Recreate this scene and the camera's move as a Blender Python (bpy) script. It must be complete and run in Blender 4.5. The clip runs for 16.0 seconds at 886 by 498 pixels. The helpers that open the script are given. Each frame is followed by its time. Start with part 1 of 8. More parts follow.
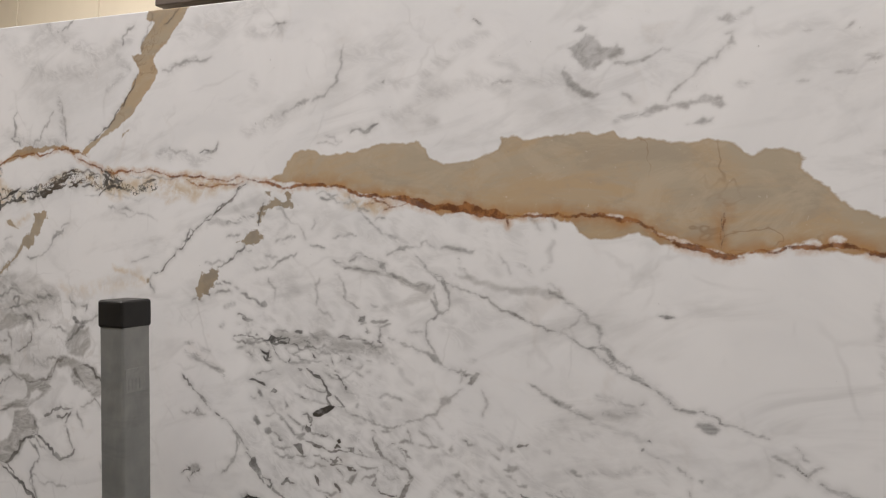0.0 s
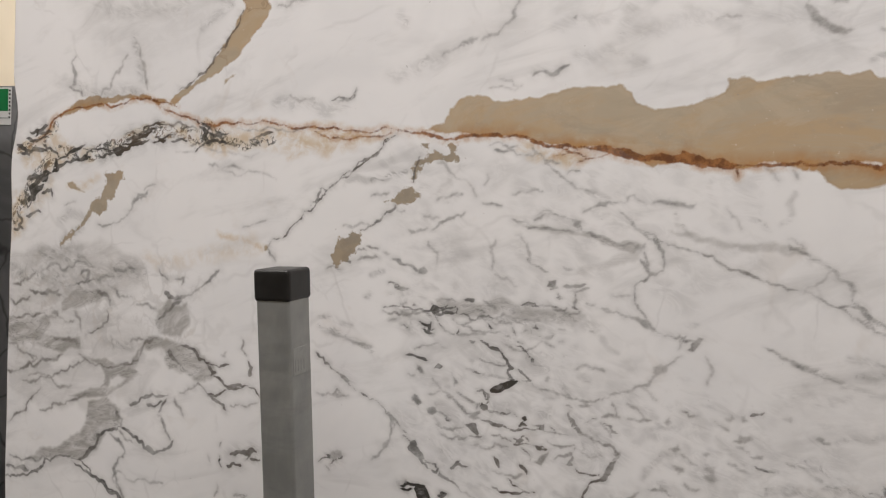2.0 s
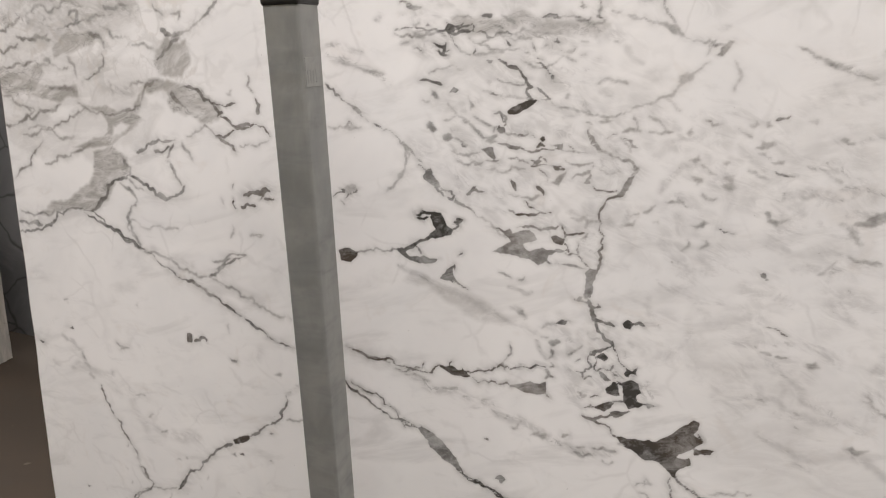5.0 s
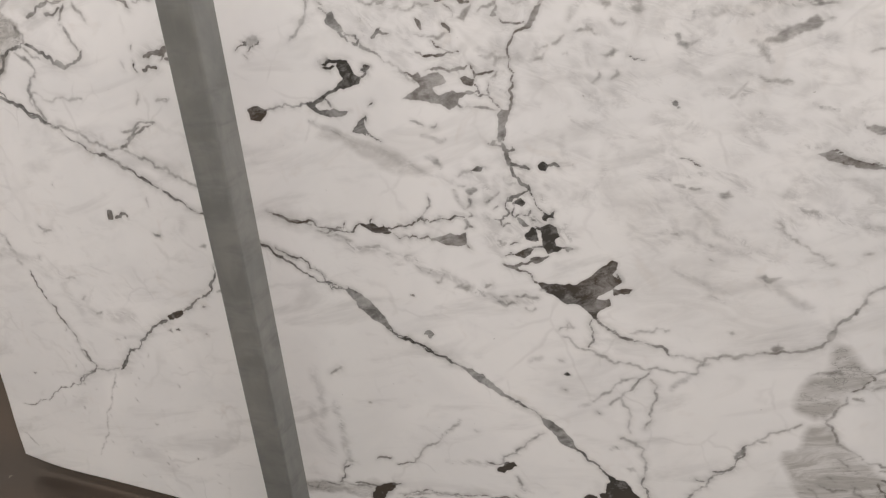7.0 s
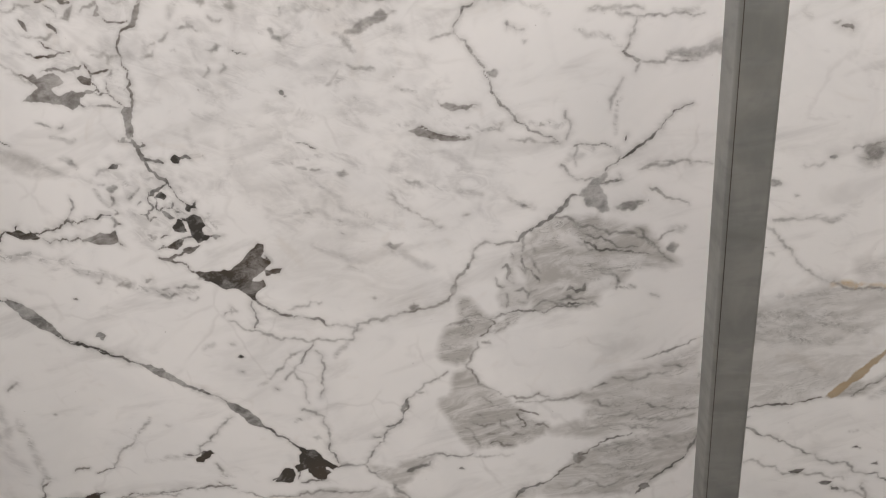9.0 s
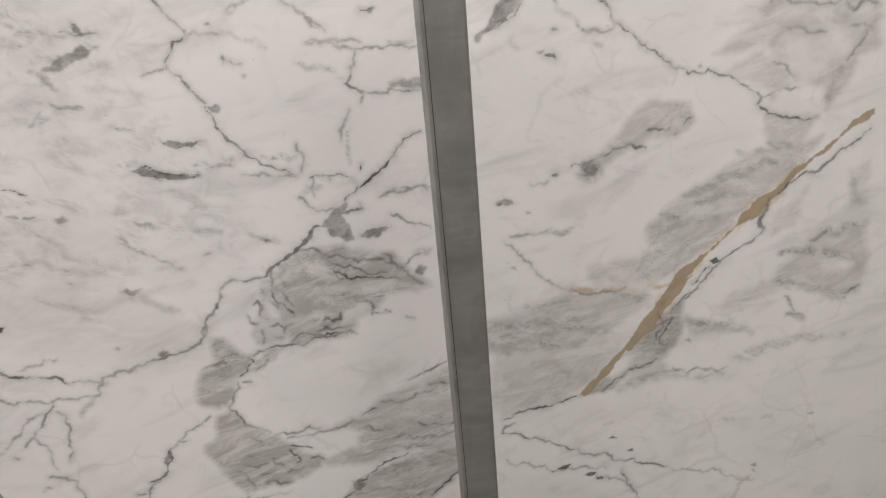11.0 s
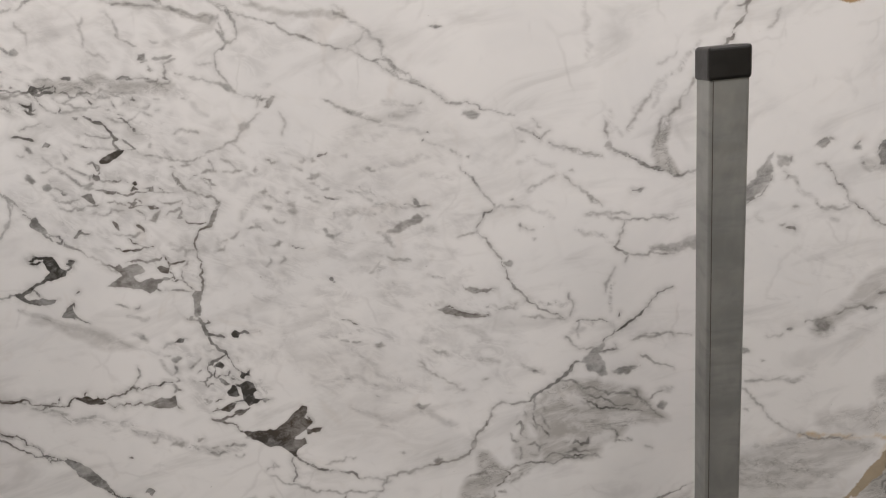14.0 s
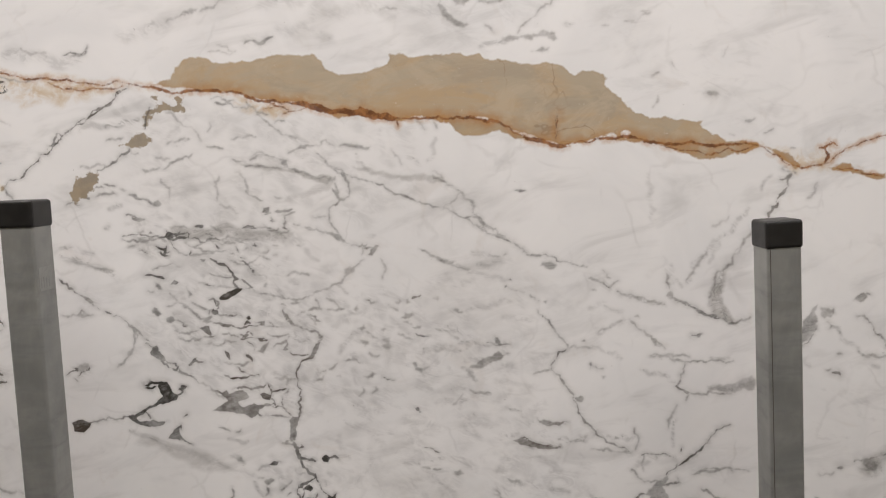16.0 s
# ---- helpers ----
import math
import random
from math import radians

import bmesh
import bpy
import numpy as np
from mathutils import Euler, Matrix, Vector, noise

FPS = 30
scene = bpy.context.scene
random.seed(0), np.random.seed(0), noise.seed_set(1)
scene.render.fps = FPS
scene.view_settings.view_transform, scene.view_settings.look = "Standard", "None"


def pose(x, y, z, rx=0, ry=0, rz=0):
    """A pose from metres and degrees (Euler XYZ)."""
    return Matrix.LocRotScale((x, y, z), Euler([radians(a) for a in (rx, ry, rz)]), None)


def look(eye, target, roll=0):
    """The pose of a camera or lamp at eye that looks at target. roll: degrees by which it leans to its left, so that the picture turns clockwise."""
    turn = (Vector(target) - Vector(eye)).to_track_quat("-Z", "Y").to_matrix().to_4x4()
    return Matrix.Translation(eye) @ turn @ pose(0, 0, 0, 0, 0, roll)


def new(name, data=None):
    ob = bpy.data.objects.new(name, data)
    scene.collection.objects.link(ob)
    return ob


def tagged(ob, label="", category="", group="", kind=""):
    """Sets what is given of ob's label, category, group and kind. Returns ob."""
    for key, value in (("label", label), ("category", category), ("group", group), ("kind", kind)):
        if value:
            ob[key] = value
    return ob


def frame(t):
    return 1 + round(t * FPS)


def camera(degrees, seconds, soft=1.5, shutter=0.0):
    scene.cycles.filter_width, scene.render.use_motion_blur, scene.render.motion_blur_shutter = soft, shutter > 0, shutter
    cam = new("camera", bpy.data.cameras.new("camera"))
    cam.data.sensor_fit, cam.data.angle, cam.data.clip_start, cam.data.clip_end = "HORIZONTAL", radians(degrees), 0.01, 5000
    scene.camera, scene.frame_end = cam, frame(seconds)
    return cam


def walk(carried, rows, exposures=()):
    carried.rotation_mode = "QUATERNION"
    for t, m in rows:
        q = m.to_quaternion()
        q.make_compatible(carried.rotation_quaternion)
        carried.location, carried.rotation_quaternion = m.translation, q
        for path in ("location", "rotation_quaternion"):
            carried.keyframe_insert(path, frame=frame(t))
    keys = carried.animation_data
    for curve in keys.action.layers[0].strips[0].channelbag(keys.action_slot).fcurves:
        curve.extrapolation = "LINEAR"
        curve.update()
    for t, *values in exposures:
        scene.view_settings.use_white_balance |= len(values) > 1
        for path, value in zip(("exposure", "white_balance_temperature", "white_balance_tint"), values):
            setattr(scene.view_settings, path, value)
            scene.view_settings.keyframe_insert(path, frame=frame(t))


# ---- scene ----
cam = camera(65.46, 16.0, 1.15)
PATH = [
    (0, (-0.0633, 0.0042, 1.5811), (-0.9336, 1.8046, 1.5515), 3.95),
    (0.5, (-0.2029, 0.0305, 1.5735), (-1.1209, 1.8074, 1.5764), 4.62),
    (1, (-0.3552, -0.0058, 1.5702), (-1.1347, 1.8355, 1.5266), 3.03),
    (1.5, (-0.4609, -0.0373, 1.5513), (-1.2000, 1.8187, 1.4566), 2.24),
    (2, (-0.4986, -0.0491, 1.5341), (-1.1615, 1.8350, 1.4309), 3.13),
    (2.5, (-0.5133, -0.0486, 1.5399), (-1.1715, 1.8357, 1.4125), 2.85),
    (3, (-0.5209, -0.0472, 1.5260), (-1.1979, 1.8247, 1.3314), 3.02),
    (3.5, (-0.5286, -0.0412, 1.4872), (-1.2184, 1.8151, 1.2075), 2.98),
    (4, (-0.5334, -0.0454, 1.4474), (-1.1366, 1.8269, 1.0859), 3.49),
    (4.5, (-0.5263, -0.0494, 1.3956), (-1.1497, 1.7908, 0.9209), 3.29),
    (5, (-0.5245, -0.0584, 1.3519), (-1.1204, 1.7650, 0.7863), 2.71),
    (5.2, (-0.5322, -0.0657, 1.3394), (-1.0785, 1.7474, 0.6958), 3.23),
    (7.3, (-0.3651, -0.0088, 1.2545), (-0.8724, 1.7374, 0.4218), -0.27),
    (7.5, (-0.3312, -0.0028, 1.2542), (-0.7904, 1.7496, 0.4069), 0.19),
    (8, (-0.2617, -0.0146, 1.2543), (-0.5651, 1.7817, 0.4291), 0.01),
    (8.5, (-0.1783, -0.0448, 1.2608), (-0.3442, 1.7667, 0.4297), 0.22),
    (9, (-0.0969, -0.0555, 1.2563), (-0.1480, 1.7770, 0.4565), 0.61),
    (9.5, (-0.0323, -0.0590, 1.2563), (0.0567, 1.7782, 0.4711), 0.82),
    (10, (0.0223, -0.0614, 1.2595), (0.2556, 1.7654, 0.4796), 0.54),
    (10.2, (0.0475, -0.0604, 1.2634), (0.3418, 1.7562, 0.4804), 0.38),
    (12.3, (0.0818, -0.0422, 1.3331), (0.4839, 1.8459, 0.8103), 0.78),
    (12.5, (0.0712, -0.0446, 1.3423), (0.4167, 1.8677, 0.8691), 0.95),
    (13, (0.0345, -0.0549, 1.3725), (0.2032, 1.8791, 0.8913), 0.99),
    (13.5, (-0.0552, -0.1127, 1.3916), (0.0315, 1.8327, 0.9357), 2.29),
    (14, (-0.1946, -0.2090, 1.4110), (-0.1622, 1.7317, 0.9289), 1.05),
    (14.5, (-0.3112, -0.3025, 1.4194), (-0.3310, 1.6388, 0.9390), 0.52),
    (15, (-0.3285, -0.3367, 1.4343), (-0.3798, 1.6284, 1.0661), 1.24),
    (15.5, (-0.3405, -0.3325, 1.4574), (-0.3665, 1.6495, 1.1903), 1.73),
    (16, (-0.3464, -0.3475, 1.4797), (-0.3366, 1.6463, 1.3230), 2.43),
]
EXPOSURES = ((0, -0.60), (1, -0.60), (1.5, -0.52), (3, -0.30), (4, -0.12), (5, 0.03), (7.5, 0.03), (10, 0.03), (12.5, -0.18), (14, -0.24), (15, -0.15), (16, -0.26))
walk(cam, [(t, look(eye, target, roll)) for t, eye, target, roll in PATH], EXPOSURES)

# ---- world, lamps, exposure ----
world = bpy.data.worlds.new("hall_air")
scene.world = world
world.use_nodes = True
wn = world.node_tree.nodes
wn["Background"].inputs[0].default_value = (0.62, 0.63, 0.66, 1)
wn["Background"].inputs[1].default_value = 0.25


def added_lamp(x, y, z, sx, sy, watts, colour):
    data = bpy.data.lights.new("added_light", "AREA")
    data.shape, data.size, data.size_y, data.energy, data.color = "RECTANGLE", sx, sy, watts, colour
    ob = new("added_light_lamp", data)
    ob.matrix_world = pose(x, y, z)
    return ob


# No lamp is in view; these are added and tuned for slab and wall.
# x, y, z, length, width, watts, colour
LAMPS = (
    (-0.9, -0.8, 4.85, 5.5, 0.8, 266, (1.0, 0.935, 0.92)),
    (-4.5, 2.2, 4.85, 4.0, 1.2, 320, (1.0, 0.94, 0.88)),
    (0.5, -6.0, 4.85, 6.5, 1.2, 64, (0.86, 0.98, 1.0)),
)
for spec in LAMPS:
    added_lamp(*spec)


# ---- materials ----
class Mat:
    """A node material with short calls for its nodes."""

    def __init__(self, name):
        self.m = bpy.data.materials.new(name)
        self.m.use_nodes = True
        self.t = self.m.node_tree
        self.b = self.t.nodes["Principled BSDF"]
        self.co = self.t.nodes.new("ShaderNodeTexCoord").outputs["Object"]

    def put(self, socket, value):
        if isinstance(value, bpy.types.NodeSocket):
            self.t.links.new(value, socket)
        elif isinstance(value, (tuple, list)) and len(value) == 3 and socket.type == "RGBA":
            socket.default_value = (*value, 1)
        else:
            socket.default_value = value

    def set(self, **kw):
        for key, value in kw.items():
            self.put(self.b.inputs[key.replace("_", " ")], value)
        return self

    def attr(self, name):
        n = self.t.nodes.new("ShaderNodeAttribute")
        n.attribute_name = name
        return n.outputs["Fac"]

    def noise(self, scale, detail=3.0, rough=0.55, distort=0.0, at=None):
        n = self.t.nodes.new("ShaderNodeTexNoise")
        self.put(n.inputs["Vector"], at or self.co)
        n.inputs["Scale"].default_value, n.inputs["Detail"].default_value = scale, detail
        n.inputs["Roughness"].default_value, n.inputs["Distortion"].default_value = rough, distort
        return n.outputs["Fac"]

    def cells(self, scale, feature="DISTANCE_TO_EDGE", at=None, out="Distance"):
        n = self.t.nodes.new("ShaderNodeTexVoronoi")
        n.feature = feature
        self.put(n.inputs["Vector"], at or self.co)
        n.inputs["Scale"].default_value = scale
        return n.outputs[out]

    def math(self, op, a, b=0.0, c=0.0):
        n = self.t.nodes.new("ShaderNodeMath")
        n.operation = op
        for s, v in zip(n.inputs, (a, b, c)):
            self.put(s, v)
        return n.outputs[0]

    def ramp(self, v, a, b, lo=0.0, hi=1.0):
        n = self.t.nodes.new("ShaderNodeMapRange")
        n.interpolation_type = "SMOOTHSTEP"
        for s, x in zip(n.inputs, (v, a, b, lo, hi)):
            self.put(s, x)
        return n.outputs[0]

    def mix(self, f, a, b):
        n = self.t.nodes.new("ShaderNodeMix")
        n.data_type = "RGBA"
        for s, v in ((n.inputs[0], f), (n.inputs[6], a), (n.inputs[7], b)):
            self.put(s, v)
        return n.outputs[2]

    def warp(self, amount, scale, detail=2.0):
        n = self.t.nodes.new("ShaderNodeTexNoise")
        self.put(n.inputs["Vector"], self.co)
        n.inputs["Scale"].default_value, n.inputs["Detail"].default_value = scale, detail
        s = self.t.nodes.new("ShaderNodeVectorMath")
        s.operation = "MULTIPLY_ADD"
        self.t.links.new(n.outputs["Color"], s.inputs[0])
        s.inputs[1].default_value = (amount, amount, amount)
        self.t.links.new(self.co, s.inputs[2])
        return s.outputs[0]

    def stretch(self, sx, sy, sz, turn=0.0):
        first, n = self.t.nodes.new("ShaderNodeMapping"), self.t.nodes.new("ShaderNodeMapping")
        self.t.links.new(self.co, first.inputs[0])
        self.t.links.new(first.outputs[0], n.inputs[0])
        first.inputs["Rotation"].default_value = (0, radians(turn), 0)
        n.inputs["Scale"].default_value = (sx, sy, sz)
        return n.outputs[0]

    def bump(self, height, strength=0.2, distance=0.002):
        n = self.t.nodes.new("ShaderNodeBump")
        n.inputs["Strength"].default_value, n.inputs["Distance"].default_value = strength, distance
        self.t.links.new(height, n.inputs["Height"])
        self.t.links.new(n.outputs[0], self.b.inputs["Normal"])
        return self


def marble():
    m = Mat("veined_white_marble")
    fine = m.noise(420, 3, 0.65)
    mid = m.noise(90, 3, 0.6)
    broad = m.noise(4.5, 4, 0.55, 0.8)
    streak = m.noise(1.0, 4, 0.6, 0.6, m.stretch(5, 5, 16, 18))
    body = m.mix(m.ramp(broad, 0.35, 0.7), (0.935, 0.925, 0.92), (0.87, 0.865, 0.865))
    body = m.mix(m.ramp(streak, 0.50, 0.76, 0, 0.38), body, (0.50, 0.495, 0.485))
    body = m.mix(m.ramp(m.noise(9, 3, 0.6, 1.5), 0.60, 0.78, 0, 0.22), body, (0.66, 0.60, 0.54))
    # wide grey haze with a ragged, streaky edge
    haze = m.math("MULTIPLY", m.attr("haze"), m.ramp(m.noise(1.0, 6, 0.68, 1.6, m.stretch(9, 9, 24, 18)), 0.34, 0.62, 0.55, 1.4))
    body = m.mix(haze, body, (0.32, 0.305, 0.28))
    streaks = m.stretch(20, 20, 42, -20)
    grey = m.attr("mist")
    mist = m.math("MULTIPLY", grey, m.ramp(m.noise(1.0, 6, 0.68, 1.2, streaks), 0.36, 0.62, 0.15, 1.35))
    body = m.mix(mist, body, (0.27, 0.265, 0.255))
    torn = m.ramp(m.noise(1.0, 6, 0.74, 1.5, m.stretch(30, 30, 46, -18)), 0.545, 0.60)
    body = m.mix(m.math("MULTIPLY", torn, m.ramp(grey, 0.12, 0.40, 0.0, 0.52)), body, (0.17, 0.168, 0.16))
    # fine dark lines within the haze
    line = m.math("ABSOLUTE", m.math("SUBTRACT", m.noise(1.0, 6, 0.66, 2.0, m.stretch(11, 11, 30, 18)), 0.5))
    line = m.math("MULTIPLY", m.ramp(line, 0.0, 0.022, 0.5, 0.0), m.ramp(m.noise(7, 3, 0.6), 0.42, 0.6))
    body = m.mix(m.math("MULTIPLY", line, m.ramp(m.attr("haze"), 0.12, 0.45)), body, (0.13, 0.128, 0.12))
    # faint soft veins all over
    for scale, edge, power, at in ((3.6, 0.022, 0.12, m.warp(0.22, 3.5, 4)), (8.0, 0.04, 0.11, m.warp(0.14, 7, 4))):
        there = m.ramp(m.noise(scale * 1.1, 3, 0.6), 0.50, 0.64)
        body = m.mix(m.math("MULTIPLY", m.ramp(m.cells(scale, at=at), 0.0, edge, power, 0.0), there), body, (0.30, 0.285, 0.27))
    # smudges that fall to the right
    smear = m.noise(1.0, 6, 0.70, 1.1, m.stretch(10, 10, 22, -16))
    broken = m.noise(16, 3, 0.6)
    smudge = m.math("MULTIPLY", m.attr("smudge"), m.math("MULTIPLY", m.ramp(smear, 0.50, 0.68, 0.0, 0.75), m.ramp(broken, 0.42, 0.60, 0.15, 1.0)))
    body = m.mix(smudge, body, (0.27, 0.265, 0.26))
    # warm iron stain
    stain = m.math("MULTIPLY", m.attr("stain"), m.ramp(m.noise(38, 4, 0.65, 0.6), 0.36, 0.64, 0.2, 1.4))
    body = m.mix(stain, body, (0.62, 0.45, 0.24))
    # broken pieces in a grey paste
    bent = m.warp(0.07, 18, 4)
    crack = m.math("ADD", m.cells(21, at=bent), m.math("MULTIPLY", m.math("SUBTRACT", m.noise(13, 4), 0.46), 0.9))
    paste = m.math("MULTIPLY", m.attr("breccia"), m.ramp(crack, 0.02, 0.13, 0.62, 0.0))
    body = m.mix(paste, body, m.mix(m.ramp(m.noise(30, 2), 0.45, 0.65), (0.36, 0.355, 0.335), (0.46, 0.40, 0.33)))
    small = m.math("ADD", m.cells(58, at=m.warp(0.02, 50, 2)), m.math("MULTIPLY", m.math("SUBTRACT", m.noise(26, 3), 0.5), 1.1))
    body = m.mix(m.math("MULTIPLY", m.attr("breccia"), m.ramp(small, -0.08, 0.06, 0.32, 0.0)), body, (0.36, 0.33, 0.30))
    # ochre fields
    olive = m.attr("olive")
    o = m.math("ADD", m.attr("ochre"), m.math("MULTIPLY", m.math("SUBTRACT", m.noise(75, 4, 0.65), 0.5), m.ramp(olive, 0.2, 0.7, 0.009, 0.032)))
    bentg = m.warp(0.09, 6, 4)
    flow = m.noise(1.0, 6, 0.66, 1.2, m.stretch(4, 4, 8, 8))
    gold = m.mix(m.ramp(flow, 0.40, 0.60), (0.525, 0.385, 0.235), (0.485, 0.405, 0.295))
    gold = m.mix(m.ramp(m.noise(1.0, 5, 0.62, 1.2, m.stretch(6, 6, 13, 5)), 0.46, 0.62, 0, 0.7), gold, (0.42, 0.35, 0.26))
    gold = m.mix(m.ramp(m.noise(1.0, 6, 0.70, 1.0, m.stretch(9, 9, 16, 12)), 0.46, 0.66, 0, 0.6), gold, (0.58, 0.48, 0.35))
    gold = m.mix(m.ramp(m.noise(85, 3, 0.7, 0.5), 0.66, 0.76, 0, 0.5), gold, (0.78, 0.71, 0.59))
    rim = m.math("ABSOLUTE", m.math("SUBTRACT", m.noise(6.5, 4, 0.6, 0.5, bentg), 0.5))
    gold = m.mix(m.math("MULTIPLY", m.ramp(rim, 0.0, 0.012, 0.55, 0.0), m.ramp(m.noise(5, 2), 0.48, 0.6)), gold, (0.27, 0.17, 0.09))
    gold = m.mix(m.ramp(o, -0.006, 0.0, 0.0, 0.35), gold, (0.36, 0.25, 0.14))
    gold = m.mix(m.ramp(m.noise(2.6, 5, 0.65, 1.0), 0.42, 0.64, 0, 0.5), gold, (0.56, 0.455, 0.325))
    gold = m.mix(m.math("MULTIPLY", m.ramp(m.attr("rust"), 0.0, 0.024, 0.75, 0.0), m.ramp(m.noise(18, 4, 0.65), 0.32, 0.62)), gold, (0.44, 0.235, 0.09))
    gold = m.mix(m.math("MULTIPLY", olive, 0.9), gold, m.mix(m.ramp(m.noise(40, 4), 0.4, 0.62), (0.30, 0.235, 0.15), (0.20, 0.165, 0.115)))
    body = m.mix(m.math("MULTIPLY", m.ramp(o, -0.003, 0.0014, 1.0, 0.0), m.ramp(olive, 0.15, 0.7, 0.97, 0.90)), body, gold)
    # broken dark band
    rub = m.attr("rubble")
    bits = m.warp(0.012, 90, 3)
    ridge = m.math("ABSOLUTE", m.math("SUBTRACT", m.noise(48, 4, 0.6, 0.8, bits), 0.5))
    lump = m.noise(38, 4, 0.65, 0.5)
    body = m.mix(m.math("MULTIPLY", m.ramp(rub, 0.0, 0.4), m.ramp(m.noise(30, 3), 0.42, 0.62, 0, 0.5)), body, (0.66, 0.56, 0.40))
    dark = m.math("MAXIMUM", m.ramp(ridge, 0.008, 0.034, 0.9, 0.0), m.ramp(lump, 0.54, 0.62, 0.0, 0.8))
    dark = m.math("MULTIPLY", m.ramp(m.math("ADD", rub, m.math("MULTIPLY", m.math("SUBTRACT", m.noise(60, 2), 0.5), 0.7)), 0.2, 0.5), dark)
    body = m.mix(dark, body, m.mix(m.ramp(m.noise(22, 2), 0.46, 0.6), (0.055, 0.055, 0.05), (0.20, 0.12, 0.06)))
    # rust seams
    r = m.math("ADD", m.attr("rust"), m.math("MULTIPLY", m.math("SUBTRACT", m.noise(150, 4, 0.7), 0.5), 0.0070))
    near = m.math("MULTIPLY", m.ramp(r, 0.0, 0.011, 0.62, 0.0), m.ramp(m.noise(30, 4, 0.65), 0.38, 0.64, 0.1, 1.0))
    body = m.mix(near, body, (0.50, 0.26, 0.09))
    rusty = m.mix(m.ramp(m.noise(45, 4, 0.7), 0.38, 0.64), (0.13, 0.045, 0.018), (0.38, 0.16, 0.055))
    body = m.mix(m.ramp(r, -0.0015, 0.0015, 0.92, 0.0), body, rusty)
    # grey veins and dark splinters: pale ones melt into the stone, dark ones are crisp
    raw = m.attr("tone")
    v = m.math("ADD", m.attr("vein"), m.math("MULTIPLY", m.math("SUBTRACT", m.noise(150, 5, 0.75), 0.5), 0.0034))
    v = m.math("ADD", v, m.math("MULTIPLY", m.math("SUBTRACT", m.noise(45, 3, 0.6), 0.5), m.ramp(raw, 0.40, 0.85, 0.008, 0.0030)))
    brush = m.noise(1.0, 6, 0.72, 1.0, m.stretch(20, 20, 44, 24))
    grain = m.ramp(brush, 0.36, 0.60, m.ramp(raw, 0.4, 0.75, 0.74, 0.88), 1.14)
    fade = m.ramp(m.noise(26, 4, 0.65), 0.34, 0.62, m.ramp(raw, 0.45, 0.75, 0.66, 0.95), 1.24)
    tone = m.math("MULTIPLY", m.math("MULTIPLY", raw, grain), fade)
    soft = m.ramp(raw, 0.42, 0.64, 0.0034, 0.0009)
    body = m.mix(m.math("MULTIPLY", m.ramp(v, -0.001, 0.006, 0.22, 0.0), tone), body, (0.25, 0.24, 0.225))
    body = m.mix(m.math("MULTIPLY", m.ramp(v, m.math("MULTIPLY", soft, -1.0), m.math("MULTIPLY", soft, 0.7), 1.0, 0.0), tone), body,
                 m.mix(m.ramp(m.noise(3, 2), 0.45, 0.6), (0.066, 0.063, 0.058), (0.095, 0.078, 0.064)))
    # faint pits
    body = m.mix(m.ramp(m.noise(120, 2, 0.5), 0.745, 0.775, 0, 0.45), body, (0.34, 0.32, 0.30))
    m.set(Base_Color=body, Roughness=m.ramp(mid, 0.2, 0.8, 0.16, 0.24), Specular_IOR_Level=0.45)
    m.bump(fine, 0.02, 0.0005)
    return m.m


def plain(name, a, b, scale=14, rough=(0.5, 0.7), metal=0.0, fine=220, bump=0.1, streak=None):
    """Two close colours broken up at two scales, with a little relief."""
    m = Mat(name)
    big = m.noise(scale, 4, 0.6, 0.4, m.stretch(*streak) if streak else None)
    f = m.ramp(big, 0.3, 0.7)
    col = m.mix(f, a, b)
    col = m.mix(m.ramp(m.noise(fine, 2, 0.6), 0.4, 0.75, 0, 0.18), col, tuple(c * 0.6 for c in a))
    m.set(Base_Color=col, Roughness=m.ramp(big, 0.3, 0.7, rough[0], rough[1]), Metallic=metal)
    m.bump(m.noise(fine, 3), bump, 0.001)
    return m.m


def galvanised():
    m = Mat("galvanised_steel")
    big = m.noise(1.0, 4, 0.6, 0.5, m.stretch(14, 14, 9))
    smear = m.noise(1.0, 3, 0.6, 0.2, m.stretch(10, 10, 34))
    col = m.mix(m.ramp(big, 0.3, 0.7), (0.31, 0.32, 0.31), (0.40, 0.405, 0.39))
    col = m.mix(m.ramp(smear, 0.52, 0.72, 0, 0.2), col, (0.16, 0.165, 0.16))
    col = m.mix(m.ramp(m.noise(70, 3, 0.65), 0.66, 0.76, 0, 0.35), col, (0.40, 0.40, 0.39))
    m.set(Base_Color=col, Metallic=0.55, Roughness=m.ramp(smear, 0.3, 0.7, 0.42, 0.62))
    m.bump(m.noise(160, 3), 0.05, 0.0006)
    return m.m


def concrete():
    m = Mat("stained_concrete")
    big = m.noise(1.3, 5, 0.6, 0.6)
    col = m.mix(m.ramp(big, 0.32, 0.68), (0.022, 0.0165, 0.0125), (0.040, 0.030, 0.023))
    col = m.mix(m.ramp(m.noise(7, 4, 0.65), 0.52, 0.72, 0, 0.5), col, (0.030, 0.025, 0.021))
    col = m.mix(m.ramp(m.noise(26, 2), 0.71, 0.74, 0, 0.35), col, (0.14, 0.12, 0.10))
    m.set(Base_Color=col, Roughness=m.ramp(big, 0.3, 0.7, 0.70, 0.90), Specular_IOR_Level=0.2)
    m.bump(m.noise(60, 4), 0.15, 0.002)
    return m.m


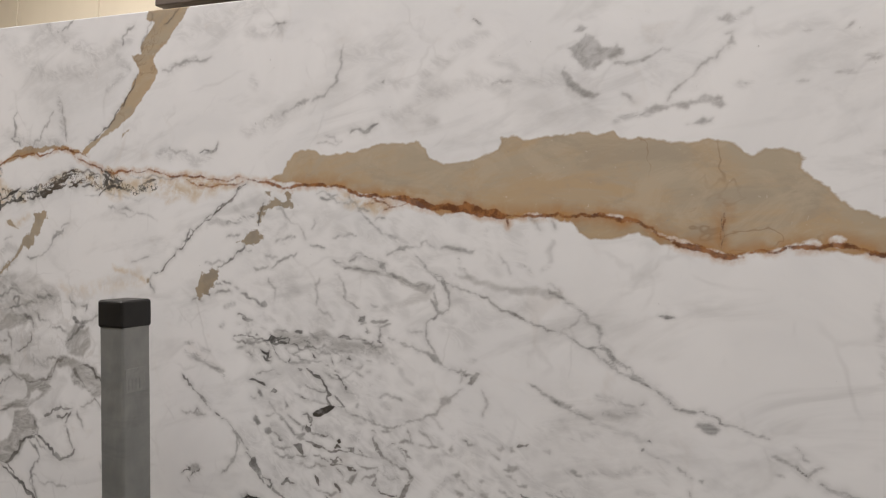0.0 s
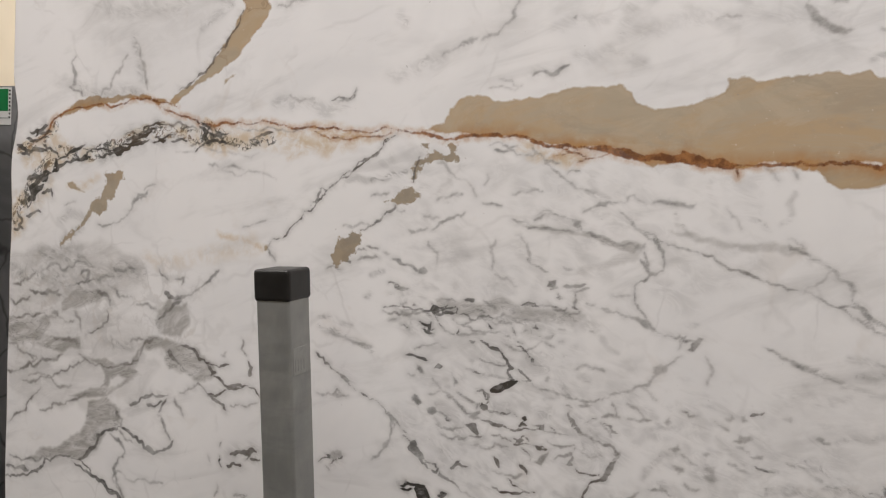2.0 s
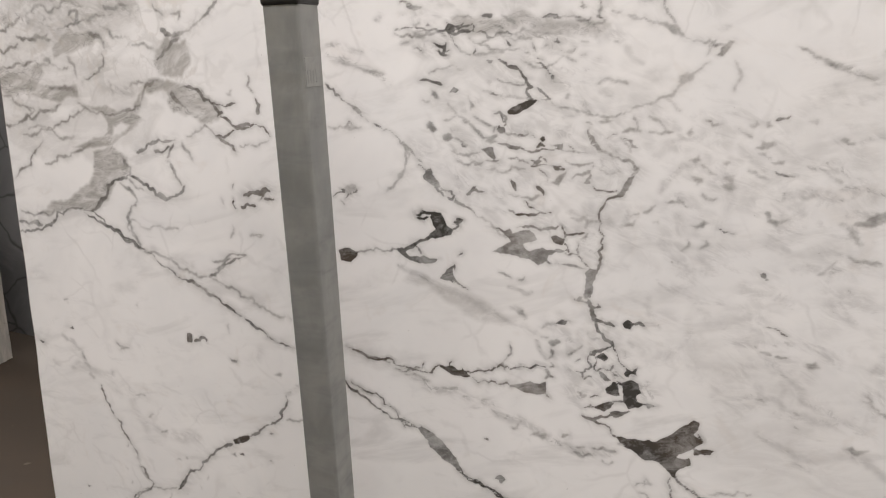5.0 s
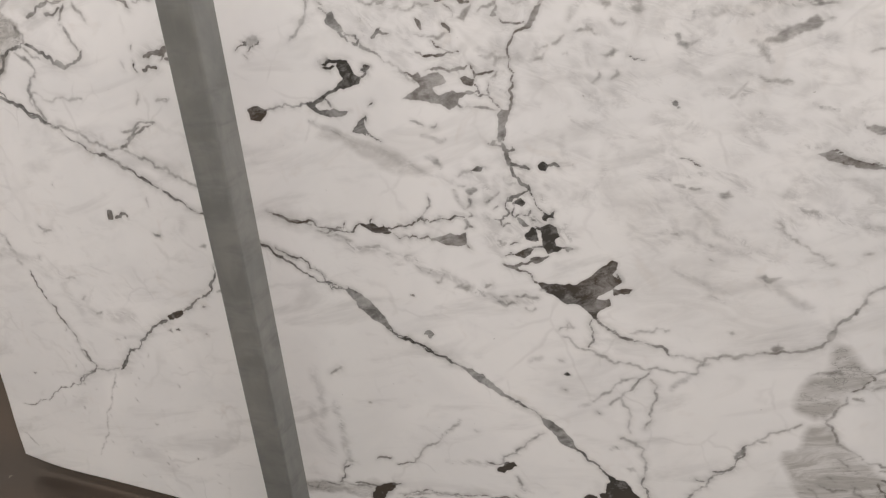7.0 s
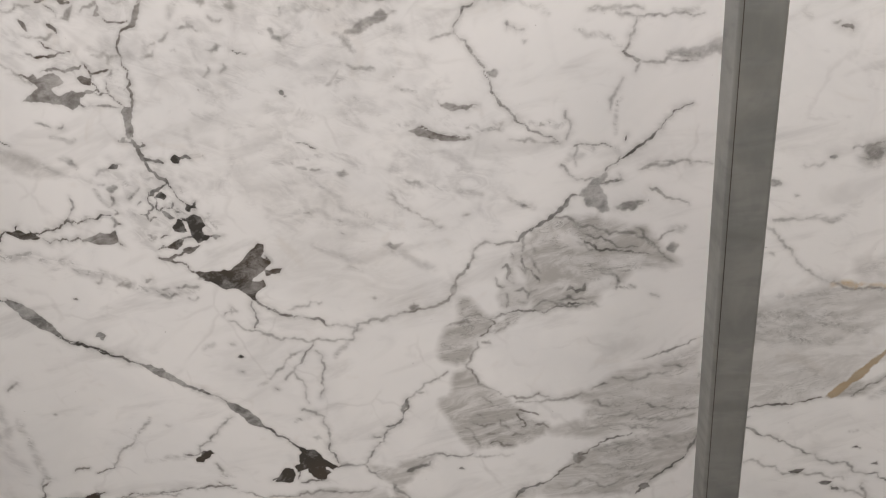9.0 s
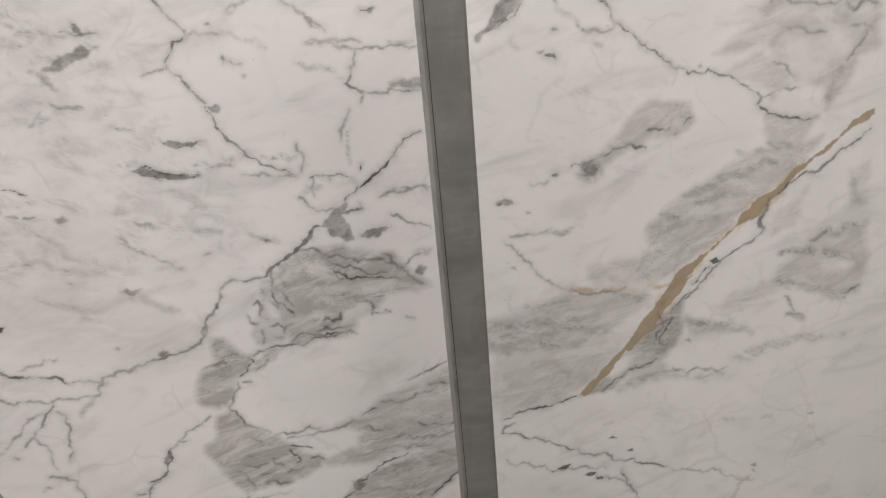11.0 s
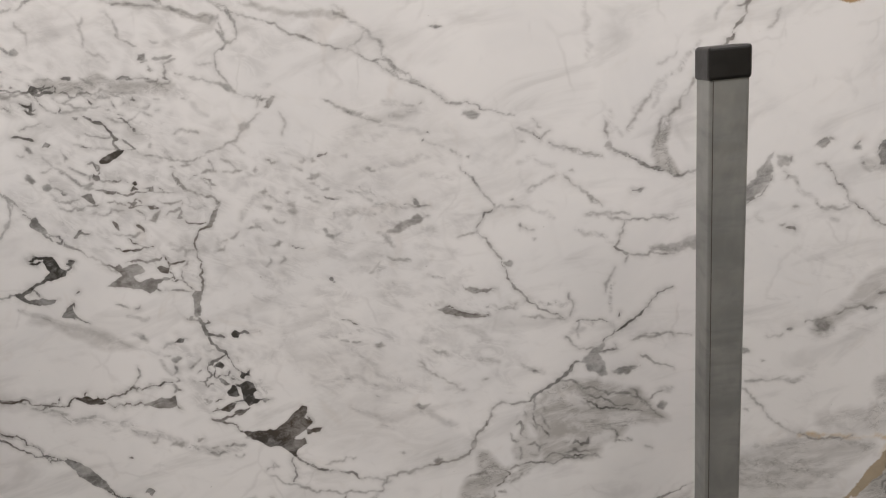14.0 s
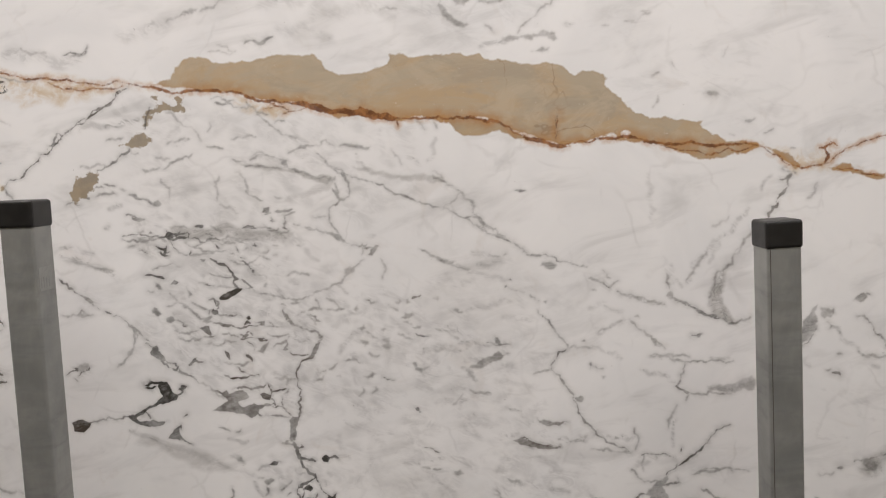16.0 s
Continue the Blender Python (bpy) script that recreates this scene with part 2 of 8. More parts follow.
def wall_sheet():
    m = Mat("cream_wall_panel")
    col = m.mix(m.ramp(m.noise(1.1, 4), 0.35, 0.7), (0.74, 0.66, 0.53), (0.68, 0.60, 0.48))
    col = m.mix(m.ramp(m.noise(1.0, 4, 0.6, 0, m.stretch(6, 6, 0.7)), 0.55, 0.75, 0, 0.25), col, (0.55, 0.48, 0.38))
    m.set(Base_Color=col, Roughness=0.55)
    m.bump(m.noise(90, 3), 0.04, 0.001)
    return m.m


def dark_marble():
    m = Mat("dark_grey_marble")
    bent = m.warp(0.16, 4, 3)
    lines = m.ramp(m.math("ADD", m.cells(3.2, at=bent), m.math("MULTIPLY", m.noise(9, 3), 0.04)), 0.015, 0.05, 1.0, 0.0)
    col = m.mix(m.ramp(m.noise(2.2, 5, 0.6, 1.2), 0.35, 0.68), (0.14, 0.142, 0.148), (0.25, 0.252, 0.26))
    col = m.mix(m.math("MULTIPLY", lines, 0.75), col, (0.035, 0.035, 0.037))
    m.set(Base_Color=col, Roughness=0.35)
    return m.m


def sawn_edge():
    m = Mat("sawn_grey_stone_edge")
    col = m.mix(m.ramp(m.noise(1.0, 5, 0.65, 0.5, m.stretch(30, 30, 6)), 0.32, 0.68), (0.36, 0.36, 0.355), (0.55, 0.54, 0.525))
    col = m.mix(m.ramp(m.noise(11, 4, 0.6, 1.0), 0.60, 0.70, 0, 0.7), col, (0.12, 0.115, 0.11))
    m.set(Base_Color=col, Roughness=0.6)
    m.bump(m.noise(120, 4), 0.2, 0.001)
    return m.m


MARBLE, STEEL, CONCRETE, PANEL, DARK_MARBLE, SAWN = marble(), galvanised(), concrete(), wall_sheet(), dark_marble(), sawn_edge()
RUBBER = plain("black_plastic", (0.012, 0.0115, 0.011), (0.02, 0.019, 0.018), 30, (0.35, 0.5), bump=0.08)
GREEN = plain("green_print", (0.0, 0.17, 0.045), (0.0, 0.19, 0.055), 20, (0.4, 0.5), bump=0.02)
PAPER = plain("white_paper", (0.78, 0.78, 0.77), (0.72, 0.72, 0.71), 12, (0.5, 0.6), bump=0.03)
INK = plain("black_ink", (0.03, 0.03, 0.03), (0.045, 0.045, 0.045), 40, (0.6, 0.7), bump=0.02)
BEAM = plain("dark_brown_steel", (0.06, 0.045, 0.04), (0.09, 0.07, 0.06), 4, (0.4, 0.6), metal=0.2, bump=0.05)
WHITE = plain("white_sheet", (0.72, 0.72, 0.72), (0.66, 0.66, 0.66), 2, (0.5, 0.6), bump=0.03)
WOOD = plain("rough_timber", (0.26, 0.17, 0.095), (0.34, 0.23, 0.13), 1.0, (0.6, 0.8), bump=0.3, streak=(40, 6, 40))
STICKER = plain("worn_grey_sticker", (0.34, 0.345, 0.335), (0.38, 0.385, 0.37), 60, (0.3, 0.45), metal=0.3, bump=0.03)
# glow for the diffusers of the added, unseen lamps
GLOW = bpy.data.materials.new("added_light_diffuser")
GLOW.use_nodes = True
GLOW.node_tree.nodes["Principled BSDF"].inputs["Emission Color"].default_value = (1.0, 0.96, 0.90, 1)
GLOW.node_tree.nodes["Principled BSDF"].inputs["Emission Strength"].default_value = 2.0


# ---- building helpers ----
def part(name, bm, material, parent=None, label=""):
    """Links a bmesh as one mesh object, under a thing or a part if given."""
    me = bpy.data.meshes.new(name)
    bm.to_mesh(me)
    bm.free()
    me.materials.append(material)
    ob = new(name, me)
    ob.parent = parent
    return tagged(ob, label)


def block(lo, hi, bevel=0.0, segments=2, into=None):
    bm = into or bmesh.new()
    made = bmesh.ops.create_cube(bm, size=1)["verts"]
    for v in made:
        v.co = Vector([(a + b) / 2 + c * (b - a) for a, b, c in zip(lo, hi, v.co)])
    if bevel:
        edges = {e for v in made for e in v.link_edges}
        bmesh.ops.bevel(bm, geom=list(edges), offset=bevel, segments=segments, affect="EDGES", profile=0.5)
    return bm


def thing(name, m, label, category, group="", kind=""):
    ob = new(name)
    ob.matrix_world = m
    ob.empty_display_size = 0.1
    return tagged(ob, label, category, group, kind)


# ---- setting ----
floor = tagged(part("floor", block((-9, -9, -0.12), (6, 4.6, 0.0)), CONCRETE), "dark brown stained concrete warehouse floor", "floor", kind="structure")
tagged(part("wall_south", block((-9, -9.1, 0), (6, -9.0, 5)), PANEL), "cream panelled warehouse wall", "wall", kind="structure")
tagged(part("wall_east", block((6.0, -9, 0), (6.1, 4.6, 5)), PANEL), "cream panelled warehouse wall", "wall", kind="structure")
tagged(part("wall_west", block((-9.1, -9, 0), (-9.0, 4.6, 5)), PANEL), "cream panelled warehouse wall", "wall", kind="structure")
tagged(part("ceiling", block((-9.1, -9.1, 5.0), (6.1, 4.7, 5.1)), WHITE), "white sheet metal warehouse ceiling", "ceiling", kind="structure")
wall_north = tagged(part("wall_north", block((-9, 4.54, 0), (6, 4.64, 5)), PANEL), "wall of tall cream panels with dark upright joints", "wall", kind="structure")
for i in range(12):
    x = -8.59 + 1.25 * i
    part("panel", block((x + 0.006, 4.50, 0.02), (x + 1.244, 4.537, 4.98), 0.004, 1), PANEL, wall_north)
beam = tagged(part("roof_beam", block((-5.1, 4.30, 3.44), (5.9, 4.49, 3.72), 0.01), BEAM), "dark brown steel beam along the wall", "beam", kind="structure")


# Housing and glowing diffuser, made up to go with each added lamp.
def added_light(x, y, z, sx, sy):
    lamp = thing("added_light", pose(x, y, z), "unseen ceiling light added to light the hall, white with a glowing diffuser", "ceiling light", "lights under the ceiling")
    part("housing", block((-sx / 2 - 0.05, -sy / 2 - 0.05, 0.03), (sx / 2 + 0.05, sy / 2 + 0.05, 0.14), 0.01), WHITE, lamp)
    part("diffuser", block((-sx / 2, -sy / 2, 0.012), (sx / 2, sy / 2, 0.028), 0.004, 1), GLOW, lamp)


for spec in LAMPS:
    added_light(spec[0], spec[1], spec[2], spec[3], spec[4])

# ---- the marble slab: veining laid out over its face, in millimetres from the slab's foot ----
LEFT, RIGHT, FOOT, TOP, FACE, STEP = -1820, 1420, 42, 2004, 1.0, 2.4
GX = np.arange(LEFT, RIGHT + STEP, STEP)
GZ = np.arange(FOOT, TOP + STEP * 0.5, STEP)
NX, NZ = len(GX), len(GZ)
FAR = 25.0
FIELD = {k: np.full((NZ, NX), v, dtype=np.float32) for k, v in (
    ("vein", FAR), ("tone", 0), ("ochre", FAR), ("olive", 0), ("rust", FAR), ("haze", 0), ("stain", 0), ("rubble", 0), ("breccia", 0), ("smudge", 0), ("mist", 0))}
DICE = np.random.default_rng(7)


def pairs(p):
    return np.array(p, dtype=np.float64).reshape(-1, 2)


def ragged(p, rough, closed=False):
    """A line broken into short steps that wander to both sides, as a crack does."""
    if closed:
        p = np.vstack([p, p[:1]])
    for turn in range(12):
        d = np.diff(p, axis=0)
        n = np.hypot(d[:, 0], d[:, 1])
        if n.max() < 7 or len(p) > 900:
            return p
        out = [p[0]]
        for a, b, l in zip(p[:-1], p[1:], n):
            if l >= 7:
                t = DICE.uniform(0.4, 0.6)
                side = np.array([a[1] - b[1], b[0] - a[0]])
                out.append(a + (b - a) * t + side * DICE.normal(0, rough))
            out.append(b)
        p = np.array(out)
    return p


def window(p, reach):
    i0, i1 = np.searchsorted(GX, (p[:, 0].min() - reach, p[:, 0].max() + reach))
    j0, j1 = np.searchsorted(GZ, (p[:, 1].min() - reach, p[:, 1].max() + reach))
    return slice(j0, j1), slice(i0, i1)


def distance(p, reach, half=None):
    """The distance from each point of the face near the line, less the line's half width there."""
    w = window(p, reach)
    x, z = np.meshgrid(GX[w[1]], GZ[w[0]])
    best = np.full(x.shape, 1e3)
    if not best.size:
        return w, best, x, z
    for k in range(len(p) - 1):
        (ax, az), (bx, bz) = p[k], p[k + 1]
        i0, i1 = np.searchsorted(x[0], (min(ax, bx) - reach, max(ax, bx) + reach))
        j0, j1 = np.searchsorted(z[:, 0], (min(az, bz) - reach, max(az, bz) + reach))
        sx, sz = x[j0:j1, i0:i1], z[j0:j1, i0:i1]
        dx, dz = bx - ax, bz - az
        t = np.clip(((sx - ax) * dx + (sz - az) * dz) / (dx * dx + dz * dz + 1e-9), 0, 1)
        d = np.hypot(sx - ax - t * dx, sz - az - t * dz)
        if half is not None:
            d = d - (half[k] + t * (half[k + 1] - half[k]))
        best[j0:j1, i0:i1] = np.minimum(best[j0:j1, i0:i1], d)
    return w, best, x, z


def inside(p, x, z):
    hit = np.zeros(x.shape, dtype=bool)
    for (ax, az), (bx, bz) in zip(p, np.roll(p, -1, axis=0)):
        if az != bz:
            hit ^= ((az > z) != (bz > z)) & (x < (bx - ax) * (z - az) / (bz - az) + ax)
    return hit


def lay(name, w, d, extra=None, value=0.0):
    field = FIELD[name][w]
    nearer = d < field
    field[nearer] = d[nearer]
    if extra:
        FIELD[extra][w][nearer] = value


def widths(n, width, uneven=0.9):
    s = np.linspace(0, 1, n)
    ends = np.clip(np.minimum(s, 1 - s) * 8, 0.35, 1)
    wave = np.convolve(DICE.normal(0, 1, n + 4), np.ones(5) / 5, "valid")[:n]
    return width / 2 * ends * np.clip(1 + uneven * wave, 0.5, 2.0)


def vein(width, tone, *p):
    p = ragged(pairs(p), 0.08 if tone < 0.5 else 0.09)
    w, d, x, z = distance(p, FAR, widths(len(p), width * 0.84))
    lay("vein", w, d, "tone", tone ** 0.74)


def crack(width, tone, *p):
    """A fine vein with a soft cloud of grey about it."""
    p = ragged(pairs(p), 0.12)
    w, d, x, z = distance(p, FAR, widths(len(p), width, 0.9) + 0.5)
    lay("vein", w, d, "tone", tone ** 0.74)
    cloud = max(7.0, width * 2.6)
    s = tone * DICE.uniform(0.12, 0.42) * np.exp(-(np.clip(d, 0, None) / cloud) ** 2)
    FIELD["mist"][w] = np.maximum(FIELD["mist"][w], s)


def shard(soft, tone, *p):
    """A dark splinter with ragged sides."""
    w, d = area(p, FAR, 0.11)
    lay("vein", w, d - 0.5, "tone", tone ** 0.8)


def rust(width, *p):
    p = ragged(pairs(p), 0.07)
    w, d, x, z = distance(p, FAR, widths(len(p), width * 0.9, 0.5))
    lay("rust", w, d)


def area(p, reach, rough):
    p = ragged(pairs(p), rough, True)
    w, d, x, z = distance(p, reach)
    return w, np.where(inside(p[:-1], x, z), -d, d)


def patch(soft, tone, *p):
    w, d = area(p, FAR, 0.13 if tone < 0.5 else 0.08)
    lay("vein", w, d - (0.8 if tone > 0.5 else 0.0), "tone", tone ** 0.8)


def ochre(soft, olive, *p):
    w, d = area(p, FAR, 0.07)
    lay("ochre", w, d, "olive", olive)


def island(soft, tone, *p):
    w, d = area(p, FAR, 0.08)
    FIELD["ochre"][w] = np.maximum(FIELD["ochre"][w], -d)


def soften(name, soft, strength, p):
    w, d = area(p, soft * 2 + 5, 0.08)
    FIELD[name][w] = np.maximum(FIELD[name][w], strength * np.clip(0.5 - d / (2 * soft), 0, 1))


def haze(soft, strength, *p):
    soften("haze", soft * 0.6, min(strength * 1.15, 0.6), p)


CLASTS = []


def clear(soft, strength, *p):
    """A white clast that the grey flows round; cut out once all the grey is laid."""
    CLASTS.append((soft * 0.7, strength, p))


def cut_clasts():
    for soft, strength, p in CLASTS:
        w, d = area(p, soft * 2 + 5, 0.08)
        keep = 1 - strength * np.clip(0.5 - d / (2 * soft), 0, 1)
        for name in ("haze", "mist"):
            FIELD[name][w] *= keep


def wisp(width, strength, *p):
    """A soft grey smear along a line."""
    p = ragged(pairs(p), 0.10)
    w, d, x, z = distance(p, width * 2 + 4, widths(len(p), width * 0.4, 0.8))
    FIELD["mist"][w] = np.maximum(FIELD["mist"][w], strength * np.exp(-(np.clip(d, 0, None) / (width * 0.7)) ** 2))


def mottle(count, length, width, strength, turn, *p):
    """Soft grey touches strewn over an area, mostly along one direction."""
    p = pairs(p)
    lo, hi = p.min(axis=0), p.max(axis=0)
    for attempt in range(int(count)):
        c = DICE.uniform(lo, hi)
        if inside(p, np.array([c[0]]), np.array([c[1]]))[0]:
            a = radians(turn + DICE.normal(0, 35))
            b = a + radians(DICE.normal(0, 40))
            l = length * DICE.uniform(0.3, 1.2) / 2
            mid = c + l * np.array([math.cos(a), math.sin(a)])
            wisp(width * DICE.uniform(0.5, 1.6), strength * DICE.uniform(0.3, 1.3), *c, *mid, *(mid + l * np.array([math.cos(b), math.sin(b)])))


def stain(soft, strength, *p):
    soften("stain", soft, strength, p)


def smudge(soft, strength, *p):
    soften("smudge", soft, strength, p)


def breccia(soft, strength, *p):
    soften("breccia", soft, strength, p)


def rubble(width, *p):
    p = ragged(pairs(p), 0.06)
    w, d, x, z = distance(p, width)
    FIELD["rubble"][w] = np.maximum(FIELD["rubble"][w], np.clip(1.15 - d / (width * 0.62), 0, 1))


def flecks(count, length, width, tone, turn, *p):
    """Splinters and broken cracks strewn over an area, mostly along one direction."""
    p = pairs(p)
    lo, hi = p.min(axis=0), p.max(axis=0)
    done = 0
    for attempt in range(int(count * 60)):
        if done >= count * (1.7 if tone > 0.4 else 1.0):
            break
        c = DICE.uniform(lo, hi)
        if not inside(p, np.array([c[0]]), np.array([c[1]]))[0]:
            continue
        done += 1
        a = radians(turn + DICE.normal(0, 30))
        n = DICE.integers(2, 5)
        step = length * DICE.uniform(0.45, 1.8) / n
        line = [c]
        for k in range(n):
            line.append(line[-1] + step * np.array([math.cos(a), math.sin(a)]))
            a += radians(DICE.normal(0, 42))
        t = tone * DICE.uniform(0.45, 1.15)
        if DICE.random() < 0.15:
            side = np.array([-(line[-1] - c)[1], (line[-1] - c)[0]]) * DICE.uniform(0.15, 0.4)
            patch(1, t, *c, *((c + line[-1]) / 2 + side), *line[-1], *(c * 0.6 + line[-1] * 0.4 - side * 0.3))
        else:
            vein(width * DICE.uniform(0.4, 1.5), t, *np.array(line).ravel())


# ochre
ochre(3, 0, -916, 1667, -878, 1680, -869, 1702, -855, 1716, -821, 1723, -781, 1713, -740, 1720, -700, 1726, -668, 1735, -633, 1736, -606, 1740, -590, 1727, -581, 1712, -559, 1703, -529, 1706, -491, 1718, -463, 1725, -461, 1744, -442, 1747, -418, 1741, -392, 1745, -357, 1750, -348, 1618, -437, 1617, -504, 1624, -585, 1632, -649, 1644, -694, 1647, -753, 1659, -813, 1658, -876, 1661)
ochre(3, 0, -373, 1670, -374, 1748, -340, 1752, -307, 1748, -287, 1754, -270, 1744, -235, 1744, -211, 1738, -174, 1738, -146, 1741, -124, 1737, -115, 1728, -102, 1719, -89, 1729, -63, 1729, -46, 1725, -37, 1716, -43, 1704, -25, 1689, 4, 1665, -3, 1598, -69, 1595, -112, 1585, -167, 1596, -225, 1611, -258, 1627, -298, 1632, -348, 1618)
ochre(3, 0, -47, 1607, -36, 1696, 4, 1665, 49, 1644, 104, 1644, 142, 1642, 158, 1624, 182, 1619, 200, 1607, 271, 1601, 218, 1583, 180, 1571, 136, 1573, 86, 1589, -3, 1598)
ochre(3, .1, -348, 1625, -330, 1609, -308, 1594, -275, 1596, -252, 1606, -228, 1603, -209, 1593, -178, 1591, -210, 1608, -250, 1626, -298, 1632)
island(1, 0, -33, 1608, -22, 1613, -12, 1606, -16, 1602, -28, 1602)
island(1, 0, -5, 1613, 4, 1619, 13, 1615, 9, 1606, 1, 1606)
ochre(2, .3, -1705, 1683, -1645, 1719, -1547, 1730, -1462, 1721, -1406, 1704, -1447, 1706, -1511, 1718, -1562, 1710, -1637, 1702)
ochre(2, .1, 398, 1565, 428, 1575, 453, 1565, 479, 1558, 515, 1559, 516, 1548, 474, 1550, 440, 1558, 413, 1557)
ochre(2, .0, 271, 1601, 322, 1590, 351, 1567, 336, 1558, 306, 1578)
stain(10, .5, -1410, 1671, -1321, 1657, -1222, 1667, -1111, 1649, -1010, 1657, -1037, 1635, -1155, 1625, -1284, 1627, -1381, 1641)
stain(8, .6, -1129, 1673, -1069, 1672, -983, 1663, -1009, 1647, -1081, 1639, -1162, 1614, -1097, 1650)
stain(8, .4, -1809, 1617, -1730, 1635, -1699, 1662, -1651, 1619, -1713, 1571, -1778, 1582)
stain(10, .2, -1474, 1427, -1370, 1433, -1225, 1479, -1207, 1452, -1295, 1428, -1434, 1398)
stain(8, .4, 294, 1594, 413, 1613, 407, 1561, 330, 1552)
# rust
rust(4, -1406, 1704, -1447, 1712, -1518, 1717, -1562, 1703, -1622, 1704, -1668, 1698, -1699, 1685, -1718, 1662, -1738, 1641, -1771, 1623)
rust(4, -1450, 1707, -1409, 1692, -1367, 1681, -1331, 1672, -1297, 1676, -1239, 1674)
rust(3, -1239, 1674, -1159, 1667, -1113, 1671, -1054, 1664, -1010, 1661, -956, 1666)
rust(3, -1113, 1662, -1082, 1650, -1024, 1656, -969, 1662)
rust(6, -956, 1666, -902, 1660, -850, 1657, -801, 1660, -759, 1661, -729, 1652, -683, 1647, -638, 1642)
rust(12, -649, 1644, -596, 1638, -554, 1632, -504, 1629, -475, 1626, -432, 1623)
rust(9, -515, 1639, -499, 1635, -484, 1627)
rust(5, -437, 1623, -383, 1626, -340, 1626, -298, 1632, -258, 1627, -233, 1619, -213, 1606, -186, 1596)
rust(9, -194, 1597, -149, 1590, -120, 1583, -103, 1584)
rust(5, -112, 1585, -58, 1596, -14, 1602, 52, 1598, 140, 1600, 206, 1600, 272, 1599)
rust(3, 74, 1593, 141, 1585, 206, 1594, 261, 1600)
rust(3.5, 272, 1599, 306, 1581, 324, 1566, 352, 1561, 384, 1568, 404, 1574)
rust(2.5, 404, 1574, 416, 1589, 436, 1604, 468, 1618, 509, 1631)
rust(6, 402, 1615, 392, 1602, 400, 1585, 393, 1571)
rust(5, 381, 1601, 408, 1613, 416, 1607)
rust(3, 418, 1564, 451, 1563, 479, 1554, 516, 1552)
rust(3, -694, 1647, -648, 1629, -659, 1622)
rust(4, -439, 1622, -436, 1606)
stain(5, .5, -1199, 1459, -1219, 1464, -1269, 1472, -1307, 1480, -1307, 1472, -1256, 1463, -1208, 1449)
rust(1.5, -130, 1643, -130, 1594)
vein(2, .5, -130, 1643, -131, 1621, -130, 1594)
# top
vein(2.5, .5, -1084, 1714, -1051, 1718, -1038, 1732)
vein(2, .3, -807, 1733, -764, 1730, -753, 1738)
vein(4, .28, 1, 1823, 10, 1824)
vein(3, .22, 24, 1840, 39, 1844)
vein(3, .35, 47, 1723, 56, 1731)
vein(3, .3, 149, 1696, 168, 1699)
vein(3, .25, 235, 1645, 248, 1650)
vein(2, .2, 191, 1789, 182, 1767)
vein(2.5, .4, -1128, 1671, -1158, 1661, -1206, 1669, -1271, 1666)
vein(3, .6, -1361, 1678, -1331, 1667, -1346, 1642, -1353, 1630)
vein(3, .6, -1322, 1669, -1312, 1653, -1287, 1658)
# lower left of the gold
rubble(26, -1819, 1467, -1786, 1516, -1758, 1556, -1726, 1589, -1690, 1616, -1650, 1613, -1589, 1617, -1531, 1633, -1481, 1655, -1432, 1662, -1378, 1655, -1325, 1645)
rubble(16, -1804, 1617, -1763, 1629, -1722, 1647, -1702, 1669)
rubble(14, -1340, 1678, -1294, 1644, -1252, 1633, -1196, 1647)
vein(6, .85, -1567, 1622, -1538, 1629, -1519, 1633, -1488, 1651, -1453, 1660)
vein(2, .25, -1310, 1591, -1259, 1582, -1186, 1578)
vein(2, .25, -1404, 1621, -1338, 1632, -1286, 1623, -1224, 1623)
# zigzag and diagonal
vein(5, .45, -200, 1493, -188, 1494)
# crackle and flecks, middle
# lower middle
vein(3, .5, -1338, 903, -1304, 933, -1263, 954)
# lower left corner
vein(3, .5, -1534, 375, -1579, 328, -1655, 290, -1774, 230)
vein(2, .3, -1473, 379, -1500, 305, -1526, 236, -1553, 163, -1572, 125)
vein(2, .25, -1805, 141, -1764, 106)
flecks(40, 7, 2.5, .35, -20, -1622, 492, -1235, 553, -1231, 359, -1186, 118, -1406, 79, -1637, 127, -1743, 223)
# right half
patch(4, .3, 202, 1115, 252, 1129, 274, 1143, 294, 1142, 293, 1119, 254, 1111)
vein(3, .4, 181, 940, 223, 955, 295, 951)
# far right
vein(3, .4, 1095, 416, 1108, 418)
haze(14, .2, 380, 687, 551, 686, 666, 660, 580, 538, 458, 498, 396, 505)
vein(5, .45, -204, 1494, -184, 1495)
vein(3, .3, 313, 1562, 324, 1560)
vein(4, .35, 327, 1599, 335, 1599)
# breccia left
# middle crackle
vein(3, .45, -695, 1425, -679, 1431)
vein(3, .4, -664, 1426, -632, 1434)
haze(6, .3, -875, 1393, -728, 1398, -634, 1393, -645, 1379, -751, 1376, -867, 1375)
haze(8, .22, -927, 969, -815, 952, -737, 917, -761, 905, -851, 928, -940, 957)
# right of the crackle
# brushed grey mass
breccia(16, .32, -1824, 1372, -1686, 1430, -1501, 1414, -1340, 1401, -1320, 1262, -1480, 1240, -1620, 1229, -1800, 1180)
# broken left side
haze(6, .2, -1739, 1406, -1591, 1417, -1506, 1390, -1590, 1350, -1724, 1338)
haze(6, .14, -1802, 1343, -1693, 1352, -1678, 1285, -1802, 1284)
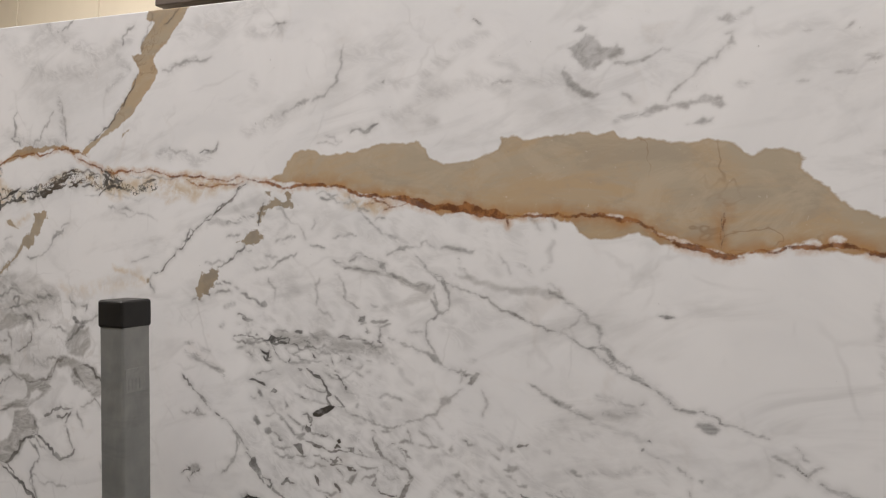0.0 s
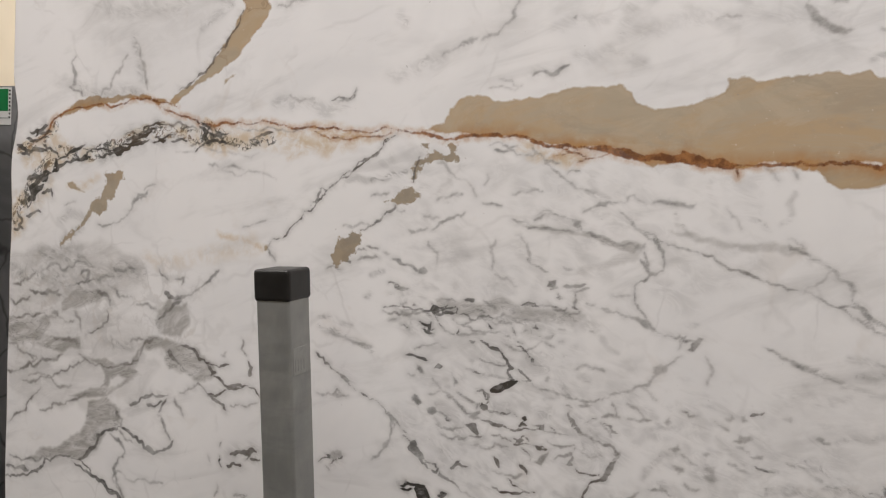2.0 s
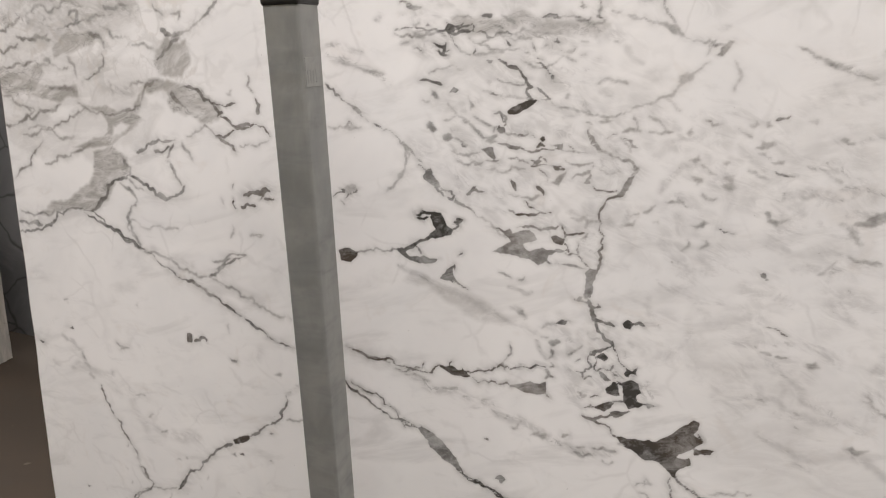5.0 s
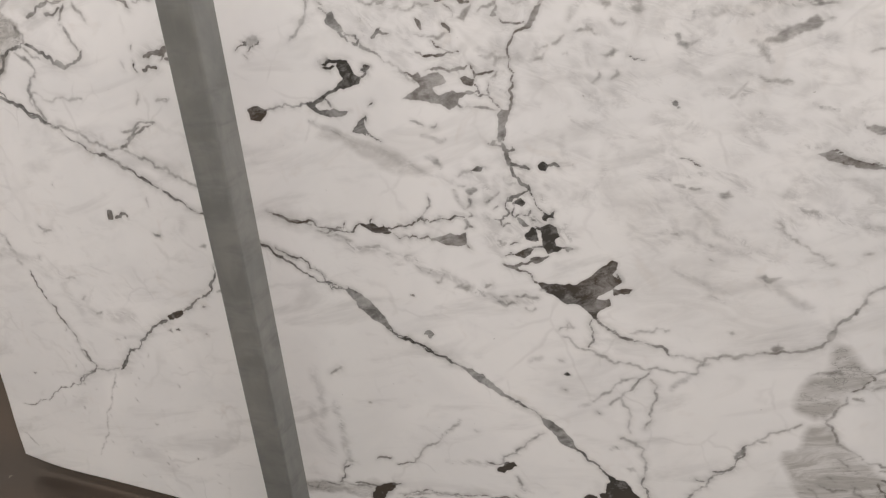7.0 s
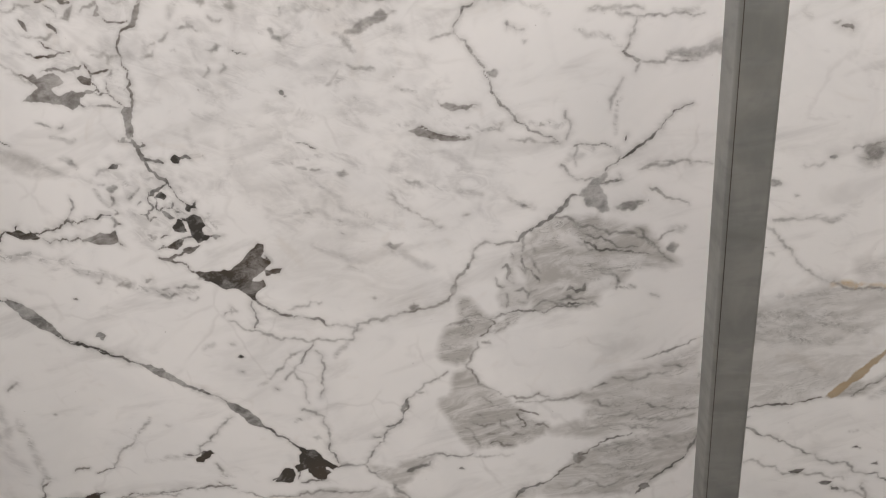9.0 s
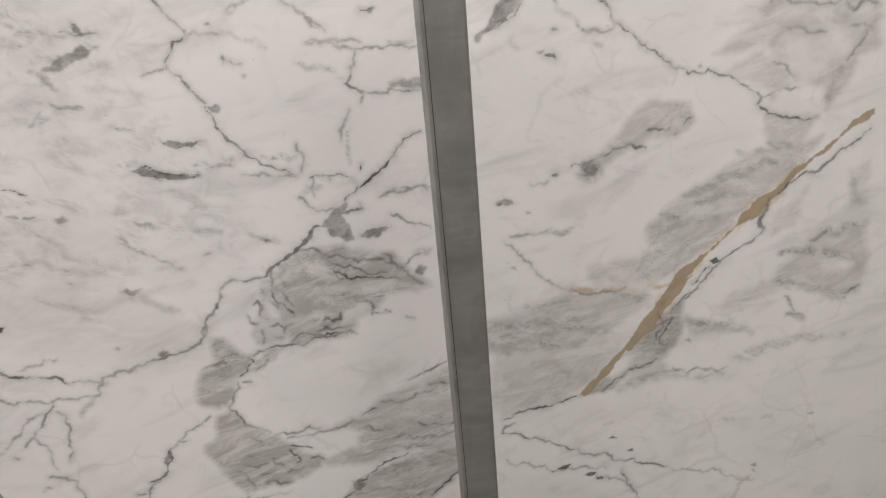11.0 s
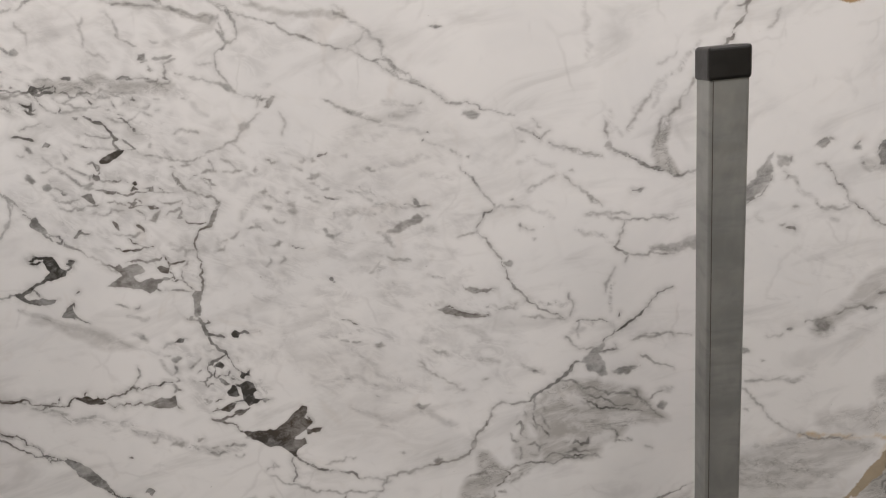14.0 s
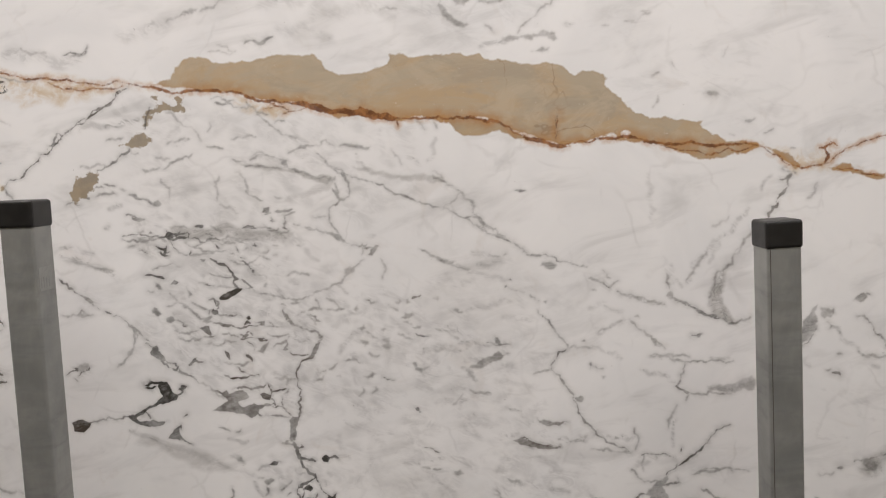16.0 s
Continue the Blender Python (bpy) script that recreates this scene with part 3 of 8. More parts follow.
# broad grey haze
haze(40, .12, -774, 1925, -725, 1893, -743, 1826, -836, 1788, -911, 1774, -815, 1838)
haze(30, .14, -629, 1794, -590, 1830, -548, 1819, -585, 1766, -647, 1757)
haze(40, .12, -451, 1808, -398, 1832, -360, 1788, -292, 1767, -324, 1755, -411, 1764)
haze(50, .10, -27, 1875, 38, 1884, 43, 1801, 2, 1809, -64, 1841)
haze(40, .10, -1666, 1920, -1433, 1921, -1310, 1914, -1337, 1833, -1595, 1814)
haze(50, .08, -340, 1513, -257, 1505, -215, 1461, -268, 1438, -337, 1479)
haze(50, .10, -366, 1374, -212, 1391, -152, 1316, -224, 1177, -361, 1239)
haze(50, .12, -392, 851, -261, 844, -187, 764, -110, 690, -208, 665, -345, 706, -481, 724)
haze(40, .10, -449, 931, -301, 918, -212, 847, -303, 809, -406, 825)
# soft smudges
smudge(60, 0.46, -586, 1151, -150, 1141, -26, 991, -37, 819, -301, 803, -566, 944)
smudge(50, 0.46, -553, 1303, -288, 1295, -142, 1100, -190, 864, -511, 859, -571, 1118)
smudge(50, 0.34, -351, 1214, -126, 1112, -45, 948, -189, 805, -406, 822)
smudge(40, 0.37, -884, 779, -570, 722, -412, 614, -610, 654, -900, 714)
smudge(60, 0.25, -456, 1378, -209, 1391, -92, 1274, -424, 1200)
smudge(60, 0.22, -750, 1923, -386, 1907, -136, 1912, -162, 1776, -394, 1768, -648, 1761)
smudge(60, 0.22, 337, 1138, 600, 1208, 723, 1012, 531, 814, 358, 804)
smudge(50, 0.25, -1135, 1391, -889, 1501, -635, 1597, -578, 1416, -850, 1341)
smudge(60, 0.19, -126, 1839, 198, 1842, 474, 1672, 214, 1629, -11, 1727)
smudge(40, 0.22, -1804, 793, -1248, 765, -1219, 465, -1758, 318)
smudge(40, 0.19, 414, 490, 1117, 527, 1225, 143, 478, 246)
# top right details
vein(3, .3, -12, 1825, 7, 1827)
vein(3, .25, 19, 1845, 36, 1846)
vein(4, .3, 53, 1665, 62, 1687)
vein(2, .2, 85, 1752, 97, 1737)
vein(3, .3, 215, 1618, 206, 1620)
vein(3, .35, 282, 1630, 272, 1625)
vein(3, .35, -6, 1879, 3, 1888)
vein(3, .25, -53, 1880, -41, 1881)
vein(4, .22, -55, 1815, -42, 1816)
# grey flow right of the gold seam
# further fine veins
vein(3, .35, -389, 1373, -355, 1358, -321, 1348)
# broken crackle in the middle
crack(2.4, 0.5, -967, 1372, -955, 1375, -929, 1376, -905, 1375, -882, 1375, -859, 1373, -827, 1376, -801, 1374, -774, 1373)
crack(1.7, 0.3, -774, 1373, -749, 1378, -719, 1377, -698, 1375)
patch(2, 0.4, -940, 1380, -927, 1387, -924, 1382, -932, 1376)
patch(2, 0.5, -917, 1380, -912, 1385, -906, 1380, -912, 1379)
crack(2.4, 0.4, -933, 1369, -921, 1370)
patch(2, 0.35, -938, 1370, -923, 1368, -917, 1362, -926, 1360)
patch(2, 0.62, -884, 1376, -880, 1385, -871, 1383, -869, 1373, -876, 1370)
crack(2.7, 0.6, -882, 1386, -873, 1380, -862, 1382, -855, 1386)
crack(2.7, 0.55, -868, 1377, -853, 1382, -844, 1384)
crack(2.7, 0.6, -862, 1374, -847, 1373, -838, 1377, -841, 1386)
crack(1.8, 0.4, -873, 1390, -863, 1396, -848, 1397, -841, 1394)
patch(2, 0.5, -833, 1399, -822, 1401, -809, 1400, -811, 1395, -827, 1395)
crack(2.2, 0.45, -810, 1387, -798, 1384, -792, 1381)
crack(1.7, 0.4, -795, 1399, -784, 1393, -774, 1390)
crack(2.1, 0.6, -734, 1398, -724, 1403, -713, 1402, -707, 1398, -717, 1397, -728, 1397)
patch(2, 0.5, -727, 1402, -714, 1404, -712, 1398, -725, 1398)
crack(1.7, 0.45, -707, 1400, -692, 1401, -676, 1399, -662, 1401)
crack(1.7, 0.4, -684, 1397, -671, 1396, -659, 1391, -646, 1393, -642, 1397)
crack(2.4, 0.5, -656, 1402, -644, 1399)
crack(3.2, 0.4, -653, 1425, -649, 1413, -652, 1402)
crack(2.3, 0.4, -633, 1410, -621, 1409)
crack(1.9, 0.4, -617, 1404, -604, 1401, -589, 1402)
wisp(8.5, 0.3, -750, 1387, -716, 1387, -683, 1391)
wisp(10.2, 0.22, -784, 1390, -733, 1393, -659, 1391)
wisp(6.8, 0.3, -770, 1372, -731, 1371, -707, 1378)
patch(2, 0.5, -680, 1415, -676, 1417, -674, 1412)
crack(2.4, 0.45, -949, 1409, -930, 1405)
crack(1.9, 0.3, -905, 1396, -892, 1394)
wisp(7.8, 0.3, -1001, 1386, -994, 1393)
wisp(7.8, 0.25, -955, 1353, -937, 1357)
crack(1.9, 0.4, -956, 1351, -945, 1355)
crack(2.4, 0.5, -934, 1346, -923, 1343, -918, 1340)
crack(2.8, 0.65, -903, 1355, -894, 1351, -882, 1351, -881, 1357)
crack(3.2, 0.7, -882, 1351, -884, 1343, -887, 1339)
crack(2.8, 0.65, -897, 1344, -889, 1339, -878, 1337)
crack(2.3, 0.6, -880, 1343, -875, 1346)
crack(1.9, 0.5, -878, 1370, -870, 1360, -862, 1350)
crack(2.3, 0.4, -860, 1349, -851, 1344, -841, 1340)
crack(2.3, 0.55, -836, 1343, -833, 1350, -835, 1347)
crack(1.8, 0.35, -836, 1341, -816, 1342, -794, 1345, -786, 1349)
crack(2.6, 0.6, -785, 1364, -780, 1357, -776, 1356)
crack(2.1, 0.45, -745, 1362, -740, 1351)
crack(2.1, 0.4, -730, 1355, -718, 1358)
crack(2.5, 0.5, -712, 1365, -705, 1364, -709, 1371)
wisp(8.3, 0.3, -710, 1367, -697, 1367)
crack(2.1, 0.55, -703, 1353, -692, 1351, -683, 1353, -681, 1357)
patch(2, 0.4, -696, 1351, -684, 1350, -681, 1356, -689, 1355)
crack(2.1, 0.35, -673, 1367, -664, 1367)
crack(2, 0.3, -626, 1369, -619, 1367)
crack(2.4, 0.4, -672, 1348, -666, 1349)
crack(2.1, 0.4, -755, 1347, -748, 1346)
crack(2.7, 0.5, -814, 1333, -805, 1333)
crack(3.5, 0.62, -798, 1337, -789, 1332, -782, 1326)
crack(3.5, 0.6, -782, 1326, -769, 1325, -763, 1322)
crack(2.6, 0.6, -763, 1322, -757, 1314, -750, 1305, -744, 1296)
crack(4.4, 0.6, -748, 1299, -739, 1298)
crack(2.6, 0.55, -746, 1298, -749, 1289, -743, 1283, -734, 1278)
crack(2.6, 0.6, -732, 1297, -724, 1291, -717, 1285, -711, 1282)
crack(1.8, 0.5, -734, 1280, -723, 1280, -711, 1281)
crack(2.1, 0.5, -736, 1340, -727, 1338)
crack(2.1, 0.55, -737, 1333, -728, 1332, -720, 1326)
crack(2.5, 0.55, -722, 1329, -716, 1319, -709, 1315)
patch(2, 0.55, -714, 1313, -709, 1316, -709, 1310)
crack(2.1, 0.3, -704, 1327, -697, 1329)
crack(2, 0.35, -642, 1309, -631, 1316, -618, 1312, -600, 1311)
wisp(7.4, 0.25, -642, 1307, -628, 1296, -622, 1294)
wisp(6.4, 0.25, -651, 1335, -647, 1339)
crack(3.3, 0.6, -923, 1297, -908, 1298, -897, 1295, -885, 1292)
patch(2, 0.42, -903, 1285, -896, 1282, -888, 1271, -896, 1270, -902, 1276)
patch(2, 0.55, -872, 1281, -865, 1290, -857, 1286, -862, 1282)
crack(2.3, 0.4, -841, 1278, -836, 1268, -836, 1257)
crack(2, 0.35, -917, 1266, -905, 1265)
crack(1.9, 0.35, -874, 1264, -866, 1257, -859, 1251)
crack(2.3, 0.3, -817, 1287, -805, 1286)
crack(2.3, 0.5, -805, 1284, -791, 1283)
crack(2.7, 0.5, -798, 1283, -794, 1278)
crack(1.6, 0.3, -790, 1283, -767, 1282, -745, 1280)
patch(2, 0.86, -777, 1258, -768, 1266, -749, 1275, -731, 1279, -740, 1270, -760, 1256, -770, 1255)
crack(2.7, 0.5, -798, 1253, -789, 1257, -778, 1251, -779, 1243)
crack(2.7, 0.6, -787, 1256, -783, 1248, -777, 1241, -782, 1235)
patch(2, 0.68, -789, 1237, -780, 1234, -778, 1227, -785, 1225, -791, 1229)
patch(2, 0.42, -688, 1283, -684, 1294, -682, 1290, -684, 1283)
patch(2, 0.45, -662, 1277, -655, 1272, -658, 1272)
crack(2.1, 0.35, -654, 1269, -641, 1262)
crack(2.5, 0.35, -638, 1254, -624, 1255, -616, 1257)
wisp(8.5, 0.25, -701, 1266, -697, 1271)
crack(2, 0.5, -1003, 1222, -988, 1217, -972, 1213, -962, 1206, -954, 1196)
crack(2.1, 0.5, -1066, 1265, -1053, 1255, -1034, 1243, -1024, 1234, -1011, 1226)
crack(5.3, 0.45, -1040, 1249, -1024, 1239)
crack(2.1, 0.35, -1053, 1214, -1034, 1215)
crack(3.2, 0.45, -1055, 1212, -1047, 1223, -1040, 1217)
crack(2.5, 0.45, -954, 1196, -943, 1191, -935, 1185, -925, 1174, -913, 1166)
patch(2, 0.45, -952, 1198, -939, 1188, -934, 1179, -939, 1169, -942, 1180)
crack(6.9, 0.42, -941, 1182, -941, 1166, -944, 1154)
crack(5, 0.4, -944, 1154, -948, 1144, -954, 1134)
crack(3, 0.4, -954, 1134, -962, 1125, -976, 1110)
patch(2, 0.45, -911, 1229, -904, 1235, -894, 1228, -888, 1222, -897, 1215, -907, 1222)
patch(2, 0.45, -881, 1213, -870, 1218, -859, 1210, -869, 1205, -879, 1206)
crack(2.8, 0.4, -860, 1210, -850, 1207, -840, 1200)
crack(2.8, 0.5, -850, 1202, -841, 1198)
crack(2.4, 0.4, -879, 1237, -866, 1241, -860, 1245)
crack(2.3, 0.35, -860, 1249, -847, 1244, -837, 1239)
crack(2.3, 0.4, -830, 1247, -819, 1241, -800, 1234, -789, 1230)
crack(2.7, 0.45, -821, 1220, -812, 1215, -800, 1215, -790, 1221)
patch(2, 0.4, -808, 1217, -793, 1213, -787, 1210, -800, 1206, -809, 1210)
crack(2.7, 0.45, -797, 1224, -794, 1233, -798, 1231)
crack(2.3, 0.5, -776, 1224, -758, 1223, -741, 1227, -729, 1222)
patch(2, 0.7, -722, 1221, -717, 1225, -714, 1220, -717, 1218)
crack(2.3, 0.55, -787, 1208, -771, 1206, -752, 1205, -739, 1200)
crack(2.7, 0.6, -739, 1200, -725, 1203, -712, 1206, -699, 1206, -684, 1207)
crack(2.6, 0.6, -726, 1207, -721, 1214, -714, 1211)
crack(2.1, 0.5, -705, 1212, -696, 1213, -686, 1216)
patch(2, 0.6, -693, 1215, -686, 1217, -687, 1207, -693, 1208)
crack(2.6, 0.5, -678, 1215, -669, 1210, -675, 1210)
crack(2.1, 0.45, -682, 1206, -665, 1207, -648, 1205)
crack(2.9, 0.5, -650, 1244, -651, 1236, -643, 1230, -637, 1222)
crack(3.2, 0.5, -637, 1222, -633, 1213)
crack(2.5, 0.4, -654, 1252, -644, 1248)
crack(2.1, 0.55, -621, 1230, -614, 1237, -608, 1238)
crack(2.1, 0.4, -601, 1232, -591, 1224, -585, 1214)
crack(3.2, 0.4, -587, 1266, -582, 1258, -579, 1246)
crack(2.4, 0.35, -600, 1241, -590, 1246, -574, 1245)
crack(3.2, 0.5, -816, 1199, -807, 1194, -795, 1190)
patch(2, 0.6, -809, 1198, -796, 1201, -793, 1192, -791, 1181, -801, 1188)
crack(2.8, 0.5, -795, 1181, -785, 1182)
crack(2.3, 0.45, -824, 1171, -809, 1178, -791, 1180)
crack(4, 0.55, -733, 1187, -724, 1184, -717, 1187)
crack(2.6, 0.55, -718, 1195, -722, 1184, -731, 1180)
crack(2.2, 0.55, -732, 1178, -715, 1182, -693, 1180, -679, 1178)
crack(2.2, 0.5, -716, 1194, -708, 1186)
crack(2.5, 0.45, -638, 1182, -636, 1189)
crack(1.7, 0.4, -631, 1210, -618, 1208, -609, 1202, -597, 1200)
crack(2.9, 0.45, -597, 1200, -587, 1201, -578, 1195, -572, 1189)
patch(2, 0.45, -581, 1189, -571, 1189, -572, 1184, -577, 1185)
patch(2, 0.5, -912, 1144, -904, 1156, -898, 1158, -895, 1147, -884, 1137, -879, 1128, -893, 1129, -903, 1135)
crack(3.9, 0.5, -893, 1132, -883, 1122, -869, 1114)
crack(2.9, 0.5, -869, 1114, -859, 1110, -854, 1120)
crack(2.9, 0.45, -853, 1112, -847, 1105, -835, 1101)
crack(2.9, 0.5, -835, 1101, -827, 1098, -814, 1086)
crack(1.9, 0.3, -814, 1086, -799, 1081, -779, 1068, -764, 1058)
crack(2.9, 0.5, -834, 1121, -825, 1130, -820, 1136)
crack(2.8, 0.5, -825, 1130, -815, 1128, -804, 1129)
crack(3.2, 0.55, -765, 1153, -757, 1145, -754, 1136)
patch(2, 0.6, -763, 1153, -755, 1149, -753, 1136, -758, 1141)
patch(2, 0.35, -1054, 1111, -1033, 1116, -1031, 1104, -1052, 1096)
crack(3.2, 0.6, -1061, 1105, -1041, 1111)
crack(3.2, 0.6, -1052, 1090, -1046, 1100, -1031, 1108)
crack(2.2, 0.5, -1061, 1085, -1054, 1079)
crack(2.6, 0.55, -722, 1147, -713, 1142, -709, 1134)
crack(2.6, 0.5, -719, 1174, -708, 1168, -704, 1158)
patch(2, 0.45, -705, 1156, -686, 1170, -676, 1177, -678, 1168, -687, 1151)
crack(3.1, 0.5, -697, 1180, -679, 1178)
crack(2.5, 0.5, -645, 1181, -639, 1173, -645, 1162)
crack(3.4, 0.5, -648, 1160, -640, 1161)
crack(2.1, 0.6, -634, 1156, -623, 1151, -609, 1150, -598, 1153)
patch(2, 0.5, -597, 1147, -589, 1161, -584, 1175, -575, 1180, -578, 1166, -585, 1153, -589, 1146)
crack(1.6, 0.45, -571, 1192, -572, 1184, -581, 1178)
crack(2.1, 0.55, -589, 1146, -603, 1142, -613, 1136)
crack(1.8, 0.6, -613, 1136, -618, 1123, -621, 1112, -616, 1101, -618, 1091)
crack(2.1, 0.6, -618, 1091, -614, 1084, -609, 1081, -614, 1069)
crack(1.9, 0.6, -614, 1069, -615, 1055, -610, 1046, -612, 1028, -613, 1019)
crack(2.3, 0.5, -763, 1104, -751, 1098)
crack(4.5, 0.7, -751, 1098, -730, 1099, -713, 1105)
crack(1.8, 0.5, -713, 1105, -703, 1105)
crack(2.7, 0.6, -737, 1122, -731, 1113, -721, 1111)
crack(1.8, 0.7, -699, 1108, -694, 1107)
crack(2.1, 0.3, -663, 1103, -646, 1102, -638, 1110)
crack(2.6, 0.35, -646, 1110, -637, 1101, -639, 1090)
crack(2.1, 0.4, -632, 1101, -620, 1102)
crack(2, 0.5, -747, 1076, -733, 1081, -715, 1080, -693, 1083, -681, 1088)
patch(2, 0.52, -768, 1064, -759, 1072, -754, 1064, -737, 1073, -719, 1070, -713, 1061, -724, 1056, -736, 1051, -725, 1039, -703, 1048, -689, 1046, -667, 1047, -693, 1038, -696, 1028, -708, 1020, -724, 1028, -748, 1030, -767, 1031, -784, 1031, -768, 1041, -754, 1052, -760, 1059)
patch(2, 0.72, -691, 1068, -682, 1071, -670, 1067, -673, 1057, -686, 1061)
crack(2.6, 0.7, -676, 1089, -670, 1078, -670, 1067)
crack(2.7, 0.65, -672, 1063, -664, 1057, -661, 1048, -667, 1051)
crack(4, 0.65, -665, 1075, -652, 1079, -640, 1082)
crack(2.6, 0.4, -644, 1071, -635, 1081)
crack(1.8, 0.5, -701, 1029, -678, 1027, -656, 1026, -633, 1024)
crack(1.8, 0.55, -667, 1045, -649, 1046, -639, 1036, -627, 1027)
crack(1.7, 0.5, -645, 1046, -647, 1063)
patch(2, 0.55, -632, 1017, -625, 1025, -615, 1023, -615, 1008, -617, 992, -620, 978, -630, 983, -628, 1002)
patch(2, 0.5, -633, 982, -621, 988, -622, 976, -629, 973)
crack(1.8, 0.5, -647, 972, -630, 969, -619, 965)
crack(3.6, 0.5, -624, 974, -615, 962, -616, 950)
crack(3.6, 0.5, -615, 958, -603, 964, -607, 969)
crack(2.7, 0.5, -643, 969, -633, 976)
crack(4.4, 0.5, -613, 956, -611, 939)
crack(2.7, 0.6, -611, 941, -598, 940, -584, 940, -577, 936)
crack(3.6, 0.55, -590, 941, -578, 935)
patch(2, 0.75, -564, 942, -557, 949, -550, 944, -552, 935, -561, 936)
crack(2.6, 0.6, -550, 944, -540, 948, -532, 944)
wisp(6.9, 0.35, -533, 945, -511, 947)
crack(2.6, 0.5, -609, 941, -604, 929, -596, 920)
crack(3, 0.55, -604, 929, -594, 919, -583, 909, -574, 901)
crack(2.2, 0.4, -611, 908, -599, 910)
patch(2, 0.75, -895, 1078, -885, 1085, -872, 1077, -866, 1064, -856, 1060, -858, 1050, -875, 1044, -895, 1039, -911, 1031, -927, 1019, -934, 1016, -916, 1032, -894, 1047, -884, 1056, -891, 1069)
crack(4, 0.8, -921, 1077, -907, 1081)
crack(3, 0.8, -919, 1072, -907, 1071, -897, 1076)
crack(3, 0.75, -912, 1086, -892, 1083, -877, 1084)
crack(2.9, 0.7, -856, 1060, -845, 1067, -853, 1072, -840, 1077)
patch(2, 0.7, -849, 1080, -838, 1078, -845, 1071)
patch(2, 0.72, -1065, 994, -1052, 1000, -1027, 997, -1032, 986, -1042, 976, -1060, 977)
crack(2.2, 0.45, -1027, 997, -1004, 1004, -978, 1004)
crack(3.2, 0.45, -982, 1005, -962, 1012, -941, 1017)
crack(4.1, 0.6, -944, 1008, -932, 1018, -919, 1026)
patch(2, 0.62, -954, 1013, -942, 1015, -935, 1005, -917, 1004, -894, 1003, -872, 1006, -889, 996, -912, 993, -929, 996, -944, 1004)
crack(3, 0.55, -919, 1022, -909, 1009)
patch(2, 0.65, -872, 972, -863, 986, -854, 981, -849, 967, -860, 970)
patch(2, 0.62, -863, 988, -853, 995, -849, 978, -839, 967, -852, 971)
crack(2, 0.6, -850, 973, -836, 965, -823, 959)
crack(2.9, 0.6, -849, 1000, -848, 990)
crack(2, 0.6, -842, 1017, -836, 1021)
wisp(6.2, 0.28, -949, 983, -924, 974, -887, 962)
wisp(9.4, 0.22, -882, 962, -851, 953, -820, 942, -789, 928)
wisp(8.9, 0.2, -789, 928, -749, 911, -700, 901)
crack(1.9, 0.45, -772, 997, -750, 991)
crack(2.8, 0.45, -737, 989, -728, 996)
wisp(4.7, 0.3, -753, 974, -715, 971)
patch(2, 0.4, -738, 935, -726, 939, -721, 928, -733, 928)
wisp(5.8, 0.3, -745, 939, -721, 926)
crack(2.3, 0.35, -691, 913, -683, 921, -669, 921)
patch(2, 0.72, -669, 925, -661, 932, -652, 932, -655, 925)
crack(2.8, 0.4, -656, 933, -646, 931)
patch(2, 0.45, -680, 891, -666, 897, -659, 893, -668, 883, -675, 883)
crack(2.4, 0.35, -695, 898, -680, 897)
crack(3.8, 0.4, -674, 878, -670, 866, -677, 859)
crack(3.8, 0.45, -675, 855, -667, 848, -672, 845)
wisp(5.6, 0.3, -699, 889, -681, 854)
crack(2.8, 0.4, -645, 871, -633, 884, -624, 893)
crack(4.6, 0.38, -648, 874, -634, 881, -629, 888)
crack(2.7, 0.55, -609, 886, -613, 871, -606, 860)
crack(2.8, 0.55, -605, 881, -598, 870, -602, 859, -596, 852)
crack(3.1, 0.6, -596, 852, -586, 860, -575, 859, -572, 867)
patch(2, 0.72, -599, 878, -589, 886, -581, 879, -586, 873)
crack(2.7, 0.6, -608, 880, -595, 889, -586, 894)
crack(2.2, 0.6, -588, 894, -578, 900, -577, 910)
crack(2.6, 0.65, -576, 900, -568, 890, -563, 877, -553, 869)
crack(2.6, 0.7, -551, 867, -543, 861, -534, 859)
crack(2.6, 0.7, -534, 871, -536, 861)
patch(2, 0.7, -549, 864, -543, 861, -546, 852, -553, 857)
patch(2, 0.55, -593, 853, -581, 849, -573, 841, -582, 839)
crack(2.8, 0.5, -621, 845, -615, 853, -606, 858)
crack(2.8, 0.5, -629, 846, -619, 845, -615, 834)
crack(2.7, 0.5, -579, 860, -567, 852, -560, 850)
crack(2.8, 0.45, -632, 863, -625, 869)
crack(1.8, 0.5, -615, 834, -604, 842)
patch(2, 0.78, -579, 825, -568, 840, -562, 837, -556, 818, -565, 816, -576, 818)
patch(2, 0.8, -555, 840, -540, 848, -529, 844, -523, 829, -531, 821, -527, 812, -518, 810, -525, 802, -539, 797, -546, 808, -549, 821)
crack(2.2, 0.7, -562, 841, -555, 836)
crack(1.7, 0.6, -526, 806, -511, 811, -495, 811)
patch(2, 0.5, -514, 811, -495, 811, -508, 804)
patch(2, 0.7, -606, 786, -590, 790, -569, 803, -562, 802, -569, 790, -576, 784, -585, 786)
crack(1.8, 0.6, -569, 803, -548, 807)
crack(2.3, 0.6, -611, 783, -595, 788)
crack(2.3, 0.6, -602, 804, -588, 809)
crack(2.3, 0.4, -623, 809, -610, 806, -615, 801)
crack(2.3, 0.65, -591, 766, -570, 775, -553, 785)
patch(2, 0.7, -567, 784, -549, 788, -537, 793, -552, 779, -561, 777)
crack(2.8, 0.6, -612, 768, -592, 764, -573, 760, -563, 753, -561, 746)
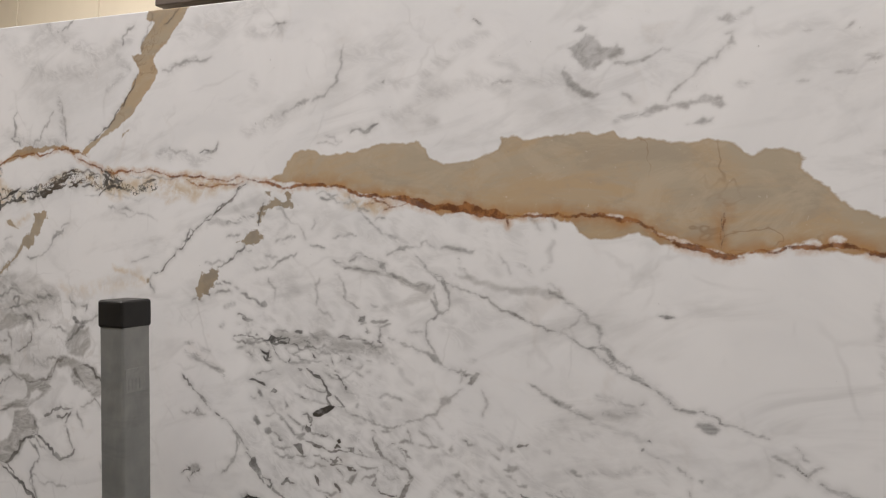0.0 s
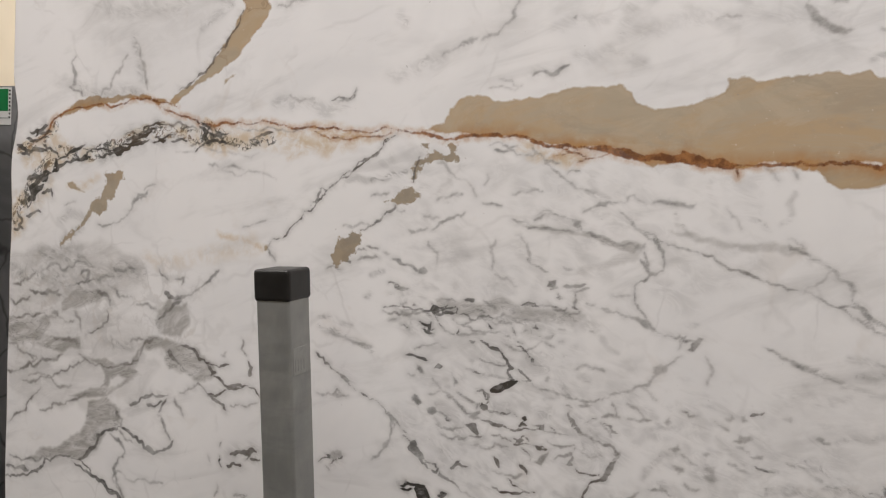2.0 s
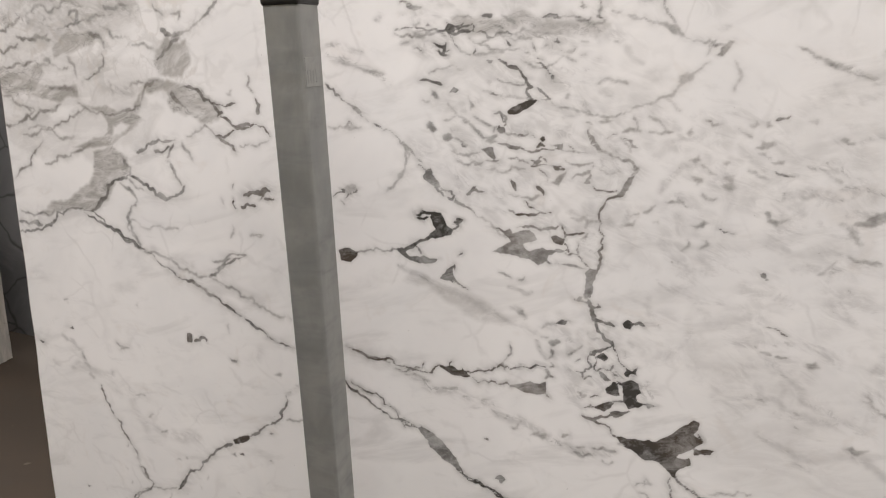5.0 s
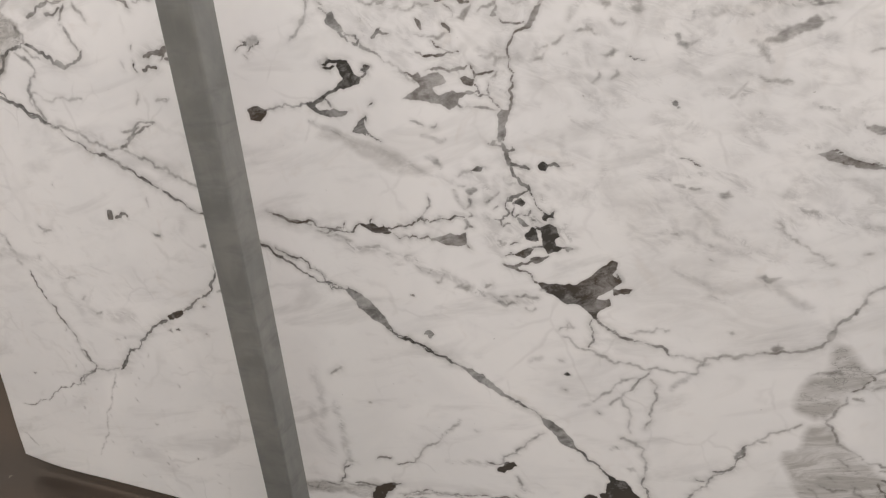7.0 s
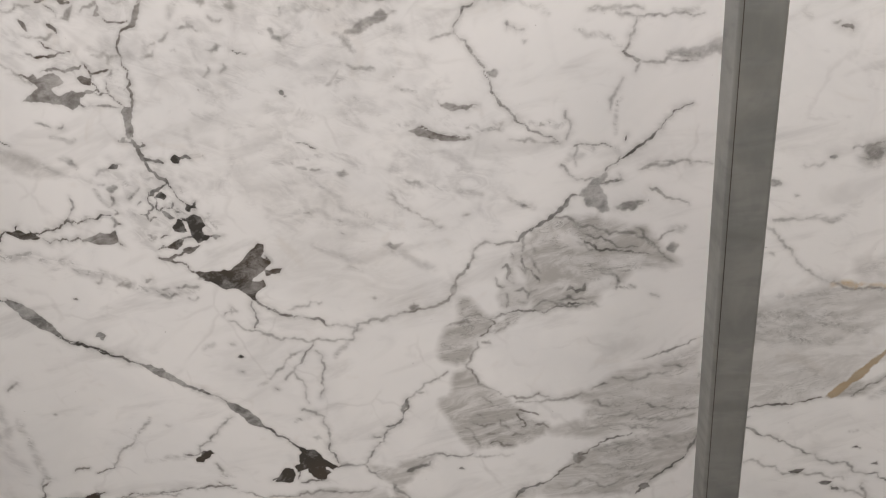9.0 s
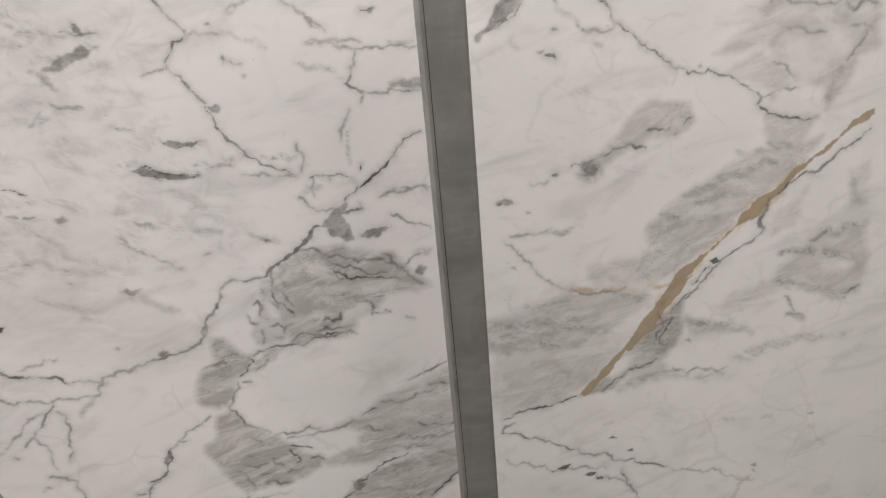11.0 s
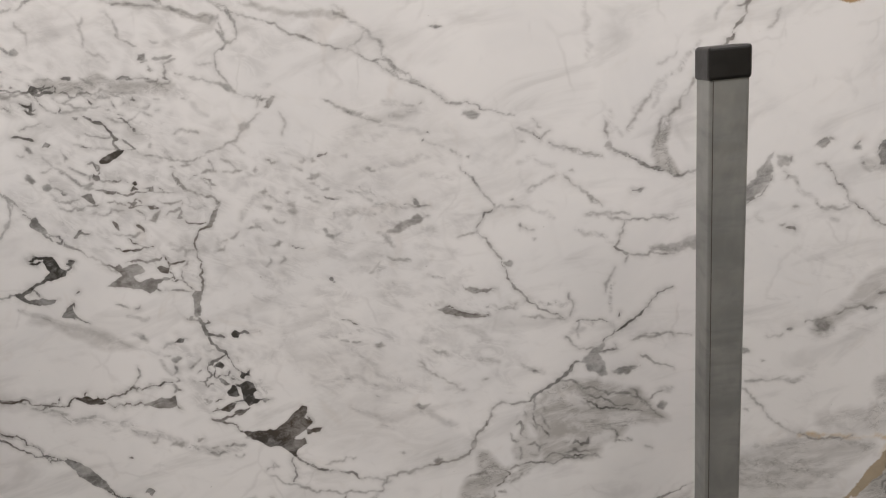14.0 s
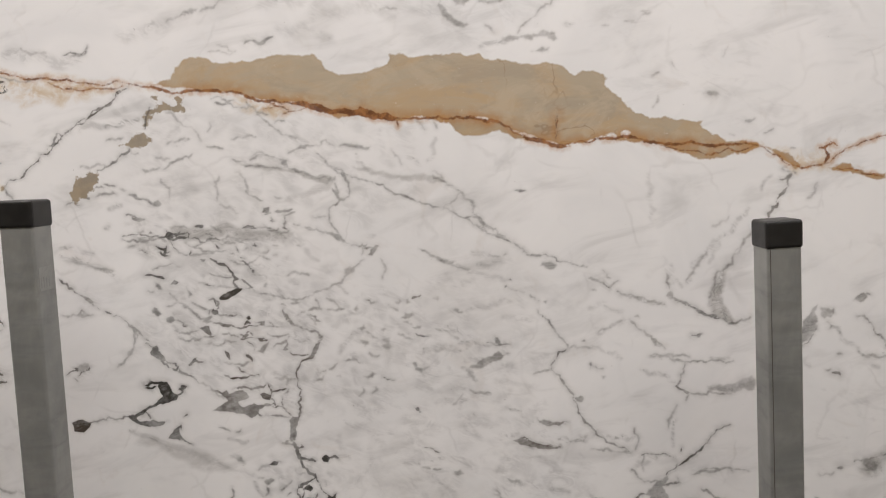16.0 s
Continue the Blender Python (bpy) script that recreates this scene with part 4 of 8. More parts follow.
patch(2, 0.72, -562, 745, -544, 743, -526, 743, -508, 744, -490, 746, -474, 760, -462, 773, -451, 786, -438, 798, -429, 796, -430, 783, -436, 774, -429, 769, -419, 763, -425, 758, -431, 750, -443, 741, -453, 734, -456, 727, -443, 726, -435, 730, -432, 719, -443, 711, -452, 700, -452, 690, -466, 701, -480, 712, -496, 712, -511, 715, -523, 723, -542, 731)
patch(2, 0.8, -513, 740, -488, 748, -466, 764, -456, 758, -456, 740, -470, 730, -489, 721, -505, 725)
patch(2, 0.65, -431, 750, -422, 748, -414, 752, -400, 752, -406, 744, -420, 743, -429, 738)
crack(2.5, 0.7, -428, 776, -420, 767)
crack(2.1, 0.6, -452, 690, -442, 680, -427, 673, -412, 664)
wisp(11, 0.3, -950, 789, -906, 778, -852, 764, -809, 756)
crack(2.2, 0.3, -950, 787, -917, 780, -884, 775)
wisp(10.5, 0.28, -809, 756, -757, 743, -705, 729, -675, 722)
patch(2, 0.35, -694, 711, -682, 721, -662, 717, -673, 707)
crack(3.5, 0.35, -729, 718, -717, 728)
wisp(9.8, 0.3, -674, 716, -634, 706, -595, 698)
crack(3.8, 0.4, -618, 697, -598, 695, -587, 698)
crack(2.9, 0.4, -615, 706, -602, 710)
crack(3.8, 0.4, -589, 711, -571, 717, -550, 714)
crack(3.8, 0.4, -640, 720, -632, 726)
wisp(7.4, 0.3, -586, 705, -549, 708)
crack(2.9, 0.4, -570, 691, -558, 686, -553, 694)
crack(1.9, 0.4, -512, 658, -496, 667, -499, 677)
crack(2.7, 0.3, -546, 730, -533, 729)
patch(2, 0.75, -869, 810, -856, 808, -843, 813, -831, 806, -818, 807, -810, 800, -820, 796, -832, 797, -847, 799)
crack(3.1, 0.8, -848, 812, -844, 821)
crack(3.1, 0.8, -825, 812, -818, 802, -810, 808)
crack(2.7, 0.7, -885, 791, -869, 808)
crack(2.6, 0.65, -1048, 812, -1018, 805, -982, 798, -950, 793, -917, 789, -889, 790)
crack(4.7, 0.45, -1030, 805, -995, 800, -962, 796)
crack(2.7, 0.55, -950, 787, -920, 793, -898, 797)
crack(2.1, 0.6, -898, 799, -896, 809)
crack(2.6, 0.65, -810, 806, -772, 818, -733, 831, -704, 836, -680, 843)
crack(2, 0.6, -805, 799, -771, 799, -735, 798)
patch(2, 0.55, -738, 795, -721, 803, -697, 810, -677, 817, -676, 796, -700, 791, -720, 793)
crack(2.4, 0.4, -679, 821, -673, 830, -679, 839)
crack(2.8, 0.5, -674, 830, -665, 828)
crack(1.9, 0.5, -676, 796, -669, 789)
crack(2.2, 0.45, -749, 825, -753, 839, -746, 849, -741, 863, -744, 875)
crack(2.3, 0.7, -1038, 741, -1006, 727, -971, 709, -941, 685, -913, 679)
crack(2.3, 0.5, -941, 685, -925, 677, -907, 676)
patch(2, 0.52, -904, 677, -889, 676, -864, 658, -841, 643, -825, 626, -813, 607, -833, 616, -856, 630, -877, 651, -897, 667)
crack(2.4, 0.65, -813, 607, -789, 595, -758, 582, -728, 573)
crack(3.1, 0.6, -745, 611, -741, 608)
# brushed grey mass and the lower middle
haze(12.3, 0.42, 23, 836, 56, 857, 99, 857, 152, 853, 206, 844, 235, 806, 271, 777, 246, 766, 193, 768, 179, 742, 146, 724, 136, 697, 77, 688, 30, 686, 11, 733, 1, 785)
haze(7, 0.3, 56, 857, 99, 857, 162, 849, 207, 846, 234, 796, 195, 804, 160, 806, 121, 828, 84, 839)
clear(8.8, 0.6, 58, 835, 81, 832, 111, 810, 126, 797, 90, 799, 61, 813)
clear(7, 0.55, 145, 787, 189, 792, 234, 784, 200, 776, 156, 776)
clear(9, 0.6, 115, 747, 150, 756, 166, 745, 146, 724, 119, 718)
clear(7.2, 0.6, 62, 736, 79, 741, 95, 729, 77, 721)
clear(6.8, 0.7, 210, 844, 228, 862, 247, 855, 232, 820)
crack(2.6, 0.4, 56, 857, 92, 847, 137, 837, 182, 833, 222, 805)
crack(2.2, 0.5, 100, 820, 120, 808, 147, 802, 179, 799, 215, 795)
crack(2.2, 0.45, 93, 839, 113, 826, 145, 818, 162, 806, 195, 808)
crack(1.8, 0.35, 97, 814, 116, 800, 126, 799)
crack(2.6, 0.4, 189, 841, 206, 824, 230, 806, 242, 790, 261, 781)
wisp(8.5, 0.3, 226, 830, 241, 840, 266, 842)
crack(2.6, 0.4, 227, 820, 240, 835, 259, 838)
patch(2, 0.4, 242, 806, 250, 818, 264, 811, 259, 803, 249, 800)
wisp(7.2, 0.3, 209, 774, 240, 776)
wisp(5.3, 0.3, 121, 770, 159, 758, 172, 742)
wisp(5.4, 0.35, 167, 731, 199, 733)
crack(2.7, 0.35, 140, 759, 163, 756, 172, 742, 169, 729)
crack(3.7, 0.4, 71, 704, 102, 706, 121, 707, 133, 697)
crack(2.3, 0.4, 30, 686, 76, 698, 113, 698, 141, 695)
haze(5.6, 0.4, 65, 706, 120, 709, 143, 695, 77, 688, 21, 682)
crack(2.8, 0.5, 85, 724, 90, 731, 98, 725)
crack(3.6, 0.45, 100, 723, 114, 726, 115, 737)
crack(2.3, 0.4, 72, 726, 81, 731)
crack(2.3, 0.35, 228, 721, 242, 716)
crack(3.8, 0.4, 154, 876, 173, 884, 198, 887)
patch(2, 0.45, 150, 876, 173, 884, 200, 887, 183, 877, 159, 872)
crack(4.3, 0.5, 117, 923, 108, 908, 102, 898)
patch(2, 0.42, 90, 896, 102, 909, 114, 925, 123, 929, 122, 916, 114, 902, 126, 890, 139, 879, 141, 868, 127, 867, 116, 876, 101, 883)
crack(2.6, 0.5, 117, 914, 133, 918, 157, 921)
crack(3, 0.55, 91, 894, 77, 894, 71, 886, 67, 874, 55, 862)
crack(3.1, 0.5, 55, 862, 44, 850, 29, 842, 14, 832)
crack(3.6, 0.45, 14, 832, 3, 821, -9, 811, -28, 808, -47, 809)
crack(2.7, 0.4, -47, 809, -60, 808, -70, 800, -76, 791, -79, 775)
crack(3.7, 0.45, -79, 775, -84, 762, -97, 749, -106, 734)
crack(5.6, 0.42, -104, 736, -107, 723, -108, 712)
crack(2.8, 0.45, -108, 712, -117, 699, -132, 691, -156, 681, -180, 675, -199, 674)
patch(2, 0.4, -184, 686, -176, 695, -166, 687, -172, 676, -180, 677)
crack(2.6, 0.4, 5, 821, 8, 807, 6, 795)
crack(2.7, 0.45, 5, 787, 8, 773, 16, 763, 27, 751, 38, 737)
crack(2.8, 0.45, -13, 794, -8, 782, -13, 784)
crack(3.2, 0.45, -26, 763, -19, 770, -14, 755, -17, 742, -5, 735)
crack(2.7, 0.4, -37, 746, -34, 733, -21, 727)
crack(2.7, 0.4, 1, 768, 13, 754, 11, 765)
crack(3.2, 0.4, -1, 720, 11, 725, 24, 713)
crack(2.8, 0.4, -18, 715, -13, 700, -15, 689)
crack(3.7, 0.35, 20, 708, 25, 719, 35, 724)
crack(2.3, 0.35, 4, 701, 16, 697)
crack(2.7, 0.35, 15, 788, 28, 774, 39, 756)
crack(2.2, 0.35, 21, 806, 27, 796)
haze(7.2, 0.25, -10, 805, 25, 816, 46, 714, 11, 690, -27, 688, -31, 731, -15, 763)
clear(7.4, 0.8, -6, 764, 6, 756, 12, 735, -2, 741)
crack(2.3, 0.5, 113, 698, 67, 691, 21, 682, -16, 676)
haze(5.6, 0.32, -10, 676, 21, 680, 5, 657, -22, 639, -42, 640)
haze(11.4, 0.42, -100, 702, -80, 705, -65, 690, -54, 673, -34, 666, -42, 643, -60, 630, -69, 611, -73, 588, -82, 570, -105, 569, -126, 575, -133, 607, -123, 638, -101, 651)
crack(2.9, 0.5, -60, 673, -42, 663, -33, 655, -44, 647)
crack(3.3, 0.5, -46, 645, -53, 633, -60, 628)
crack(2.9, 0.45, -16, 673, -24, 675, -34, 666)
crack(2.4, 0.4, -55, 617, -40, 615, -44, 620)
crack(2.9, 0.4, -64, 618, -68, 601, -73, 589, -82, 570)
crack(2.4, 0.35, -120, 647, -96, 655, -77, 654)
wisp(9.8, 0.3, -114, 627, -95, 635, -80, 629)
crack(2, 0.35, -44, 638, -25, 644, -10, 656)
haze(9.8, 0.45, -104, 552, -80, 561, -63, 538, -42, 520, -10, 500, 20, 479, 45, 456, 75, 445, 70, 419, 41, 401, 11, 388, -31, 387, -67, 376, -97, 419, -120, 459, -133, 486, -108, 508)
haze(5.9, 0.2, -104, 552, -77, 559, -51, 512, -34, 424, -62, 381, -85, 406, -109, 457, -102, 508)
crack(3, 0.45, -82, 570, -71, 557, -62, 540, -59, 528)
crack(2.5, 0.4, -59, 528, -38, 520, -17, 507)
crack(3, 0.5, 14, 466, 23, 452, 33, 439, 25, 436)
crack(2.5, 0.5, 17, 474, 33, 470, 54, 464)
crack(3, 0.45, 51, 441, 65, 445, 76, 435)
crack(2.6, 0.45, 8, 414, 20, 418, 37, 419)
crack(2.6, 0.45, -32, 395, -18, 401, -6, 389, 8, 393)
crack(2.6, 0.4, -58, 461, -43, 454)
crack(2.5, 0.4, -50, 499, -33, 486)
crack(2.1, 0.4, -67, 441, -45, 433, -25, 440)
crack(2.1, 0.35, -87, 433, -64, 408, -52, 388)
crack(2.6, 0.35, -16, 451, 2, 432)
crack(2.1, 0.35, -44, 418, -13, 423)
crack(2, 0.4, -115, 554, -144, 532, -164, 514, -188, 494)
crack(2.5, 0.4, -173, 506, -159, 507)
patch(2, 0.45, -187, 489, -185, 474, -197, 458, -203, 468, -196, 481)
crack(3.2, 0.5, -188, 494, -191, 482, -189, 469, -197, 455)
crack(3.2, 0.5, -197, 455, -203, 439, -213, 431, -228, 424)
crack(2.6, 0.6, -232, 427, -222, 430)
crack(3.2, 0.45, -213, 428, -234, 408, -247, 383, -259, 360, -268, 342)
crack(2.1, 0.5, -255, 404, -240, 402)
crack(2.4, 0.4, -268, 340, -288, 332, -321, 332)
haze(8.8, 0.35, -266, 334, -211, 330, -168, 354, -136, 362, -167, 326, -199, 286, -189, 240, -220, 237, -212, 282, -232, 295)
haze(6.8, 0.25, -299, 268, -232, 280, -220, 240, -485, 215, -425, 245)
crack(3.2, 0.4, -272, 334, -255, 315, -241, 299)
crack(2.7, 0.45, -168, 356, -141, 364, -104, 364, -62, 371)
crack(4.4, 0.4, -191, 321, -167, 334, -142, 353)
crack(4, 0.4, -219, 284, -198, 266, -184, 241)
crack(3.3, 0.4, -219, 290, -209, 262)
patch(2, 0.6, -91, 332, -85, 336, -80, 331)
crack(2.1, 0.3, -61, 363, 12, 371)
haze(13.7, 0.3, 99, 510, 146, 526, 180, 558, 234, 580, 295, 609, 332, 632, 353, 486, 282, 474, 203, 474, 152, 487)
haze(11.7, 0.34, 149, 508, 209, 503, 279, 491, 348, 489, 360, 429, 294, 411, 240, 433, 162, 413, 80, 420, 58, 431, 136, 456)
haze(10, 0.36, 146, 385, 204, 409, 250, 431, 355, 455, 360, 403, 333, 364, 272, 304, 244, 281, 12, 259, 31, 281, 82, 309)
clear(12, 0.6, 32, 485, 132, 488, 134, 469, 55, 457)
crack(1.9, 0.5, 232, 591, 259, 602, 284, 615, 309, 632, 330, 641)
crack(2.4, 0.4, 147, 523, 161, 534, 172, 537)
crack(2.8, 0.4, 267, 579, 291, 581, 303, 577)
crack(1.9, 0.35, 182, 550, 239, 552, 284, 567)
crack(2, 0.4, -10, 502, 30, 500, 70, 506, 110, 504, 148, 511)
crack(2, 0.4, 11, 491, 51, 494, 101, 498)
crack(1.9, 0.4, 240, 493, 279, 491, 318, 489, 352, 489)
crack(2.4, 0.35, 151, 497, 172, 488, 201, 488)
crack(2.4, 0.55, 231, 429, 202, 419, 174, 406, 156, 389)
crack(5, 0.5, 156, 389, 137, 377, 128, 362)
patch(2, 0.42, 124, 378, 144, 383, 152, 367, 140, 353, 128, 360)
crack(2.6, 0.55, 130, 352, 110, 339, 95, 321, 80, 306)
crack(4.2, 0.5, 80, 306, 58, 295, 36, 282, 22, 263)
haze(6.3, 0.4, 83, 303, 70, 282, 55, 263, 16, 260, 33, 284)
crack(3.4, 0.45, 351, 434, 344, 407, 339, 386)
crack(2.4, 0.55, 339, 386, 324, 366, 305, 348, 288, 330, 272, 306)
patch(2, 0.55, 258, 302, 271, 312, 281, 302, 269, 295)
crack(2.6, 0.55, 266, 300, 255, 282)
wisp(10, 0.3, 166, 387, 225, 403, 313, 418)
wisp(8, 0.3, 266, 396, 316, 400, 350, 429)
crack(1.6, 0.3, 131, 343, 191, 354, 244, 351)
crack(1.7, 0.3, 104, 302, 155, 318, 219, 313, 268, 328)
crack(1.6, 0.3, 185, 467, 255, 462, 340, 476)
crack(1.6, 0.3, 139, 437, 208, 448, 278, 443)
crack(3.3, 0.7, -1071, 746, -1057, 742, -1043, 729, -1025, 723)
crack(2.8, 0.6, -1044, 727, -1014, 717, -986, 698, -958, 684, -928, 671)
crack(2.7, 0.6, -927, 676, -904, 675, -875, 669)
patch(2, 0.52, -907, 677, -874, 672, -850, 654, -828, 632, -813, 607, -831, 615, -855, 628, -876, 641, -893, 664)
crack(2.8, 0.65, -829, 618, -812, 602, -781, 592, -744, 579, -709, 567, -679, 551)
patch(2, 0.52, -681, 554, -647, 543, -621, 528, -599, 509, -576, 498, -608, 506, -635, 522, -659, 535)
crack(2.8, 0.65, -587, 502, -555, 489, -524, 470)
patch(2, 0.55, -528, 473, -492, 457, -468, 430, -458, 412, -479, 421, -504, 443)
crack(2.8, 0.65, -466, 422, -441, 400, -413, 383, -398, 370)
shard(2, 0.9, -400, 373, -387, 366, -374, 367, -358, 354, -343, 339, -326, 329, -337, 320, -352, 327, -341, 313, -351, 295, -367, 294, -378, 305, -386, 321, -407, 311, -411, 325, -401, 345)
shard(2, 0.9, -441, 305, -431, 320, -416, 318, -412, 305, -417, 287, -437, 285, -453, 286)
crack(3.5, 0.8, -458, 289, -441, 296)
crack(2.8, 0.5, -349, 293, -371, 291, -401, 285)
crack(2.8, 0.5, -400, 314, -407, 293)
crack(2.8, 0.5, -332, 326, -317, 330, -299, 334)
shard(2, 0.85, -605, 337, -593, 343, -590, 355, -574, 359, -567, 351, -580, 339, -592, 329, -604, 328)
crack(2.3, 0.5, -625, 346, -607, 345, -592, 352)
crack(2.5, 0.4, -595, 351, -583, 375, -564, 395, -539, 424, -522, 439)
wisp(5.8, 0.3, -570, 325, -561, 297, -536, 294)
crack(2.3, 0.35, -565, 326, -556, 301, -540, 296)
crack(3.5, 0.5, -567, 279, -551, 272, -539, 273)
wisp(5.9, 0.28, -708, 328, -661, 338, -614, 344)
crack(2.1, 0.4, -771, 311, -758, 338, -736, 363, -717, 381)
wisp(5.8, 0.3, -717, 381, -692, 416, -681, 432)
crack(2.4, 0.55, -855, 293, -837, 303, -822, 307)
crack(2.4, 0.5, -810, 293, -787, 304, -770, 309)
crack(3.5, 0.35, -943, 483, -925, 500, -920, 505)
wisp(9.4, 0.25, -938, 416, -928, 375, -926, 359)
wisp(11.8, 0.2, -981, 485, -971, 446, -970, 378)
wisp(9.6, 0.25, -931, 358, -924, 310, -912, 273)
wisp(14.4, 0.18, -991, 390, -976, 349, -952, 293)
crack(2.5, 0.5, -941, 210, -927, 232, -928, 254, -908, 267)
crack(2.2, 0.3, -929, 259, -897, 274)
patch(2, 0.6, -751, 608, -740, 618, -733, 611, -739, 601, -744, 608)
patch(2, 0.6, -776, 684, -770, 686, -768, 682)
patch(2, 0.75, -497, 573, -491, 578, -485, 573, -491, 571)
crack(2.1, 0.6, -497, 543, -489, 541)
crack(1.7, 0.7, -433, 507, -429, 505)
crack(2.1, 0.6, -504, 599, -502, 599)
patch(2, 0.3, -870, 435, -858, 433, -866, 430)
wisp(6.3, 0.22, -557, 588, -537, 599)
crack(2.3, 0.25, -651, 416, -643, 414)
crack(2.5, 0.5, -450, 692, -441, 681, -417, 669, -398, 661, -357, 656, -318, 645)
crack(2, 0.35, -397, 672, -367, 681, -337, 689)
crack(2, 0.3, -318, 645, -268, 639)
crack(3.1, 0.5, -459, 687, -454, 665, -453, 646, -460, 634)
crack(2.1, 0.35, -499, 662, -488, 667, -496, 676)
crack(2.6, 0.4, -504, 648, -481, 633, -460, 630, -430, 622, -399, 614, -359, 610, -318, 612, -298, 616)
crack(3.1, 0.4, -298, 614, -282, 633, -268, 650, -246, 658, -218, 666, -189, 675)
wisp(6.2, 0.3, -318, 579, -302, 599, -292, 614)
crack(2.6, 0.5, -357, 610, -363, 595, -374, 580, -387, 560)
crack(3.2, 0.35, -387, 560, -402, 542, -413, 526)
crack(2.6, 0.35, -369, 590, -392, 582, -410, 566, -425, 548, -441, 527)
wisp(5.4, 0.25, -441, 527, -463, 513)
crack(2.6, 0.4, -353, 591, -341, 580, -339, 558, -344, 529, -342, 511)
crack(2.1, 0.4, -342, 511, -351, 490)
crack(2.3, 0.35, -398, 545, -382, 526, -378, 496, -373, 476)
crack(2.4, 0.4, -388, 459, -363, 456, -346, 447, -340, 418, -338, 392)
crack(2.8, 0.5, -338, 392, -341, 367, -330, 351, -321, 332)
wisp(5.4, 0.3, -402, 432, -374, 442)
patch(2, 0.3, -371, 397, -360, 403, -353, 393, -364, 389)
patch(2, 0.28, -250, 702, -239, 701, -244, 696)
haze(10.2, 0.32, -1062, 183, -995, 202, -893, 220, -818, 230, -838, 179, -1068, 157)
shard(2, 0.85, -853, 224, -841, 234, -818, 242, -815, 230, -832, 217, -840, 197, -850, 184, -863, 176, -866, 204)
crack(3.8, 0.7, -857, 214, -837, 228, -803, 244)
crack(2.5, 0.5, -905, 219, -879, 225, -855, 224)
crack(2.5, 0.5, -796, 214, -756, 236, -719, 242, -682, 251, -634, 259, -575, 267, -533, 265)
crack(3.1, 0.35, -808, 216, -770, 225, -720, 236, -648, 245)
crack(2.6, 0.4, -1035, 192, -970, 204, -919, 212, -869, 216)
crack(2.7, 0.4, -810, 200, -784, 212, -746, 221)
crack(2.4, 0.4, -529, 256, -483, 245, -461, 230, -438, 217)
crack(2.5, 0.4, -483, 242, -414, 249, -322, 263, -254, 278)
crack(2.1, 0.35, -461, 236, -368, 235, -277, 238, -220, 255)
wisp(7.7, 0.3, -1013, 178, -948, 187, -886, 187)
# pale field, gold seam and grey flows
patch(2, 0.42, 404, 1295, 407, 1267, 404, 1249, 394, 1227, 379, 1211, 361, 1199, 345, 1190, 336, 1178, 330, 1181, 341, 1197, 353, 1213, 361, 1234, 378, 1262, 395, 1288)
crack(1.8, 0.5, 406, 1254, 398, 1232, 380, 1211, 359, 1199)
patch(2, 0.3, 409, 1290, 427, 1290, 437, 1284, 433, 1271, 419, 1269, 412, 1275)
crack(2.7, 0.42, 414, 1287, 425, 1280, 420, 1269)
crack(2.7, 0.42, 425, 1287, 437, 1287, 434, 1276)
crack(2.8, 0.45, 424, 1262, 436, 1254, 432, 1248)
wisp(4.6, 0.35, 434, 1254, 453, 1240, 466, 1223)
wisp(5.6, 0.3, 466, 1223, 489, 1213, 501, 1198, 523, 1198, 551, 1205)
crack(1.9, 0.28, 502, 1196, 522, 1200, 561, 1207)
patch(2, 0.45, 475, 1308, 482, 1318, 494, 1322, 501, 1313, 494, 1305, 482, 1306)
crack(2.8, 0.4, 495, 1319, 506, 1320)
crack(2.8, 0.4, 543, 1305, 550, 1312, 555, 1318)
patch(2, 0.4, 543, 1309, 556, 1309, 558, 1302, 549, 1302)
patch(2, 0.48, 588, 1295, 593, 1318, 614, 1322, 638, 1320, 645, 1308, 643, 1290, 632, 1285, 616, 1288, 611, 1279, 595, 1277)
crack(2.4, 0.5, 587, 1298, 599, 1318, 618, 1322, 642, 1318)
crack(2.4, 0.45, 592, 1293, 614, 1283, 641, 1286)
patch(2, 0.45, 560, 1279, 566, 1282, 570, 1275)
wisp(4.9, 0.3, 566, 1275, 581, 1263)
patch(2, 0.5, 668, 1349, 673, 1354, 680, 1349, 674, 1345)
wisp(4, 0.3, 672, 1344, 673, 1324)
wisp(5, 0.3, 661, 1320, 677, 1319)
crack(3, 0.35, 652, 1259, 664, 1261)
wisp(9.5, 0.25, 564, 1285, 594, 1267, 643, 1265)
crack(2.4, 0.35, 452, 1198, 461, 1198)
crack(2.9, 0.4, 433, 1164, 442, 1167)
crack(3.3, 0.5, 445, 1160, 458, 1160, 462, 1154)
wisp(5.7, 0.3, 387, 1183, 399, 1172)
wisp(5.9, 0.25, 524, 1178, 536, 1174)
crack(2.3, 0.4, 483, 1275, 498, 1277, 508, 1268)
crack(2.4, 0.45, 508, 1268, 520, 1250, 533, 1238)
crack(3.8, 0.4, 533, 1241, 545, 1227, 548, 1214)
crack(2.4, 0.5, 548, 1214, 563, 1207, 579, 1196, 598, 1182, 615, 1169, 641, 1157, 658, 1148, 667, 1138)
crack(2.3, 0.45, 667, 1138, 694, 1130, 715, 1130, 755, 1127, 783, 1120, 806, 1108, 825, 1098)
crack(4.3, 0.42, 825, 1098, 835, 1090, 830, 1080)
crack(3.3, 0.42, 837, 1090, 855, 1097, 871, 1105, 904, 1104)
crack(2.4, 0.5, 830, 1080, 851, 1067, 874, 1058, 906, 1055, 931, 1049, 950, 1054)
